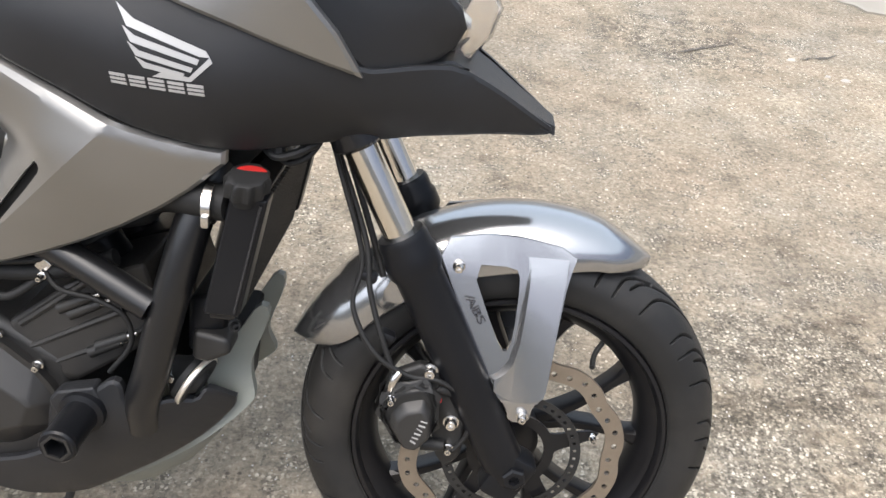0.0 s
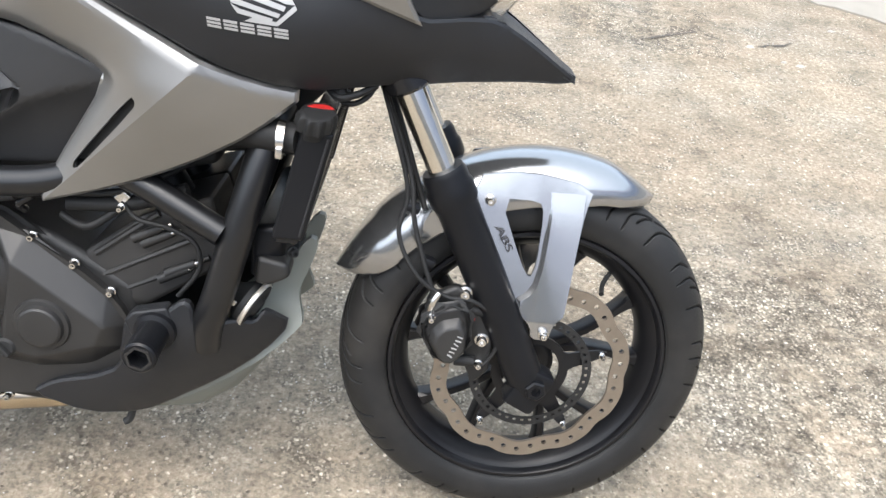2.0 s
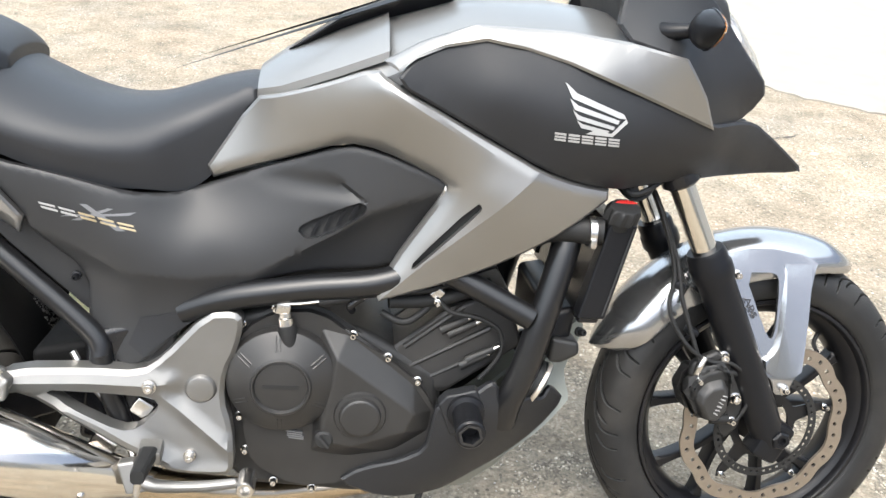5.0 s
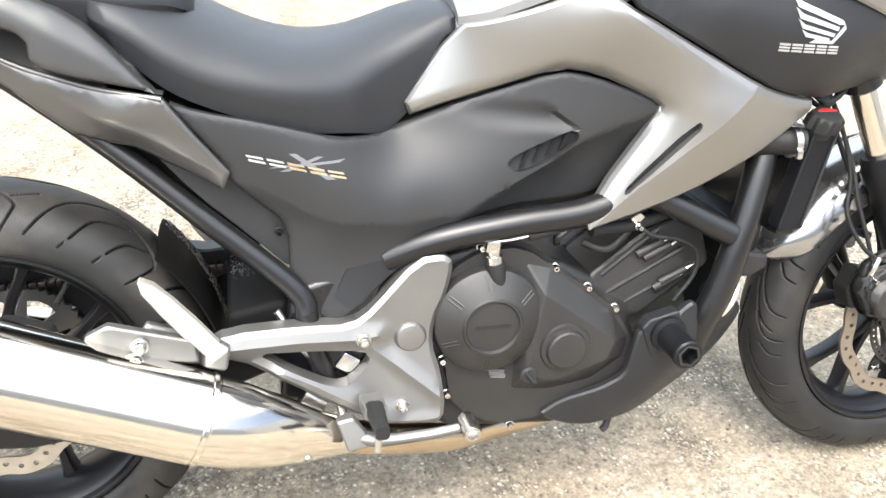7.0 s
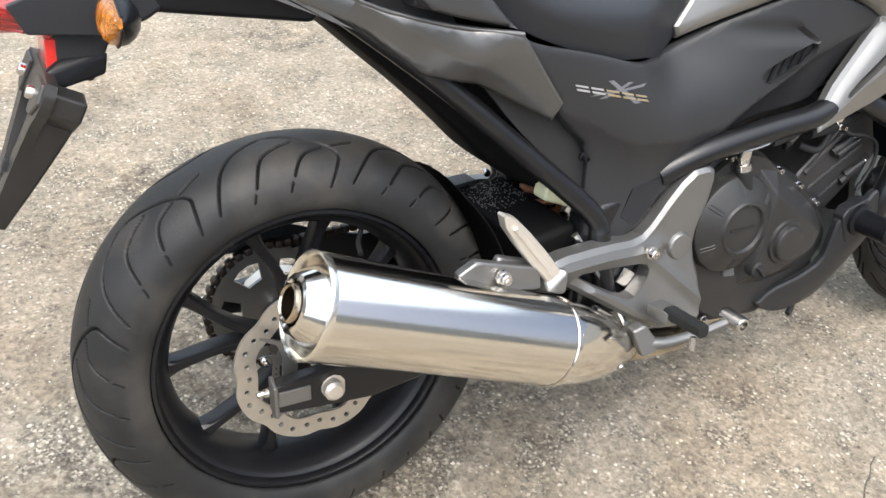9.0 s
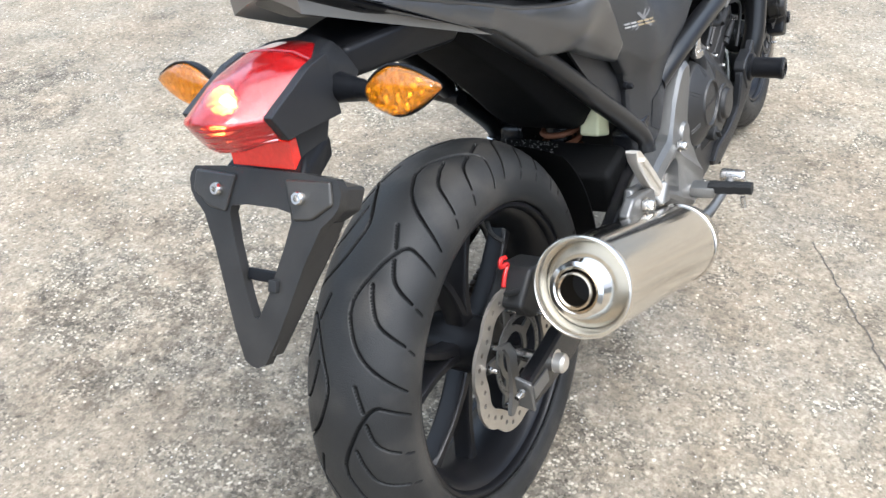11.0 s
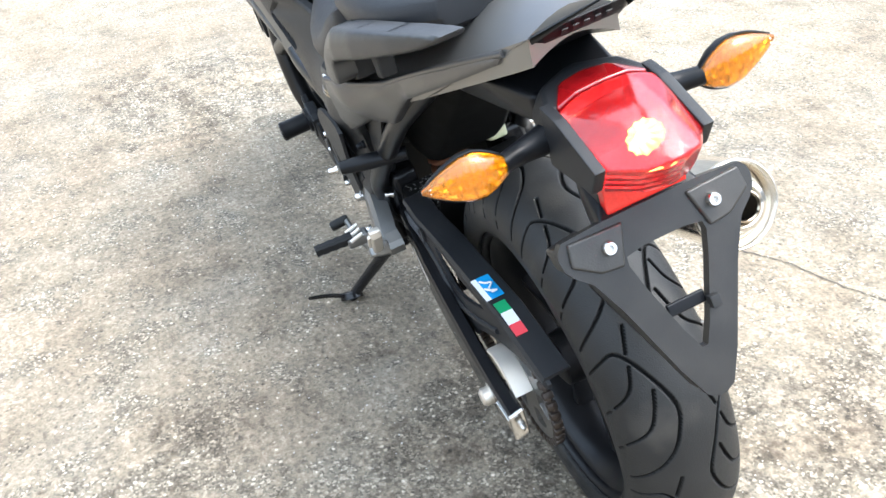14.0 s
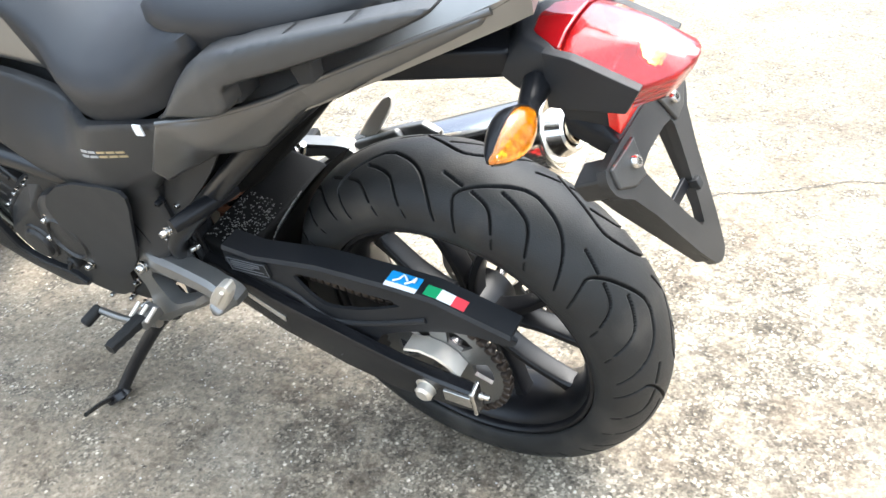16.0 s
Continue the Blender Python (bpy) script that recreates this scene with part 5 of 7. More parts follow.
indicator((1.22, -0.15, 0.975), (1.276, -0.225, 0.985), -1, True, "front turn signal with an orange lens")
indicator((1.22, 0.15, 0.975), (1.276, 0.225, 0.985), 1, True, "front turn signal with an orange lens")

# --- seat ---


def cushion(rows, power):
    """rows of x, half width, bottom z, top z at the middle, top z at the side."""
    rings = []
    for x, w, zb, zc, ze in rows:
        prof = []
        for k in range(15):
            q = -1 + 2 * k / 14
            prof.append((x, w * q if abs(q) < 0.93 else w * q, ze + (zc - ze) * (1 - abs(q) ** power)))
        low = [(x, w * 1.02, ze - 0.02), (x, w, (ze + zb) / 2), (x, w * 0.94, zb), (x, 0, zb), (x, -w * 0.94, zb), (x, -w, (ze + zb) / 2), (x, -w * 1.02, ze - 0.02)]
        rings.append(prof + low)
    cols = [curve_through([r[k] for r in rings], 4) for k in range(len(rings[0]))]
    return [[c[i] for c in cols] for i in range(len(cols[0]))]


bm = bmesh.new()
loft(bm, [[(p[0], p[1] + YC, p[2]) for p in r] for r in cushion([(0.666, 0.080, 0.835, 0.864, 0.852), (0.662, 0.088, 0.822, 0.866, 0.850), (0.640, 0.092, 0.780, 0.866, 0.842), (0.600, 0.098, 0.722, 0.856, 0.818), (0.56, 0.112, 0.695, 0.842, 0.795), (0.51, 0.138, 0.70, 0.826, 0.775), (0.45, 0.155, 0.706, 0.822, 0.775), (0.39, 0.163, 0.722, 0.836, 0.785), (0.33, 0.164, 0.742, 0.862, 0.80), (0.28, 0.162, 0.765, 0.888, 0.825), (0.235, 0.156, 0.80, 0.896, 0.855), (0.195, 0.145, 0.832, 0.896, 0.875), (0.185, 0.12, 0.85, 0.893, 0.88)], 2.6)])
part("rider_seat", bm, VINYL, bike, "black vinyl rider seat with a dished middle", 60)
bm = bmesh.new()
loft(bm, [[(p[0], p[1] + YC, p[2]) for p in r] for r in cushion([(0.315, 0.085, 0.855, 0.884, 0.872), (0.29, 0.115, 0.845, 0.91, 0.885), (0.22, 0.138, 0.84, 0.936, 0.895), (0.12, 0.142, 0.845, 0.944, 0.905), (0.03, 0.128, 0.86, 0.945, 0.915), (-0.02, 0.10, 0.875, 0.94, 0.922), (-0.04, 0.075, 0.89, 0.93, 0.922)], 2.6)])
part("pillion_seat", bm, VINYL, bike, "black vinyl pillion seat", 60)

# tail top and rear end
bm = bmesh.new()
loft(bm, arch([(0.20, 0.158, 0.762, 0.83), (0.155, 0.143, 0.773, 0.85), (0.109, 0.128, 0.785, 0.865), (0.05, 0.113, 0.808, 0.882), (-0.02, 0.097, 0.838, 0.898), (-0.10, 0.078, 0.872, 0.918), (-0.17, 0.062, 0.902, 0.928), (-0.20, 0.052, 0.915, 0.932)], 0.93, 0, 0.03, 1.7))
moved(bm, Matrix.Translation((0, 0.010, 0)))
part("tail_top", bm, SILVER, bike, "silver tail top behind the pillion seat", 40)
bm = bmesh.new()
hull(bm, [(-0.145, y, 0.885) for y in (-0.07, 0.07)] + [(-0.215, y, 0.925) for y in (-0.05, 0.05)] + [(-0.20, y, 0.902) for y in (-0.05, 0.05)] + [(-0.06, y, 0.84) for y in (-0.085, 0.085)] + [(-0.13, y, 0.86) for y in (-0.05, 0.05)], 0.008)
te = part("tail_end", bm, SATIN, bike, "black tail end piece")
for k in range(5):
    bm = bmesh.new()
    box(bm, (-0.2105, -0.024 + 0.012 * k, 0.9125), (0.0015, 0.006, 0.007), (0, -30, 0), 0)
    part("raised_mark", bm, ENGINEDARK, te)
# long black arm that carries the tail light
bm = bmesh.new()
hull(bm, [(0.03, y, 0.775) for y in (-0.07, 0.07)] + [(0.05, y, 0.80) for y in (-0.08, 0.08)] + [(-0.16, y, 0.797) for y in (-0.05, 0.05)] + [(-0.16, y, 0.835) for y in (-0.052, 0.052)] + [(-0.02, y, 0.832) for y in (-0.08, 0.08)], 0.008)
part("tail_arm", bm, SATIN, bike, "black under-tail arm carrying the rear lamp")
bm = bmesh.new()
rings = []
for x, zb, zt, wb, wt_ in ((0.05, 0.775, 0.80, 0.05, 0.075), (0.12, 0.715, 0.79, 0.056, 0.085), (0.19, 0.655, 0.76, 0.058, 0.095), (0.25, 0.597, 0.74, 0.06, 0.10), (0.30, 0.548, 0.72, 0.062, 0.10), (0.36, 0.508, 0.70, 0.064, 0.10), (0.41, 0.50, 0.69, 0.064, 0.10)):
    rings.append([(x, -wt_, zt), (x, -wt_ * 0.98, zt - 0.3 * (zt - zb)), (x, -wb - 0.012, zb + 0.03), (x, -wb, zb + 0.008), (x, -wb * 0.8, zb), (x, wb * 0.8, zb), (x, wb, zb + 0.008), (x, wb + 0.012, zb + 0.03), (x, wt_ * 0.98, zt - 0.3 * (zt - zb)), (x, wt_, zt)])
cols = [curve_through([r[k] for r in rings], 4) for k in range(10)]
loft(bm, [[c[i] for c in cols] for i in range(len(cols[0]))])
part("inner_mudguard", bm, HUGGER, bike, "black plastic inner rear mudguard under the seat")
for s in (-1, 1):
    bm = bmesh.new()
    plate(bm, [(0.235, 0.70), (0.33, 0.665), (0.39, 0.64), (0.43, 0.60), (0.452, 0.52), (0.43, 0.50), (0.37, 0.557), (0.30, 0.622)], lambda u, v, q: (u, s * (0.128 - q) + YC, v), 0.005)
    part("inner_side_cover", bm, GREYPANEL, bike, "dark grey cover behind the subframe tube", 30)
# tail lamp: a wedge-shaped housing on a narrower neck
bm = bmesh.new()
hull(bm, [(-0.148, 0, 0.848)] + [(x, e * y, z) for e in (-1, 1) for x, y, z in ((-0.172, 0.045, 0.848), (-0.216, 0.062, 0.843), (-0.222, 0.06, 0.780), (-0.165, 0.056, 0.788), (-0.135, 0.05, 0.806))], 0.006)
lamp = part("tail_lamp", bm, BLACK, bike, "black tail lamp housing with a big red lens")
bm = bmesh.new()
hull(bm, [(x, e * y, z) for e in (-1, 1) for x, y, z in ((-0.266, 0.047, 0.782), (-0.268, 0.047, 0.732), (-0.229, 0.045, 0.722), (-0.198, 0.046, 0.782))], 0.005)
part("lamp_neck", bm, BLACK, lamp)
for e in (-1, 1):
    bm = bmesh.new()
    hull(bm, [(x, e * y, z) for x, z in ((-0.205, 0.846), (-0.236, 0.842), (-0.308, 0.815), (-0.292, 0.784), (-0.205, 0.777)) for y in (0.052, 0.0645)], 0.002, 2)
    part("housing_cheek", bm, BLACK, lamp)
bm = bmesh.new()
hull(bm, [(-0.222, 0, 0.854), (-0.222, 0, 0.82), (-0.29, 0, 0.847), (-0.326, 0, 0.780), (-0.25, 0, 0.782)] + [(x, e * y, z) for e in (-1, 1) for x, y, z in ((-0.222, 0.055, 0.841), (-0.222, 0.045, 0.82), (-0.222, 0.03, 0.852), (-0.235, 0.057, 0.839), (-0.305, 0.054, 0.810), (-0.348, 0.010, 0.823), (-0.337, 0.032, 0.818), (-0.29, 0.0535, 0.786), (-0.318, 0.03, 0.781), (-0.25, 0.05, 0.786), (-0.29, 0.025, 0.844))], 0.004, 3)
lens = part("lens", bm, RED, lamp, "glossy red tail lamp lens", 60)
bm = bmesh.new()
hull(bm, [(-0.172, 0, 0.848), (-0.219, 0, 0.8545)] + [(x, e * y, z) for e in (-1, 1) for x, y, z in ((-0.180, 0.03, 0.848), (-0.219, 0.054, 0.843), (-0.219, 0.045, 0.83), (-0.18, 0.03, 0.835), (-0.219, 0.03, 0.8525))], 0.003, 3)
part("lens_front_band", bm, DEEPRED, lamp, "dark red front band of the lens")
bm = bmesh.new()
bmesh.ops.create_uvsphere(bm, u_segments=14, v_segments=10, radius=0.006, matrix=Matrix.Translation((-0.292, 0.004, 0.814)))
part("bulb", bm, BULB, lamp, "lit tail bulb")
# ribbed bowl behind the bulb
axis = Vector((-0.82, 0, 0.57))
side_way = Vector((0, 1, 0))
up_way = axis.cross(side_way)
bowl_at = Vector((-0.286, 0.004, 0.812))
rings = []
for d, r in ((0.0, 0.004), (0.003, 0.008), (0.008, 0.0135), (0.016, 0.0185)):
    rings.append([bowl_at + axis * d + (side_way * math.cos(6.2832 * k / 24) + up_way * math.sin(6.2832 * k / 24)) * r * (1.0 if k % 2 else 0.86) for k in range(24)])
bm = bmesh.new()
loft(bm, rings, False)
part("bulb_reflector", bm, BOWL, lamp, "ribbed bright reflector behind the bulb", 20)
for k in range(4):
    bm = bmesh.new()
    z, x = 0.812 - 0.008 * k, 0.0045 * k
    tube(bm, [(-0.304 + 0.8 * x, -0.050, z - 0.003), (-0.326 + x, -0.032, z), (-0.342 + x, 0, z + 0.001), (-0.326 + x, 0.032, z), (-0.304 + 0.8 * x, 0.050, z - 0.003)], 0.0022, 8)
    part("lens_rib", bm, DEEPRED, lamp)
bm = bmesh.new()
hull(bm, [(x, y, z) for x, z in ((-0.262, 0.775), (-0.275, 0.775), (-0.278, 0.735), (-0.265, 0.733)) for y in (-0.046, 0.046)], 0.002)
part("reflector", bm, REDREF, lamp, "red rear reflector")
indicator((-0.195, 0.062, 0.803), (-0.212, 0.155, 0.809), 1, False, "rear turn signal with an orange lens")
indicator((-0.195, -0.062, 0.803), (-0.212, -0.155, 0.809), -1, False, "rear turn signal with an orange lens")

# number plate holder
down = Vector((-0.088, 0, -0.182)).normalized()
out = Vector((0, 1, 0)).cross(down)
if out.x > 0:
    out = -out
base = Vector((-0.284, 0, 0.737))
bm = bmesh.new()
outer = [(-0.100, -0.006), (0.100, -0.006), (0.112, 0.008), (0.108, 0.03), (0.080, 0.055), (0.020, 0.206), (0.0, 0.216), (-0.020, 0.206), (-0.080, 0.055), (-0.108, 0.03), (-0.112, 0.008)]
hole = [(-0.043, 0.034), (0.043, 0.034), (0.046, 0.05), (0.006, 0.158), (-0.006, 0.158), (-0.046, 0.05)]
plate(bm, outer, lambda u, v, q: base + Vector((0, u, 0)) + down * v - out * q, 0.012, [hole], 1, 0.012)
ph = part("plate_holder", bm, HOLDER, bike, "empty black V-shaped number plate holder", 30)
for s in (-1, 1):
    bolt(ph, base + Vector((0, s * 0.06, 0)) + down * 0.02, out, 0.012)
    bm = bmesh.new()
    hull(bm, [base + Vector((0, s * u, 0)) + down * v + out * q for u, v in ((0.036, 0.002), (0.098, 0.0), (0.102, 0.024), (0.075, 0.042), (0.05, 0.045)) for q in (-0.012, 0.004)], 0.003)
    part("mount_wing", bm, SCUFF, ph, "scuffed grey mounting wing")
    bm = bmesh.new()
    hull(bm, [base + Vector((0, s * u, 0)) + down * v - out * q for u, v in ((0.070, 0.0), (0.108, 0.005), (0.104, 0.03), (0.075, 0.05)) for q in (0.008, 0.046)], 0.004)
    part("side_gusset", bm, HOLDER, ph)
    bm = bmesh.new()
    hull(bm, [base + Vector((0, s * (u - e), 0)) + down * v - out * q for u, v, d in ((0.086, 0.044, 0.044), (0.079, 0.060, 0.042), (0.024, 0.198, 0.020)) for e in (0.0015, 0.009) for q in (0.004, d)], 0.002)
    part("side_flange", bm, HOLDER, ph, "weathered black side flange")
bm = bmesh.new()
hull(bm, [base + Vector((0, u, 0)) + down * v - out * q for u in (-0.022, 0.022) for v in (0.104, 0.118) for q in (0.006, 0.012)], 0.002)
part("cross_bar", bm, SATIN, ph)
bm = bmesh.new()
box(bm, base + down * 0.118 + Vector((0, -0.026, 0)), (0.012, 0.012, 0.014), (0, 25, 0), 0.002)
part("rubber_buffer", bm, DARK, ph)
bm = bmesh.new()
hull(bm, [(-0.285, y, 0.738) for y in (-0.06, 0.06)] + [(-0.27, y, 0.72) for y in (-0.06, 0.06)] + [(-0.21, y, 0.755) for y in (-0.045, 0.045)] + [(-0.26, y, 0.755) for y in (-0.045, 0.045)] + [(-0.215, y, 0.73) for y in (-0.045, 0.045)], 0.004)
part("holder_arm", bm, SATIN, ph)

# --- frame tubes, both sides ---
for s in (-1, 1):
    for pts, r, nm, lb in (
        ([(0.56, s * 0.125, 0.515), (0.634, s * 0.140, 0.545), (0.75, s * 0.150, 0.568), (0.856, s * 0.156, 0.584), (0.94, s * 0.150, 0.618), (1.03, s * 0.138, 0.668), (1.12, s * 0.118, 0.71)], 0.0205, "main_frame_tube", "satin black steel frame tube"),
        ([(0.955, s * 0.150, 0.600), (0.985, s * 0.152, 0.588), (1.088, s * 0.166, 0.537)], 0.019, "brace_tube", "satin black steel brace tube"),
        ([(1.150, s * 0.10, 0.705), (1.137, s * 0.138, 0.655), (1.11, s * 0.160, 0.55), (1.085, s * 0.164, 0.45), (1.068, s * 0.158, 0.395), (1.062, s * 0.145, 0.35)], 0.0225, "down_tube", "satin black steel down tube"),
        ([(0.05, s * 0.085, 0.80), (0.19, s * 0.113 + 0.01, 0.693), (0.31, s * 0.130 + 0.01, 0.587), (0.428, s * 0.143 + 0.006, 0.481), (0.442, s * 0.146, 0.44)], 0.0165, "subframe_tube", "satin black rear subframe tube"),
        ([(0.442, s * 0.146, 0.45), (0.45, s * 0.146, 0.40), (0.47, s * 0.142, 0.33)], 0.016, "pivot_tube", "black frame tube by the swingarm pivot"),
    ):
        bm = bmesh.new()
        tube(bm, pts, r, 18, 6)
        part(nm, bm, TUBE, bike, lb, 60)
for y in (-0.11, 0.11):
    bm = bmesh.new()
    hull(bm, [(0.40, y - 0.03, 0.30), (0.52, y - 0.03, 0.29), (0.56, y - 0.03, 0.52), (0.42, y - 0.03, 0.48), (0.40, y + 0.02, 0.30), (0.52, y + 0.02, 0.29), (0.56, y + 0.02, 0.52), (0.42, y + 0.02, 0.48)], 0.012)
    part("pivot_plate", bm, FRAMEBLACK, bike, "black frame plate at the swingarm pivot")
# steering head and front frame mass behind the cowls
bm = bmesh.new()
hull(bm, [(x, y, z) for x, z in ((1.12, 0.63), (1.22, 0.74), (1.24, 0.92), (1.00, 0.90), (0.90, 0.60)) for y in (-0.10, 0.10)], 0.02)
part("steering_head", bm, DARK, bike, "black frame head and airbox behind the fairing")
bm = bmesh.new()
hull(bm, [(x, y, z) for x, z in ((0.46, 0.50), (0.60, 0.50), (0.90, 0.58), (0.94, 0.71), (0.72, 0.72), (0.45, 0.67)) for y in (-0.085, 0.085)], 0.02)
part("battery_box", bm, DARK, bike, "black battery and tank box between the side panels")

# --- engine ---
bm = bmesh.new()
hull(bm, [(x, y, z) for x, z in ((0.58, 0.28), (0.66, 0.215), (0.84, 0.20), (0.97, 0.27), (0.96, 0.42), (0.84, 0.49), (0.70, 0.53), (0.60, 0.50)) for y in (-0.125, 0.125)], 0.015)
engine = part("engine_block", bm, ENGINEDARK, bike, "dark grey parallel twin engine")
for s in (-1, 1):
    # crankcase cover with a raised round cover and a smaller boss
    bm = bmesh.new()
    cov = [(0.640, 0.455), (0.652, 0.320), (0.665, 0.262), (0.735, 0.222), (0.815, 0.230), (0.92, 0.275), (0.968, 0.335), (0.93, 0.405), (0.88, 0.447), (0.822, 0.484), (0.765, 0.525), (0.70, 0.522), (0.655, 0.495)]
    plate(bm, cov, lambda u, v, q: (u, s * (0.138 - q), v), 0.02, rounds=1, step=0.02)
    cover = part("crankcase_cover", bm, ENGINE, engine, "grey cast engine side cover", 30)
    bm = bmesh.new()
    plate(bm, [(0.70 + 1.05 * (u - 0.70), 0.40 + 1.05 * (v - 0.40)) for u, v in cov], lambda u, v, q: (u, s * (0.122 - q), v), 0.006, rounds=1, step=0.02)
    part("cover_flange", bm, ENGINEDARK, engine)
    for k, (u, v) in enumerate(((0.648, 0.50), (0.634, 0.42), (0.646, 0.345), (0.655, 0.285), (0.70, 0.228), (0.762, 0.216), (0.84, 0.232), (0.818, 0.487), (0.874, 0.451), (0.923, 0.412), (0.70, 0.527))):
        bolt(engine, (u, s * 0.132, v), (0, s, 0), 0.008)
    bm = bmesh.new()
    c0, c1 = (0.712, s * 0.13, 0.415), (0.712, s * 0.19, 0.415)
    lathe(bm, c0, c1, [(0, 0.087), (0.30, 0.086), (0.42, 0.0835), (0.48, 0.079), (0.62, 0.064), (0.76, 0.047), (0.82, 0.0445), (0.82, 0.042), (0.74, 0.0395), (0.76, 0.03), (0.77, 0.0)], 72)
    cc = part("clutch_cover", bm, ENGINE, engine, "round grey clutch cover with cast ribs", 25)
    for a in (35, 95, 145, 205, 268, 330) if s < 0 else ():
        bm = bmesh.new()
        ca, sa = math.cos(radians(a)), math.sin(radians(a))
        for o in (-0.003, 0.003):
            tube(bm, [(0.712 + 0.056 * ca - o * sa, s * 0.1705, 0.415 + 0.056 * sa + o * ca), (0.712 + 0.078 * ca - o * sa, s * 0.1585, 0.415 + 0.078 * sa + o * ca)], 0.0018, 6)
        part("cast_rib", bm, ENGINE, cc)
    if s < 0:
        bm = bmesh.new()
        box(bm, (0.712, -0.1762, 0.4155), (0.055, 0.0015, 0.005), (0, 0, 0), 0)
        part("cast_line", bm, ENGINEDARK, cc)
    else:
        for u, v in ((0.745, 0.452), (0.765, 0.405), (0.70, 0.35)):
            bolt(cc, (u, 0.1705, v), (0, 1, 0), 0.009)
    bm = bmesh.new()
    lathe(bm, (0.834, s * 0.14, 0.364), (0.834, s * 0.1765, 0.364), [(0, 0.044), (0.5, 0.043), (0.72, 0.039), (0.74, 0.033), (0.92, 0.031), (0.97, 0.028), (1, 0.018)], 40)
    part("round_boss", bm, ENGINE, engine, "round cast boss", 25)
    bm = bmesh.new()
    hull(bm, [(x, s * 0.132, z) for x, z in ((0.765, 0.508), (0.814, 0.496), (0.870, 0.454), (0.918, 0.414), (0.955, 0.360), (0.951, 0.324), (0.893, 0.284), (0.816, 0.272), (0.755, 0.280))] + [(x, s * 0.162, z) for x, z in ((0.796, 0.456), (0.866, 0.406), (0.918, 0.368), (0.905, 0.336), (0.822, 0.308), (0.775, 0.318))], 0.003)
    part("cover_bulge", bm, ENGINE, engine, "", 25)
    bm = bmesh.new()
    lathe(bm, (0.779, s * 0.13, 0.320), (0.779, s * 0.166, 0.320), [(0, 0.015), (0.9, 0.015), (1, 0.012)], 18)
    box(bm, (0.779, s * 0.168, 0.320), (0.024, 0.012, 0.006), (0, 50, 0), 0.002)
    part("oil_filler_cap", bm, DARK, engine, "black plastic oil filler cap")
    for k in range(4):
        bm = bmesh.new()
        box(bm, (0.732 + 0.001 * k, s * 0.1395, 0.3215 - 0.0038 * k), (0.027 - 0.003 * (k % 2), 0.004, 0.0020), (0, 8, 0), 0)
        part("cast_label", bm, GREYPRINT if s < 0 else ENGINE, engine)
    # cylinder and head, leaning well forward
    bm = bmesh.new()
    hull(bm, [(x, s * y, z) for x, z, y in ((0.88, 0.462, 0.12), (0.965, 0.530, 0.118), (1.06, 0.565, 0.11), (1.09, 0.47, 0.115), (0.965, 0.385, 0.125), (0.88, 0.40, 0.12))] + [(x, 0, z) for x, z in ((0.88, 0.462), (0.965, 0.53), (1.06, 0.565), (1.09, 0.47), (0.965, 0.385))], 0.008)
    part("cylinder_head", bm, ENGINE, engine, "grey cast cylinder head leaning forward", 25)
    for (x0, z0), (x1, z1) in (((0.905, 0.43), (1.035, 0.50)), ((0.925, 0.405), (1.06, 0.475)), ((0.90, 0.465), (0.99, 0.535))):
        bm = bmesh.new()
        tube(bm, [(x0, s * 0.12, z0), (x1, s * 0.118, z1)], 0.005, 8)
        part("head_rib", bm, ENGINE, engine)
    for x, z in ((0.985, 0.512), (0.998, 0.505), (1.02, 0.452), (1.03, 0.462)):
        bm = bmesh.new()
        tube(bm, [(x - 0.03, s * 0.124, z - 0.016), (x + 0.012, s * 0.126, z + 0.006)], [0.008, 0.006], 10)
        part("stud_boss", bm, ENGINEDARK, engine)
        bolt(engine, (x + 0.014, s * 0.127, z + 0.007), (0.87, 0, 0.46), 0.0045)
# lower cover on the left, between side panel and footrest hanger
bm = bmesh.new()
plate(bm, [(0.690, 0.520), (0.700, 0.457), (0.672, 0.350), (0.628, 0.335), (0.545, 0.400), (0.488, 0.493), (0.445, 0.58), (0.46, 0.60), (0.60, 0.58)], lambda u, v, q: (u, 0.174 + 0.012 * max(0, min(1, (v - 0.40) / 0.12)) - q, v), 0.006, rounds=1, step=0.02, bevel=0.002)
part("lower_side_cover", bm, GREYPANEL, bike, "dark grey lower side cover", 30)
# airbox and throttle bodies between the shrouds
bm = bmesh.new()
hull(bm, [(x, y, z) for x, z in ((0.80, 0.575), (0.86, 0.545), (0.97, 0.585), (1.06, 0.60), (1.09, 0.70), (0.98, 0.80), (0.80, 0.78)) for y in (-0.078, 0.078)], 0.012)
part("airbox", bm, DARK, bike, "black airbox over the cylinder head")
for y in (-0.05, 0.05):
    bm = bmesh.new()
    lathe(bm, (0.955, y, 0.605), (0.995, y, 0.535), [(0, 0.032), (0.3, 0.032), (0.32, 0.035), (0.5, 0.035), (0.52, 0.030), (1, 0.030)], 24)
    part("intake_pipe", bm, SATIN, bike, "black rubber intake pipe")
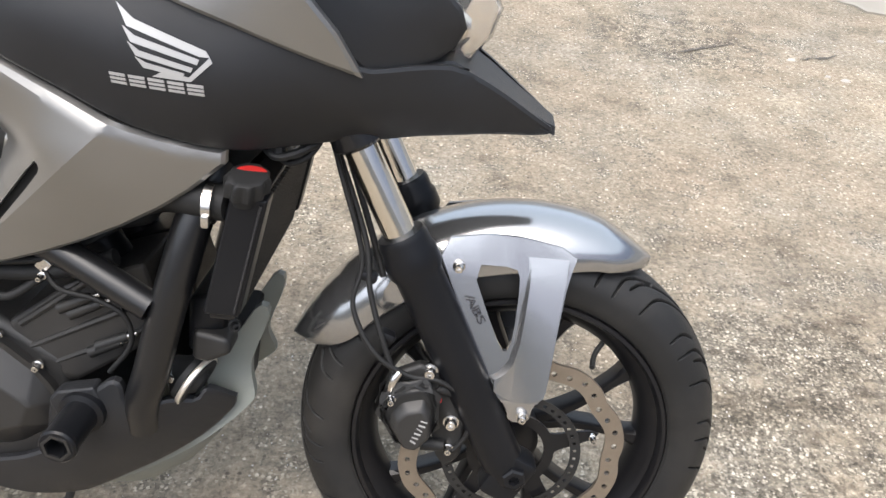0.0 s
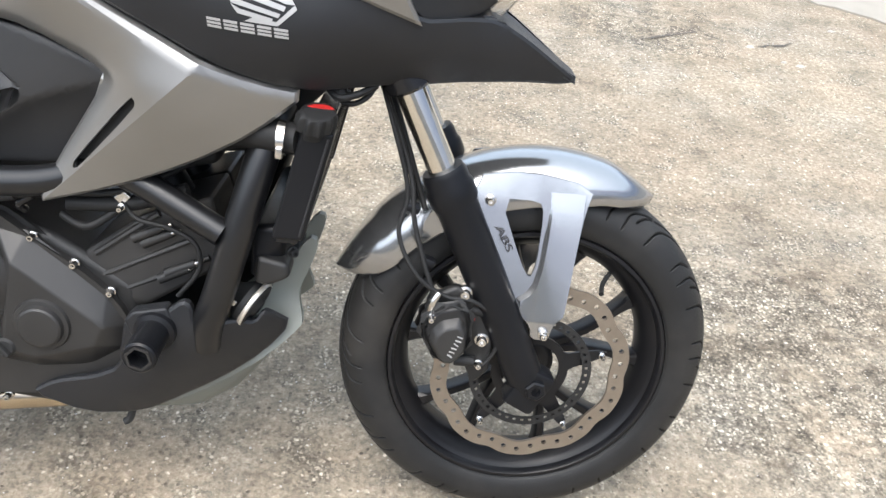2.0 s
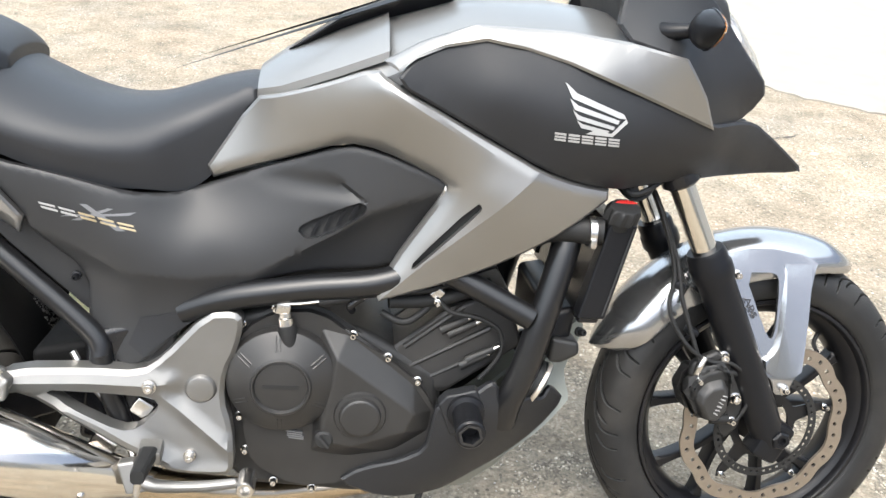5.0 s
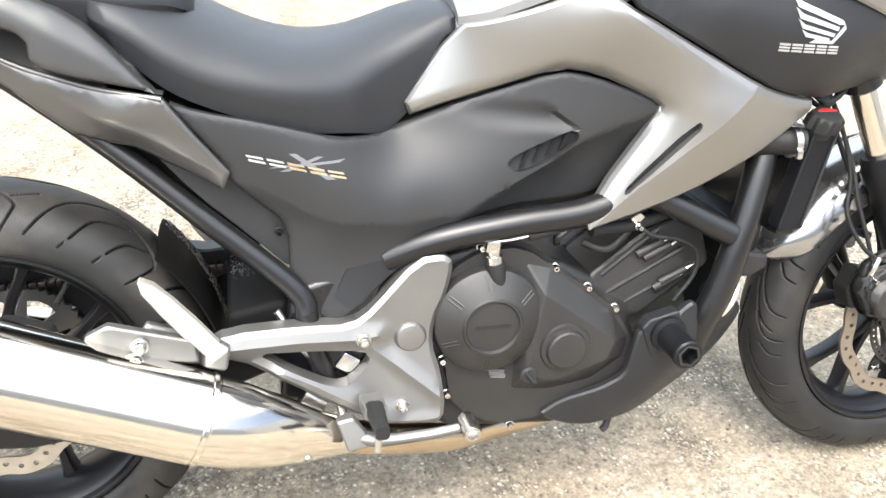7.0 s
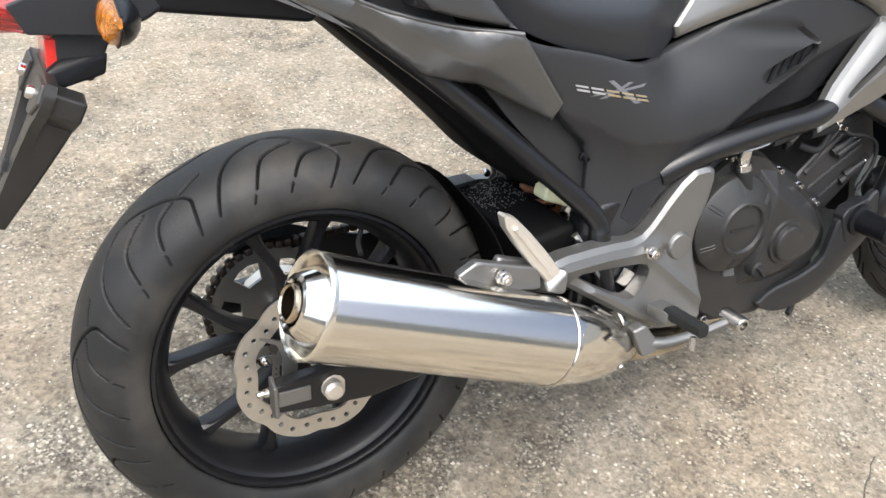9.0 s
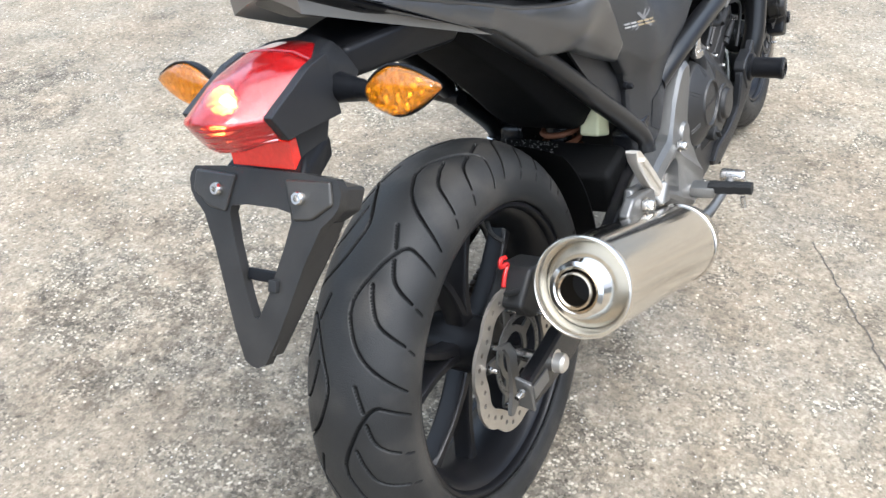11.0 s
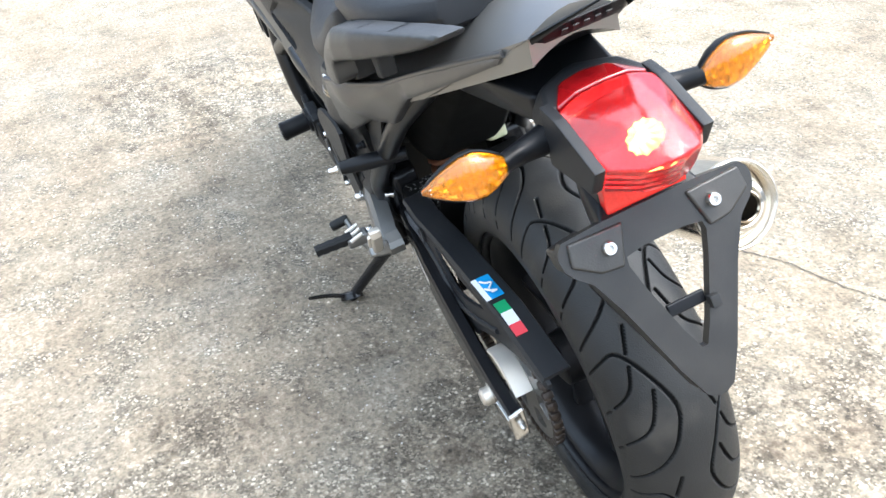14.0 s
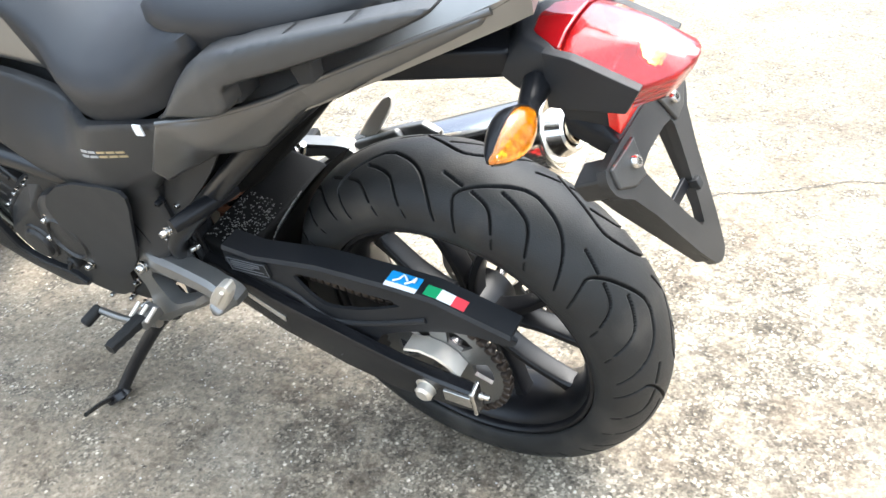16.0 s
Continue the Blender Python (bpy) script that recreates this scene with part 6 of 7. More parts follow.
# clutch lever and cable
bm = bmesh.new()
lathe(bm, (0.724, -0.156, 0.470), (0.717, -0.152, 0.508), [(0, 0.009), (0.1, 0.012), (0.8, 0.0145), (1, 0.0135)], 18)
part("lever_boot", bm, FOOTRUBBER, bike, "black rubber boot under the lever")
bm = bmesh.new()
lathe(bm, (0.717, -0.152, 0.506), (0.714, -0.150, 0.528), [(0, 0.0125), (0.6, 0.0125), (0.65, 0.010), (1, 0.010)], 18)
box(bm, (0.712, -0.152, 0.535), (0.022, 0.014, 0.02), (0, 10, 0), 0.004)
part("clutch_lever", bm, STEEL, bike, "bright steel actuator lever on the cover")
bm = bmesh.new()
tube(bm, [(0.708, -0.156, 0.543), (0.74, -0.156, 0.545), (0.78, -0.156, 0.552)], 0.0022, 8)
part("clutch_cable", bm, STEEL, bike, "bright cable end")
bm = bmesh.new()
tube(bm, [(0.765, -0.156, 0.549), (0.79, -0.156, 0.553), (0.81, -0.156, 0.557)], 0.0075, 10)
part("cable_sleeve", bm, FOOTRUBBER, bike)
bm = bmesh.new()
tube(bm, [(0.81, -0.156, 0.557), (0.87, -0.15, 0.565), (0.95, -0.13, 0.57), (1.04, -0.10, 0.62), (1.12, -0.08, 0.72)], 0.005, 10)
part("cable_outer", bm, FOOTRUBBER, bike)
bm = bmesh.new()
tube(bm, [(0.815, -0.14, 0.53), (0.812, -0.15, 0.542), (0.83, -0.15, 0.556)], 0.006, 8)
part("cable_bracket", bm, FRAMEBLACK, bike)
for pts, r in (([(0.94, -0.13, 0.56), (0.965, -0.142, 0.535), (1.01, -0.142, 0.525), (1.045, -0.142, 0.505), (1.05, -0.14, 0.465), (1.02, -0.14, 0.42)], 0.0035), ([(0.87, -0.135, 0.545), (0.95, -0.125, 0.548), (1.03, -0.12, 0.575)], 0.011), ([(0.86, -0.13, 0.525), (0.90, -0.14, 0.515), (0.95, -0.12, 0.55)], 0.006)):
    bm = bmesh.new()
    tube(bm, pts, r, 10, 7)
    part("engine_cable", bm, FOOTRUBBER, bike, "black cable looped over the engine")
for at in ((0.975, -0.135, 0.595), (0.945, -0.132, 0.56), (1.035, -0.135, 0.64)):
    bm = bmesh.new()
    box(bm, at, (0.016, 0.008, 0.018), (0, 40, 0), 0.002)
    part("hose_clamp", bm, STEEL, bike)
bolt(bike, (0.945, -0.14, 0.548), (0, -1, 0), 0.006)
# radiator with hose and cap
bm = bmesh.new()
hull(bm, [(x + dx, y, z) for (x, z) in ((1.19, 0.692), (1.158, 0.535)) for dx in (0, 0.032) for y in (-0.175, 0.175)], 0.004)
radiator = part("radiator", bm, FRAMEBLACK, bike, "black radiator with side tanks")
for s in (-1, 1):
    bm = bmesh.new()
    hull(bm, [(x + dx, s * y, z) for (x, z) in ((1.194, 0.697), (1.161, 0.545)) for dx in (-0.006, 0.037) for y in (0.150, 0.183)], 0.004)
    part("side_tank", bm, SATIN, radiator)
    bm = bmesh.new()
    tube(bm, [(1.2235, s * 0.1845, 0.69), (1.193, s * 0.1845, 0.552)], 0.0016, 8)
    part("tank_edge", bm, GREYPANEL, radiator)
for k in range(28):
    bm = bmesh.new()
    y = -0.14 + 0.01 * k
    box(bm, (1.208, y, 0.613), (0.004, 0.003, 0.15), (0, 11.5, 0), 0)
    part("fin", bm, ENGINEDARK, radiator)
bm = bmesh.new()
rings = []
for z, r, lobe in ((0.690, 0.018, 0), (0.702, 0.019, 0), (0.703, 0.0245, 0.9), (0.718, 0.0245, 0.9), (0.723, 0.022, 0.3), (0.725, 0.016, 0)):
    rings.append([(1.207 + 0.15 * (z - 0.72) + (r + 0.0025 * lobe * math.cos(10 * a)) * math.cos(a), -0.173 - 0.35 * (z - 0.705) + (r + 0.0025 * lobe * math.cos(10 * a)) * math.sin(a), z - 0.3 * (r * math.sin(a)) * -1) for a in [2 * math.pi * k / 60 for k in range(60)]])
loft(bm, rings)
cap = part("radiator_cap", bm, FOOTRUBBER, radiator, "ribbed black radiator cap with a red label")
bm = bmesh.new()
plate(bm, [(-0.018, 0.006), (-0.012, 0.013), (0, 0.016), (0.012, 0.013), (0.018, 0.006)], lambda u, v, q: (1.2105 + u, -0.180 + v * 0.9, 0.7247 + 0.27 * v + q), 0.001)
part("cap_label", bm, REDPAINT, cap, "red warning label")
bm = bmesh.new()
tube(bm, [(1.04, -0.112, 0.642), (1.09, -0.130, 0.668), (1.13, -0.148, 0.678), (1.185, -0.165, 0.680)], [0.020, 0.022, 0.021], 16)
part("radiator_hose", bm, FOOTRUBBER, bike, "black coolant hose")
bm = bmesh.new()
lathe(bm, (1.158, -0.168, 0.680), (1.168, -0.168, 0.680), [(0, 0.0235), (1, 0.0235)], 24)
box(bm, (1.163, -0.19, 0.668), (0.01, 0.01, 0.016), (0, 0, 0), 0.003)
part("hose_clip", bm, STEEL, bike, "bright steel hose clip")
bm = bmesh.new()
hull(bm, [(1.12, y, 0.535) for y in (-0.13, 0.13)] + [(1.17, y, 0.545) for y in (-0.13, 0.13)] + [(1.165, y, 0.47) for y in (-0.12, 0.12)] + [(1.12, y, 0.455) for y in (-0.14, 0.14)], 0.01)
part("radiator_shroud", bm, SATIN, bike, "black plastic piece below the radiator")
bolt(bike, (1.178, -0.128, 0.502), (0.5, -1, 0.2), 0.009, FOOTRUBBER)
# horn, turned forward and down, with a bright rim
hc, hn = Vector((1.124, -0.117, 0.406)), Vector((0.85, -0.25, -0.42)).normalized()
bm = bmesh.new()
lathe(bm, hc - hn * 0.040, hc + hn * 0.010, [(0, 0.012), (0.2, 0.018), (0.45, 0.030), (0.55, 0.036), (0.70, 0.036), (0.72, 0.033), (0.78, 0.033), (0.80, 0.0355), (0.90, 0.0345), (0.92, 0.028), (0.86, 0.020), (1.0, 0.012)], 36)
horn = part("horn", bm, DARK, bike, "black disc horn with a bright rim")
bm = bmesh.new()
lathe(bm, hc - hn * 0.0035, hc + hn * 0.0035, [(0, 0.033), (0, 0.0375), (0.25, 0.0385), (0.75, 0.0385), (1, 0.0375), (1, 0.033)], 36, False)
part("horn_rim", bm, CREAMSTEEL, horn)
bm = bmesh.new()
box(bm, (1.098, -0.135, 0.418), (0.018, 0.012, 0.010), (0, 20, 0), 0.002)
part("horn_terminal", bm, STEEL, horn)

# belly pan: black sides, grey-green keel
belly = [(0.800, 0.236, 0.150), (0.838, 0.262, 0.150), (0.899, 0.281, 0.158), (0.940, 0.305, 0.163), (0.946, 0.349, 0.168), (0.953, 0.390, 0.170), (1.010, 0.409, 0.172), (1.034, 0.430, 0.172), (1.047, 0.424, 0.172), (1.050, 0.396, 0.171), (1.068, 0.381, 0.168), (1.090, 0.396, 0.158), (1.111, 0.394, 0.145), (1.128, 0.386, 0.135), (1.138, 0.404, 0.130), (1.151, 0.396, 0.122), (1.176, 0.365, 0.092), (1.138, 0.318, 0.102), (1.077, 0.272, 0.116), (1.02, 0.240, 0.126), (0.96, 0.208, 0.132), (0.88, 0.20, 0.138)]
for s in (-1, 1):
    bm = bmesh.new()
    panel(bm, belly, [(1.0, 0.33, 0.175), (0.98, 0.25, 0.150)], s, thick=0.01)
    bp_ = part("belly_pan", bm, BLACK, bike, "matt black plastic belly pan", 28)
    bm = bmesh.new()
    hull(bm, [(x, s * y, z) for x, z in ((0.954, 0.392), (0.966, 0.406), (1.013, 0.418), (1.023, 0.396), (1.014, 0.350), (0.975, 0.338)) for y in (0.15, 0.1755)], 0.004)
    part("slider_collar", bm, BLACK, bp_)
    bm = bmesh.new()
    lathe(bm, (0.998, s * 0.16, 0.381), (0.997, s * 0.248, 0.379), [(0, 0.031), (0.25, 0.029), (0.28, 0.0222), (0.88, 0.0222), (0.90, 0.0235), (0.97, 0.0235), (1, 0.021), (1, 0.0145), (0.75, 0.0135)], 28)
    sl = part("crash_slider", bm, SATIN, bike, "black round crash slider with a hollow end")
    bm = bmesh.new()
    lathe(bm, (0.997, s * 0.2465, 0.379), (0.997, s * 0.2495, 0.379), [(0, 0.0195), (1, 0.0190), (1, 0.0150), (0, 0.0150)], 6, False)
    part("slider_ring", bm, ENGINE, sl)
rings = []
for x, zb, zt, hw in ((0.90, 0.147, 0.21, 0.09), (0.96, 0.149, 0.22, 0.10), (1.03, 0.160, 0.25, 0.107), (1.085, 0.199, 0.295, 0.102), (1.133, 0.260, 0.345, 0.095), (1.152, 0.298, 0.365, 0.09), (1.160, 0.318, 0.372, 0.085)):
    rings.append([(x - 0.03 * abs(q) ** 2.5, hw * q, zb + (zt - zb) * abs(q) ** 2.5 * 0.9) for q in (-1, -0.85, -0.6, -0.3, 0, 0.3, 0.6, 0.85, 1)] + [(x - 0.012 - 0.03 * abs(q) ** 2.5, hw * q, zb + 0.012 + (zt - zb) * abs(q) ** 2.5 * 0.9) for q in (1, 0.85, 0.6, 0.3, 0, -0.3, -0.6, -0.85, -1)])
bm = bmesh.new()
loft(bm, rings)
keel = part("belly_keel", bm, GREYGREEN, bike, "grey-green plastic keel under the engine", 50)
for s in (-1, 1):
    bm = bmesh.new()
    plate(bm, [(1.190, 0.494), (1.205, 0.490), (1.201, 0.463), (1.181, 0.409), (1.181, 0.390), (1.191, 0.357), (1.182, 0.345), (1.160, 0.322), (1.105, 0.274), (1.040, 0.228), (0.985, 0.198), (0.93, 0.182), (0.93, 0.215), (1.02, 0.262), (1.08, 0.305), (1.122, 0.360), (1.126, 0.387), (1.144, 0.417), (1.166, 0.453)], lambda u, v, q: (u, s * (0.055 + 0.036 * max(0, min(1, (0.40 - v) / 0.10)) - q), v), 0.014, rounds=1, step=0.01, bevel=0.003)
    part("keel_cheek", bm, GREYGREEN, keel, "", 40)
# solid block between the cheeks; its black stands for the shade in the recess
bm = bmesh.new()
hull(bm, [(x, y, z) for x, z in ((1.14, 0.30), (1.165, 0.33), (1.168, 0.40), (1.175, 0.46), (1.15, 0.46)) for y in (-0.048, 0.048)], 0.004)
part("keel_shade_block", bm, DARK, keel, "matt black block for the shaded recess between the cheeks")
bm = bmesh.new()
tube(bm, [(0.945, -0.115, 0.215), (0.938, -0.118, 0.185), (0.93, -0.12, 0.178)], 0.006, 8)
part("drain_hose", bm, DARK, bike)

# --- exhaust ---
axis_a, axis_b = Vector((-0.052, -0.247, 0.487)), Vector((0.30, -0.243, 0.346))
bm = bmesh.new()
lathe(bm, axis_a, axis_b, [(0.002, 0.0655), (0.015, 0.0655), (0.97, 0.0625), (0.985, 0.0605), (1.0, 0.060)], 56, False)
can = part("muffler", bm, CHROME, bike, "polished steel oval muffler with a flared end", 25)
bm = bmesh.new()
lathe(bm, axis_a, axis_b, [(0.004, 0.0655), (-0.008, 0.0662), (-0.016, 0.0664), (-0.022, 0.0655), (-0.023, 0.0638), (-0.018, 0.0615), (0.0, 0.0585), (0.03, 0.056)], 56, False)
part("flare_ring", bm, FLARE, can, "bright pale steel end ring", 40)
bm = bmesh.new()
lathe(bm, axis_a, axis_b, [(0.05, 0.056), (0.03, 0.0555), (-0.015, 0.046), (-0.06, 0.036), (-0.065, 0.030), (-0.06, 0.0265), (-0.02, 0.0255)], 44, False)
part("end_cone", bm, CHROME, can, "polished tapered end cone", 25)
bm = bmesh.new()
lathe(bm, axis_a, axis_b, [(-0.075, 0.019), (-0.082, 0.021), (-0.08, 0.0235), (-0.06, 0.024), (0.1, 0.024), (0.1, 0.019)], 32, False)
part("tail_pipe", bm, WARMSTEEL, can, "dark tail pipe opening", 25)
bm = bmesh.new()
lathe(bm, axis_a, axis_b, [(0.05, 0.056), (0.06, 0.0)], 32, False)
part("baffle", bm, DARK, can)
bm = bmesh.new()
lathe(bm, axis_a, axis_b, [(0.972, 0.0630), (0.976, 0.0645), (0.99, 0.0645), (0.994, 0.0625)], 56, False)
part("clamp_band", bm, CHROME, can, "polished clamp band", 25)
rings = []
for c, r in (((0.30, -0.243, 0.346), 0.0605), ((0.335, -0.240, 0.332), 0.0585), ((0.38, -0.228, 0.310), 0.052), ((0.43, -0.205, 0.282), 0.042), ((0.48, -0.175, 0.255), 0.030), ((0.52, -0.155, 0.237), 0.025)):
    u = Vector((0.39, 0, 0.92))
    rings.append([Vector(c) + r * (math.cos(a) * Vector((0, 1, 0)) + math.sin(a) * u) for a in [2 * math.pi * k / 40 for k in range(40)]])
bm = bmesh.new()
loft(bm, rings)
part("link_cone", bm, CHROME, can, "polished cone before the muffler", 60)
bolt(can, (0.432, -0.232, 0.268), (-0.2, -0.9, -0.35), 0.010)
bm = bmesh.new()
tube(bm, [(0.50, -0.165, 0.244), (0.56, -0.145, 0.222), (0.62, -0.120, 0.200), (0.68, -0.09, 0.178), (0.76, -0.05, 0.165), (0.86, -0.03, 0.17)], 0.025, 22, 6)
part("header_pipe", bm, WARMSTEEL, bike, "straw-tinted steel exhaust pipe", 60)
bm = bmesh.new()
hull(bm, [(0.155, -0.225, 0.470), (0.185, -0.225, 0.485), (0.29, -0.215, 0.45), (0.295, -0.215, 0.415), (0.17, -0.225, 0.44), (0.155, -0.208, 0.470), (0.185, -0.208, 0.485), (0.29, -0.2, 0.45), (0.295, -0.2, 0.415), (0.17, -0.208, 0.44)], 0.004)
part("muffler_bracket", bm, ALU, can, "cast muffler hanger")
bolt(can, (0.223, -0.228, 0.455), (0, -1, 0), 0.013)

# --- rider footrest hangers ---
ARM_RIDGE = [(0.335, 0.424), (0.43, 0.420), (0.515, 0.411), (0.545, 0.414)]
LEG_RIDGE = [(0.405, 0.377), (0.45, 0.351), (0.485, 0.327), (0.555, 0.285)]
RIB = [(0.536, 0.392), (0.585, 0.350), (0.640, 0.303)]
to_arm, to_leg, to_rib = gap_to(ARM_RIDGE), gap_to(LEG_RIDGE), gap_to(RIB)
for s in (-1, 1):
    bm = bmesh.new()
    out_ = [(0.600, 0.524), (0.640, 0.528), (0.654, 0.515), (0.646, 0.47), (0.628, 0.43), (0.624, 0.385), (0.638, 0.34), (0.643, 0.280), (0.632, 0.265), (0.560, 0.268), (0.49, 0.305), (0.42, 0.352), (0.34, 0.405), (0.305, 0.40), (0.30, 0.425), (0.33, 0.443), (0.43, 0.440), (0.505, 0.432), (0.535, 0.452)]
    if s > 0:
        # the left one has no lower web
        out_[0:10] = [(0.572, 0.440), (0.612, 0.430), (0.618, 0.408), (0.585, 0.362), (0.566, 0.335), (0.570, 0.295), (0.560, 0.268), (0.535, 0.272)]
    hole1 = [(0.364, 0.4115), (0.45, 0.401), (0.522, 0.390), (0.532, 0.373), (0.502, 0.3425), (0.476, 0.3425), (0.412, 0.379)]
    def f_hanger(u, v):
        return 0.160 + 0.035 * max(0, min(1, (0.56 - u) / 0.24)) + 0.02 * max(0, min(1, (0.40 - v) / 0.12)) + (0.007 * max(0, 1 - to_rib(u, v) / 0.014) if s < 0 else 0) + 0.004 * math.exp(-((v - 0.27) / 0.01) ** 2) + 0.009 * max(0, 1 - to_arm(u, v) / 0.022) + 0.008 * max(0, 1 - to_leg(u, v) / 0.022)
    panel(bm, [(u, v, 0) for u, v in out_], [], s, thick=0.026, edge=0.007, grid=0.008, field=f_hanger, holes=[hole1], creases=[ARM_RIDGE, LEG_RIDGE] + ([RIB] if s < 0 else []))
    hanger = part("footrest_hanger", bm, ALU, bike, "cast aluminium footrest hanger with a triangular opening", 24)
    for (x, z), r in (((0.519, 0.413), 0.012), ((0.577, 0.299), 0.011)):
        bolt(hanger, (x, s * 0.180, z), (0, s, 0), r)
    if s < 0:
        bm = bmesh.new()
        lathe(bm, (0.591, -0.150, 0.403), (0.591, -0.168, 0.403), [(0, 0.024), (0.6, 0.024), (0.9, 0.020), (1, 0.012)], 28)
        part("pivot_boss", bm, ALU, hanger, "round pivot boss")
    # rider peg
    bm = bmesh.new()
    box(bm, (0.527, s * 0.215, 0.325), (0.034, 0.045, 0.022), (0, 0, s * -4), 0.005)
    pegp = part("rider_footrest", bm, ALU, hanger, "folding footrest joint")
    rings = []
    for k in range(9):
        f = k / 8
        y = s * (0.225 + 0.076 * f)
        wv = 0.0125 - 0.003 * f
        zz = 0.330 + 0.004 * f
        rings.append([(0.527 + wv * a, y, zz + 0.010 * b + (0.0016 if k % 2 else 0)) for a, b in ((-1, -0.6), (-0.6, -1), (0.6, -1), (1, -0.6), (1, 0.6), (0.6, 1), (-0.6, 1), (-1, 0.6))])
    bm = bmesh.new()
    loft(bm, rings)
    part("peg_rubber", bm, FOOTRUBBER, pegp, "ribbed black peg rubber", 30)
    if s < 0:
        bm = bmesh.new()
        tube(bm, [(0.524, -0.285, 0.318), (0.522, -0.288, 0.298)], 0.005, 10)
        part("feeler_pin", bm, STEEL, pegp)
    else:
        for x in (0.508, 0.527, 0.546):
            bm = bmesh.new()
            tube(bm, [(x, 0.205, 0.342), (x, 0.232, 0.334)], 0.004, 8)
            part("return_spring_end", bm, CREAMSTEEL, pegp)
    # pillion peg, folded up
    bm = bmesh.new()
    k = 1.0 if s < 0 else 0.62
    hull(bm, [(0.315 + k * (x - 0.315), s * y, 0.422 + k * (z - 0.422)) for x, y, z in ((0.29, 0.185, 0.40), (0.335, 0.185, 0.43), (0.33, 0.225, 0.405), (0.30, 0.225, 0.415), (0.335, 0.222, 0.44), (0.30, 0.19, 0.45))], 0.004)
    joint = part("pillion_footrest", bm, ALU, bike, "folded-up aluminium pillion footrest")
    d = Vector((-0.085, 0, 0.105)).normalized()
    n = Vector((0.777, 0, 0.629))
    rings = []
    for t, wv in ((-0.006, 0.010), (0.02, 0.013), (0.06, 0.014), (0.10, 0.013), (0.135, 0.010), (0.15, 0.002)):
        c = Vector((0.322, s * 0.208, 0.422)) + d * t * (1.0 if s < 0 else 0.55)
        rings.append([c + n * wv * a + Vector((0, s * 0.009 * b, 0)) for a, b in ((-1, -0.7), (-0.8, -1), (0.8, -1), (1, -0.7), (1, 0.7), (0.8, 1), (-0.8, 1), (-1, 0.7))])
    bm = bmesh.new()
    loft(bm, rings)
    peg2 = part("peg_bar", bm, CREAMSTEEL, joint, "", 30)
    for k in range(7 if s < 0 else 3):
        c = Vector((0.322, s * 0.219, 0.422)) + d * (0.03 + 0.0145 * k)
        bm = bmesh.new()
        box(bm, c, (0.018, 0.006, 0.007), (0, 51, 0), 0.002)
        part("peg_tread", bm, CREAMSTEEL, peg2)
# rear part of right hanger up to the muffler bolt
bm = bmesh.new()
hull(bm, [(0.32, -0.19, 0.440), (0.32, -0.19, 0.395), (0.23, -0.205, 0.475), (0.21, -0.205, 0.44), (0.25, -0.205, 0.415), (0.32, -0.175, 0.440), (0.32, -0.175, 0.395), (0.23, -0.19, 0.475), (0.21, -0.19, 0.44), (0.25, -0.19, 0.415)], 0.005)
part("hanger_tail", bm, ALU, bike, "cast hanger arm to the muffler")
# brake pedal on the right, gear lever on the left
bm = bmesh.new()
tube(bm, [(0.49, -0.195, 0.275), (0.53, -0.215, 0.268), (0.60, -0.222, 0.272), (0.655, -0.225, 0.281)], [0.014, 0.009, 0.008], 12)
hull(bm, [(0.475, -0.19, 0.30), (0.50, -0.19, 0.305), (0.53, -0.205, 0.262), (0.49, -0.205, 0.255), (0.475, -0.21, 0.30), (0.50, -0.21, 0.305), (0.53, -0.222, 0.262), (0.49, -0.222, 0.255)], 0.004)
pedal = part("brake_pedal", bm, ALU, bike, "bright aluminium brake pedal", 30)
bm = bmesh.new()
lathe(bm, (0.668, -0.205, 0.284), (0.668, -0.25, 0.282), [(0, 0.012), (0.1, 0.014), (0.9, 0.014), (1, 0.012), (1, 0.008), (0.7, 0.007)], 18)
part("pedal_pad", bm, STEEL, pedal)
bm = bmesh.new()
tube(bm, [(0.55, 0.19, 0.275), (0.62, 0.205, 0.268), (0.685, 0.21, 0.275)], [0.012, 0.007, 0.007], 12)
lever = part("gear_lever", bm, ALU, bike, "bright aluminium gear lever")
bm = bmesh.new()
lathe(bm, (0.690, 0.205, 0.276), (0.694, 0.245, 0.270), [(0, 0.009), (0.1, 0.011), (0.9, 0.011), (1, 0.009)], 16)
part("lever_rubber", bm, FOOTRUBBER, lever)
# linkage clutter behind the hanger
for at, sz in (((0.46, -0.13, 0.395), (0.05, 0.02, 0.02)), ((0.50, -0.14, 0.36), (0.03, 0.02, 0.03)), ((0.43, -0.15, 0.42), (0.02, 0.02, 0.03)), ((0.44, -0.16, 0.30), (0.04, 0.02, 0.05))):
    bm = bmesh.new()
    box(bm, at, sz, (0, 35, 0), 0.005)
    part("linkage_piece", bm, STEEL, bike)
bm = bmesh.new()
tube(bm, [(0.40, -0.14, 0.45), (0.43, -0.15, 0.40), (0.47, -0.15, 0.34), (0.49, -0.17, 0.29)], 0.006, 8)
part("brake_rod", bm, STEEL, bike)

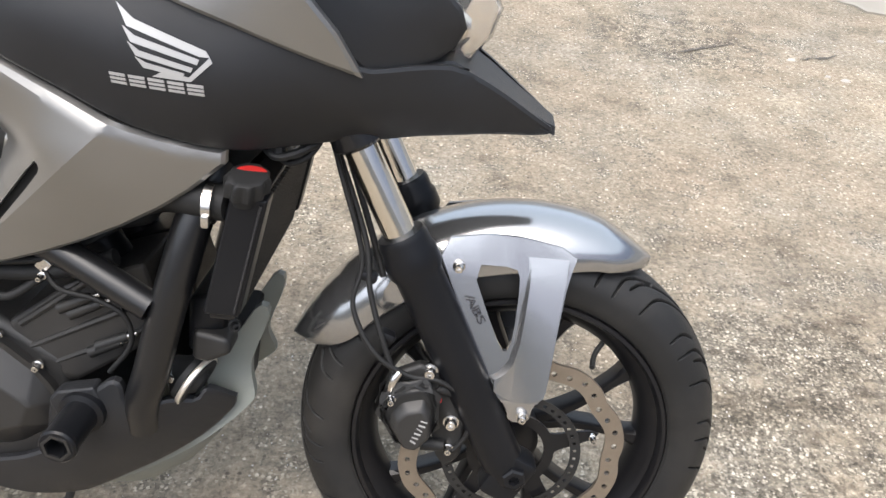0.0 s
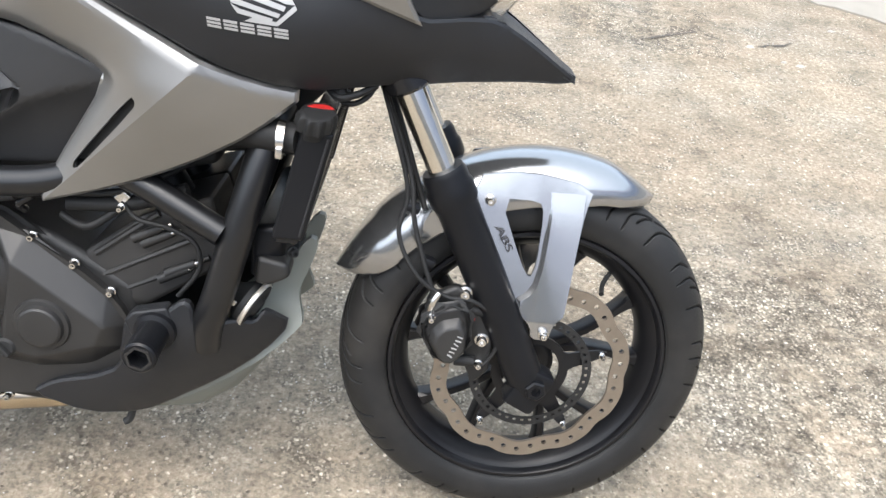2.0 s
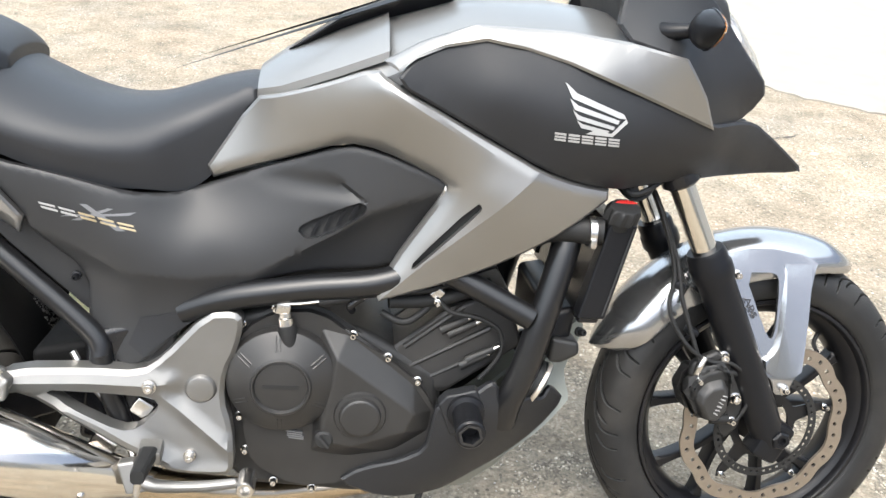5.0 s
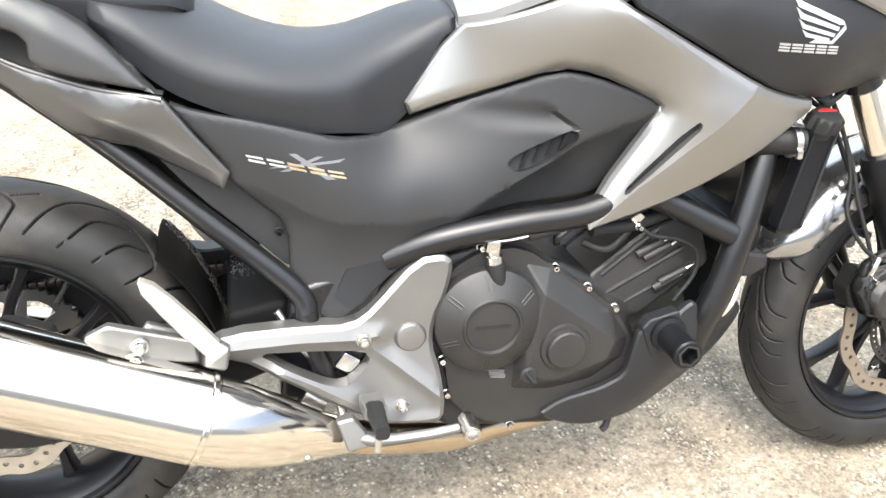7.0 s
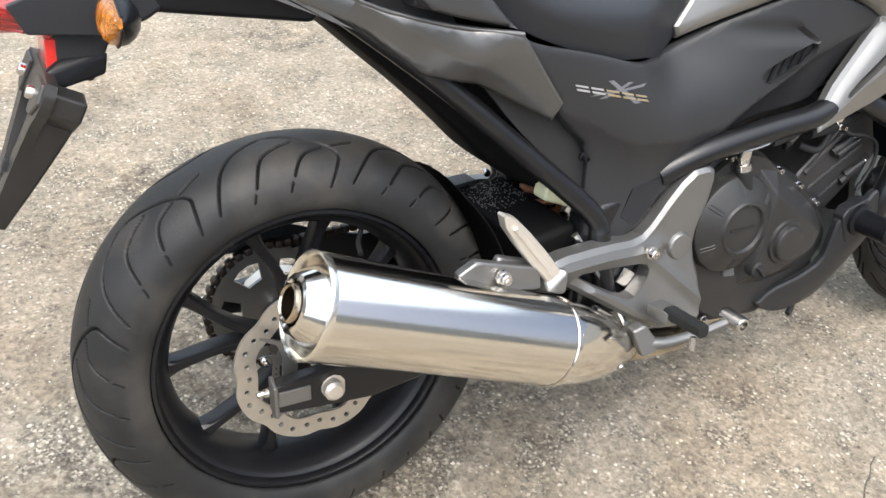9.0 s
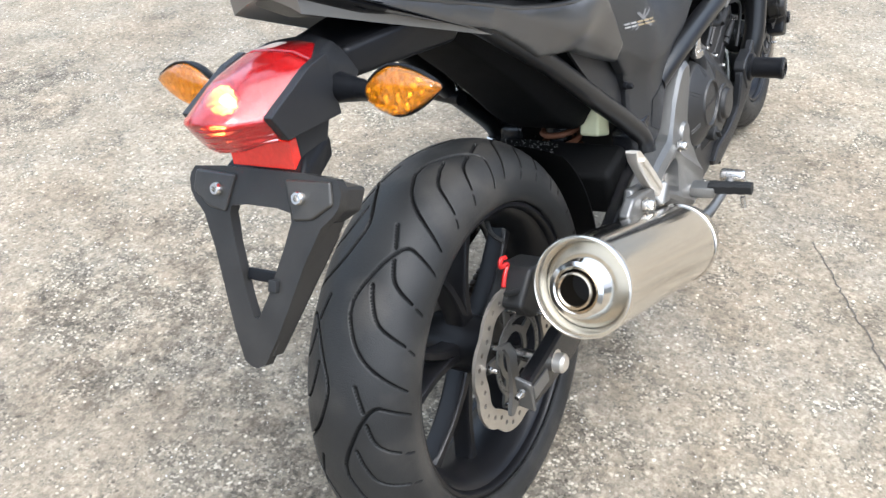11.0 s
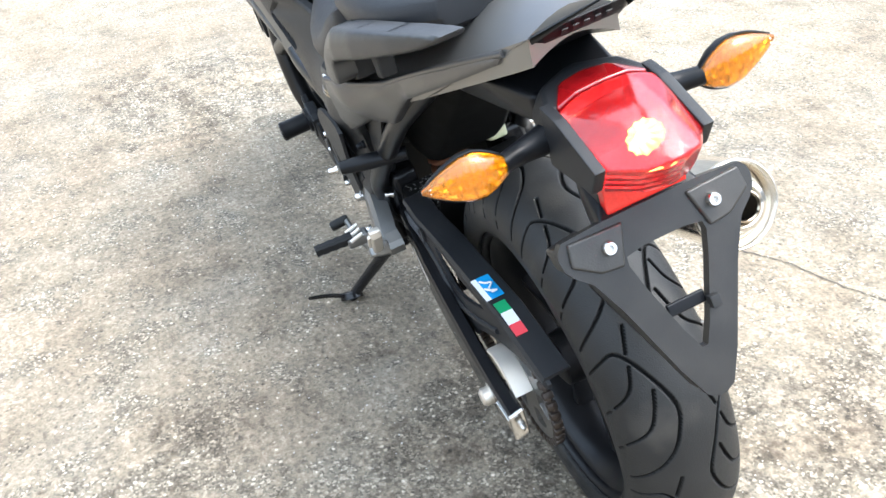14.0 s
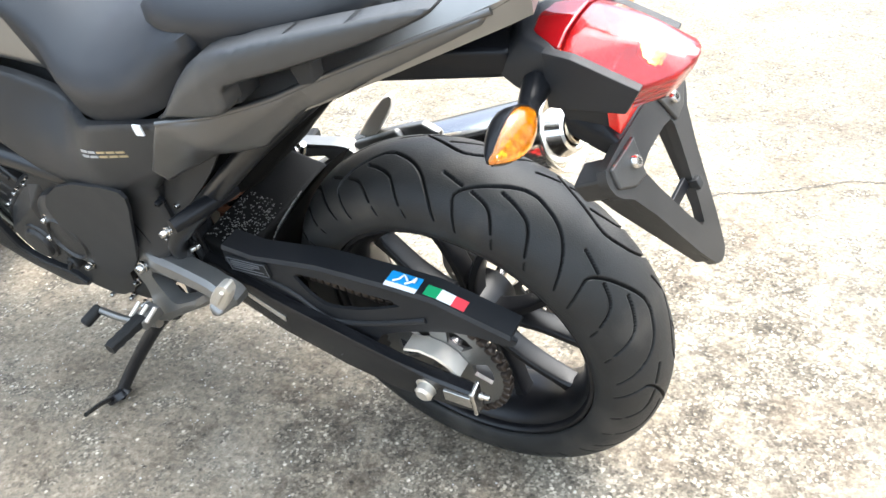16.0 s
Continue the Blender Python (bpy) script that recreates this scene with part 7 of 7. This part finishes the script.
# --- swingarm, chain and guard ---
for s in (-1, 1):
    rings = []
    for x, z, hz, y in ((-0.075, 0.310, 0.022, 0.150), (-0.02, 0.309, 0.028, 0.150), (0.06, 0.310, 0.036, 0.148), (0.15, 0.325, 0.040, 0.145), (0.27, 0.352, 0.038, 0.140), (0.38, 0.385, 0.034, 0.130), (0.46, 0.40, 0.032, 0.12)):
        rings.append([(x, s * (y + dy), z + dz * hz) for dy, dz in ((-0.012, -0.85), (-0.008, -1), (0.008, -1), (0.012, -0.85), (0.012, 0.85), (0.008, 1), (-0.008, 1), (-0.012, 0.85))])
    bm = bmesh.new()
    loft(bm, rings)
    arm = part("swingarm", bm, FRAMEBLACK, bike, "satin black steel swingarm", 40)
    bm = bmesh.new()
    lathe(bm, (0.0, s * 0.158, 0.310), (0.0, s * 0.178, 0.310), [(0, 0.02), (0.15, 0.02), (0.2, 0.0145), (0.8, 0.0145), (1, 0.010)], 12)
    part("axle_nut", bm, CREAMSTEEL, arm, "pale axle nut")
    bm = bmesh.new()
    hull(bm, [(x, s * y, z) for x in (-0.074, -0.080) for y, z in ((0.139, 0.286), (0.163, 0.282), (0.163, 0.330), (0.139, 0.336))], 0.0015)
    hull(bm, [(x, s * y, z) for x in (-0.074, -0.03) for y in (0.160, 0.1645) for z in (0.300, 0.322)], 0.001)
    part("chain_adjuster", bm, STEEL if s > 0 else ALU, arm, "pale steel adjuster plate")
    bolt(arm, (-0.088, s * 0.15, 0.318), (-1, 0, 0), 0.007)
    if s > 0:
        bm = bmesh.new()
        hull(bm, [(x, y + d, z) for x, y, z in ((0.331, 0.1455, 0.386), (0.329, 0.1455, 0.375), (0.256, 0.1515, 0.360), (0.258, 0.1515, 0.349)) for d in (0, 0.0025)], 0)
        part("worn_sticker", bm, CREAMSTEEL, arm, "worn pale strip on the swingarm")
bm = bmesh.new()
hull(bm, [(x, y, z) for x, z in ((0.34, 0.36), (0.42, 0.37), (0.42, 0.46), (0.33, 0.44)) for y in (-0.12, 0.12)], 0.012)
bridge = part("swingarm_bridge", bm, HUGGER, bike, "black swingarm cross piece, spattered with dirt")
bm = bmesh.new()
for k in range(260):
    x = rnd.uniform(0.338, 0.412)
    r = rnd.uniform(0.0007, 0.0021)
    box(bm, (x, rnd.uniform(0.0, 0.112), 0.4404 + 0.2222 * (x - 0.33)), (r * rnd.uniform(1, 1.8), r, 0.0014), (0, -12.5, rnd.uniform(0, 90)), 0)
part("dirt_speck", bm, DRYMUD, bridge, "grey dried dirt specks")
bm = bmesh.new()
lathe(bm, (0.003, -0.17, 0.309), (0.003, 0.17, 0.309), [(0, 0.010), (1, 0.010)], 14)
part("rear_axle", bm, STEEL, bike)
# hugger over the front of the rear tyre
rings = []
for k in range(15):
    a = radians(43 - 53 * k / 14)
    r = 0.326
    rings.append([(r * math.cos(a) + (0.004 if j > 6 else 0), yy, 0.309 + (r - 0.02 * (abs(yy) / 0.09) ** 2 - (0.004 if j > 6 else 0)) * math.sin(a)) for j, yy in enumerate((-0.09, -0.06, -0.03, 0, 0.03, 0.06, 0.09, 0.09, 0.06, 0.03, 0, -0.03, -0.06, -0.09))])
bm = bmesh.new()
loft(bm, rings)
hugger = part("rear_hugger", bm, HUGGER, bike, "black plastic hugger, spattered with dirt", 50)
bm = bmesh.new()
for k in range(420):
    a = radians(rnd.uniform(8, 42))
    yy = rnd.uniform(0.03, 0.088)
    q = 0.327 - 0.02 * (abs(yy) / 0.09) ** 2 + 0.0002
    box(bm, (0.3275 * math.cos(a) + 0.0025, yy, 0.309 + (q + 0.001) * math.sin(a)), (0.0015, rnd.uniform(0.0012, 0.0034), rnd.uniform(0.001, 0.003)), (0, -math.degrees(a), 0), 0)
part("dirt_speck", bm, DRYMUD, hugger, "grey dried dirt specks")
# sprocket and chain
teeth = []
for k in range(86):
    a = 2 * math.pi * k / 86
    r = 0.104 if k % 2 else 0.098
    teeth.append((r * math.cos(a), 0.309 + r * math.sin(a)))
wins = []
for k in range(6):
    a = 2 * math.pi * k / 6
    wins.append([(0.072 * math.cos(a + q) * (1 + 0.15 * math.cos(3 * q)), 0.309 + 0.072 * math.sin(a + q) * (1 + 0.15 * math.cos(3 * q))) for q in (-0.3, -0.1, 0.1, 0.3)] + [(0.05 * math.cos(a + q), 0.309 + 0.05 * math.sin(a + q)) for q in (0.25, -0.25)])
bm = bmesh.new()
plate(bm, teeth, lambda u, v, q: (u, 0.100 + q, v), 0.007, wins, 0, 1)
sprocket = part("rear_sprocket", bm, ALU, rear_wheel, "worn grey rear sprocket", 30)
path = []
for k in range(27):
    f = k / 26
    path.append(Vector((0.56 - 0.54 * f, 0.1035, 0.437 - 0.026 * f)))
for k in range(1, 22):
    a = radians(82 + 196 * k / 21)
    path.append(Vector((0.104 * math.cos(a), 0.1035, 0.309 + 0.104 * math.sin(a))))
for k in range(1, 27):
    f = k / 26
    path.append(Vector((0.0 + 0.56 * f, 0.1035, 0.205 + 0.158 * f)))
acc, last = [path[0]], path[0]
for a, b in zip(path, path[1:]):
    n = max(1, round((b - a).length / 0.0079))
    acc += [a.lerp(b, (k + 1) / n) for k in range(n)]
link = bmesh.new()
box(link, (0, 0, 0), (0.0125, 0.016, 0.0125), (0, 0, 0), 0.003)
first = part("chain_link", link, CHAINMAT, bike)
link_mesh = first.data
chain = new("chain")
bpy.data.objects.remove(first)
bm = bmesh.new()
tube(bm, path, 0.0035, 6, 1, False)
bpy.data.objects.remove(chain)
chain = part("drive_chain", bm, CHAINMAT, bike, "oily brown drive chain")
for a, b in list(zip(acc, acc[1:]))[::2]:
    ob = new("link", link_mesh)
    ob.parent = chain
    ob.matrix_basis = Matrix.Translation((a + b) / 2) @ (b - a).to_track_quat("X", "Z").to_matrix().to_4x4()
# chain guard
guard = [(0.362, 0.462), (0.30, 0.452), (0.17, 0.474), (0.05, 0.472), (-0.02, 0.462), (-0.125, 0.424), (-0.138, 0.412), (-0.125, 0.398), (-0.06, 0.408), (0.02, 0.388), (0.085, 0.362), (0.102, 0.336), (0.13, 0.326), (0.19, 0.336), (0.25, 0.362), (0.31, 0.388), (0.372, 0.418)]
gh = [[(0.232, 0.446), (0.16, 0.452), (0.02, 0.442), (0.10, 0.409), (0.165, 0.390), (0.19, 0.392), (0.212, 0.412)]]
bm = bmesh.new()
plate(bm, guard, lambda u, v, q: (u, 0.130 - 0.02 * max(0, min(1, (0.1 - u) / 0.25)) - q, v), 0.006, gh, 1, 0.02)
cg = part("chain_guard", bm, BLACK, bike, "black plastic chain guard with stickers", 30)
bm = bmesh.new()
rings = []
for x, z in ((0.36, 0.462), (0.30, 0.456), (0.17, 0.477), (0.05, 0.475), (-0.02, 0.465), (-0.13, 0.420)):
    y0 = 0.134 - 0.02 * max(0, min(1, (0.1 - x) / 0.25))
    rings.append([(x, y0, z - 0.002), (x, y0 - 0.004, z + 0.004), (x, y0 - 0.042, z + 0.004), (x, y0 - 0.044, z), (x, y0 - 0.006, z - 0.002)])
loft(bm, rings)
part("guard_top", bm, BLACK, cg, "", 50)
for poly, mt, nm in (([(0.052, 0.006), (0.004, 0.006), (0.004, 0.026), (0.052, 0.026)], BLUE, "blue_sticker"), ([(0.052, -0.002), (0.004, -0.002), (0.004, 0.006), (0.052, 0.006)], WHITE, "sticker_edge"),
                     ([(-0.006, 0.002), (-0.026, 0.002), (-0.026, 0.02), (-0.006, 0.02)], GREEN, "flag_green"), ([(-0.026, 0.002), (-0.046, 0.002), (-0.046, 0.02), (-0.026, 0.02)], WHITE, "flag_white"), ([(-0.046, 0.002), (-0.064, 0.002), (-0.064, 0.02), (-0.046, 0.02)], REDSTICK, "flag_red")):
    def lay(u, v, q):
        zt = np.interp(u, [-0.13, -0.02, 0.05, 0.17], [0.424, 0.469, 0.479, 0.481])
        y0 = 0.134 - 0.02 * max(0, min(1, (0.1 - u) / 0.25))
        return (u, y0 - v - 0.004, zt + 0.001 + q)
    bm = bmesh.new()
    plate(bm, poly, lay, 0.0008, (), 0, 0.01)
    part(nm, bm, mt, cg)
for k in range(2):
    bm = bmesh.new()
    tube(bm, [(0.042 - 0.02 * k, 0.118, 0.4815), (0.034 - 0.02 * k, 0.112, 0.4815), (0.030 - 0.02 * k, 0.104, 0.4815), (0.020 - 0.01 * k, 0.112, 0.4815)], 0.0016, 6)
    part("sticker_mark", bm, WHITE, cg)
# black data plate with a pale border and grey lines
lab = part("data_plate", (lambda q: (box(q, (0.314, 0.1335, 0.4355), (0.082, 0.004, 0.027), (0, 4, 0), 0), q)[1])(bmesh.new()), DARK, cg, "black data plate with a pale border")
for at, size in (((0.314, 0.136, 0.4483), (0.080, 0.001, 0.0012)), ((0.314, 0.136, 0.4227), (0.080, 0.001, 0.0012)), ((0.2745, 0.136, 0.4383), (0.0012, 0.001, 0.026)), ((0.3535, 0.136, 0.4328), (0.0012, 0.001, 0.026)), ((0.318, 0.136, 0.4425), (0.060, 0.001, 0.0022)), ((0.320, 0.136, 0.4375), (0.062, 0.001, 0.0016)), ((0.326, 0.136, 0.433), (0.046, 0.001, 0.0016)), ((0.316, 0.136, 0.4285), (0.066, 0.001, 0.0016))):
    bm = bmesh.new()
    box(bm, at, size, (0, 4, 0), 0)
    part("plate_line", bm, GREYPRINT, lab)
bm = bmesh.new()
tube(bm, [(0.31, 0.131, 0.418), (0.245, 0.131, 0.400), (0.20, 0.131, 0.368), (0.165, 0.131, 0.362), (0.09, 0.130, 0.384), (0.0, 0.123, 0.418)], 0.0045, 8)
part("guard_rib", bm, BLACK, cg)
# upper chain slider block seen behind the adjuster
bm = bmesh.new()
rings = []
for x, z, nx, nz in ((0.046, 0.350, 0.1, 1), (0.018, 0.357, 0, 1), (-0.008, 0.353, -0.3, 1), (-0.028, 0.340, -0.7, 0.8), (-0.040, 0.322, -1, 0.4)):
    rings.append([(x + q * nx, y, z + q * nz) for y, q in ((0.108, -0.003), (0.136, -0.003), (0.138, 0), (0.136, 0.003), (0.108, 0.003), (0.106, 0))])
loft(bm, rings)
part("guard_bracket", bm, CREAMSTEEL, bike, "bright curved bracket behind the chain guard", 40)
# rear caliper with a red clip
bm = bmesh.new()
hull(bm, [(x, y, z) for x, z in ((-0.015, 0.405), (0.03, 0.445), (0.095, 0.425), (0.10, 0.375), (0.02, 0.365)) for y in (-0.128, -0.07)], 0.008)
rc = part("rear_caliper", bm, ENGINEDARK, bike, "dark rear brake caliper with a red clip")
bm = bmesh.new()
tube(bm, [tuple(Vector((0.014, -0.094, 0.446)) + Vector(d)) for d in ((0.006, 0, 0.018), (-0.006, 0, 0.022), (-0.010, 0, 0.012), (0.008, 0, 0.006), (-0.004, 0, -0.006), (-0.012, 0, -0.02))], 0.0035, 8)
part("red_clip", bm, REDPLASTIC, rc, "red plastic clip")
bm = bmesh.new()
plate(bm, [(-0.09, 0.385), (-0.05, 0.36), (-0.055, 0.29), (-0.075, 0.255), (-0.06, 0.25), (-0.035, 0.28), (-0.03, 0.36)], lambda u, v, q: (u, -0.112 - q, v), 0.006)
part("caliper_bracket", bm, ALU, rc, "silver caliper bracket")
bm = bmesh.new()
tube(bm, [(-0.02, -0.11, 0.43), (0.06, -0.125, 0.40), (0.16, -0.14, 0.375), (0.30, -0.14, 0.39), (0.42, -0.13, 0.42)], 0.0045, 8)
part("rear_brake_hose", bm, FOOTRUBBER, bike)
# shock with a rusty spring, reservoir and wiring in the gap
bm = bmesh.new()
pts = []
for k in range(97):
    a = 2 * math.pi * k / 12
    f = k / 96
    c = Vector((0.43, 0.012, 0.40)).lerp(Vector((0.46, 0.012, 0.56)), f)
    pts.append(c + 0.034 * (math.cos(a) * Vector((1, 0, 0)) + math.sin(a) * Vector((0, 1, 0))))
tube(bm, pts, 0.0055, 8, 1, False)
shock = part("rear_shock", bm, RUST, bike, "rear shock with a rusty brown spring", 60)
bm = bmesh.new()
lathe(bm, (0.42, 0.012, 0.37), (0.465, 0.012, 0.60), [(0, 0.02), (0.4, 0.02), (0.4, 0.027), (1, 0.027)], 18)
part("damper_body", bm, FRAMEBLACK, shock)
bm = bmesh.new()
hull(bm, [(x, y, z) for x, z in ((0.375, 0.49), (0.425, 0.47), (0.43, 0.525), (0.385, 0.535)) for y in (-0.09, -0.055)], 0.006)
part("fluid_reservoir", bm, PALEYELLOW, bike, "pale yellow fluid reservoir")
for y in (-0.10, 0.11, 0.125):
    bm = bmesh.new()
    tube(bm, [(0.46, y, 0.62), (0.43, y, 0.54), (0.44, y * 1.1, 0.47), (0.42, y * 1.2, 0.42), (0.45, y, 0.36)], 0.006, 8)
    part("loose_cable", bm, FOOTRUBBER, bike, "black cable by the swingarm pivot")
for at in ((0.40, 0.135, 0.545), (0.43, 0.14, 0.505), (0.46, -0.135, 0.43), (0.41, 0.14, 0.455), (0.445, 0.15, 0.475)):
    bolt(bike, at, (0.2, 1 if at[1] > 0 else -1, 0.2), 0.007)

# --- side stand ---
bm = bmesh.new()
tube(bm, [(0.575, 0.125, 0.255), (0.63, 0.155, 0.20), (0.69, 0.215, 0.115), (0.716, 0.262, 0.062)], [0.018, 0.014, 0.012, 0.012], 14)
stand = part("side_stand", bm, FRAMEBLACK, bike, "black side stand on the ground")
bm = bmesh.new()
lathe(bm, (0.714, 0.262, 0.060), (0.724, 0.262 - 0.003, 0.075), [(0, 0.026), (0.7, 0.026), (1, 0.018)], 20)
part("stand_foot", bm, FRAMEBLACK, stand)
bm = bmesh.new()
tube(bm, [(0.714, 0.27, 0.072), (0.694, 0.308, 0.108), (0.668, 0.350, 0.142)], [0.006, 0.005, 0.004], 10)
part("stand_tang", bm, FRAMEBLACK, stand)
bm = bmesh.new()
box(bm, (0.57, 0.14, 0.265), (0.05, 0.05, 0.05), (0, 20, 0), 0.008)
part("stand_bracket", bm, FRAMEBLACK, stand)
# small white tab at the seat edge on the left
bm = bmesh.new()
box(bm, (0.326, 0.187, 0.736), (0.014, 0.003, 0.017), (0, 0, 6), 0.0008)
part("white_tab", bm, WHITE, bike, "small white sticker")

# black bar with bright bolts by the left subframe tube
bm = bmesh.new()
tube(bm, [(0.318, 0.216, 0.592), (0.305, 0.17, 0.590), (0.290, 0.112, 0.586)], [0.011, 0.014, 0.012], 12)
hb = part("helmet_holder", bm, SATIN, bike, "black helmet holder bar beside the seat")
bolt(hb, (0.318, 0.226, 0.593), (0.1, 1, 0.1), 0.008)
bolt(hb, (0.30, 0.125, 0.602), (0, 0.3, 1), 0.007)

# coolant fitting under the radiator and wiring at the fork top
bm = bmesh.new()
hull(bm, [(x, y, z) for x, z in ((1.127, 0.454), (1.148, 0.452), (1.178, 0.468), (1.175, 0.49), (1.129, 0.498)) for y in (-0.145, -0.10)], 0.008)
part("coolant_fitting", bm, ENGINEDARK, bike, "dark coolant fitting below the radiator")
for pts, r in (([(1.205, -0.12, 0.755), (1.225, -0.14, 0.735), (1.25, -0.135, 0.738), (1.275, -0.12, 0.75)], 0.005), ([(1.21, -0.10, 0.745), (1.235, -0.12, 0.722), (1.262, -0.115, 0.73), (1.28, -0.10, 0.76)], 0.004), ([(1.225, -0.13, 0.76), (1.232, -0.135, 0.73)], 0.009)):
    bm = bmesh.new()
    tube(bm, pts, r, 8)
    part("head_wiring", bm, FOOTRUBBER, bike, "black wiring beside the fork top")
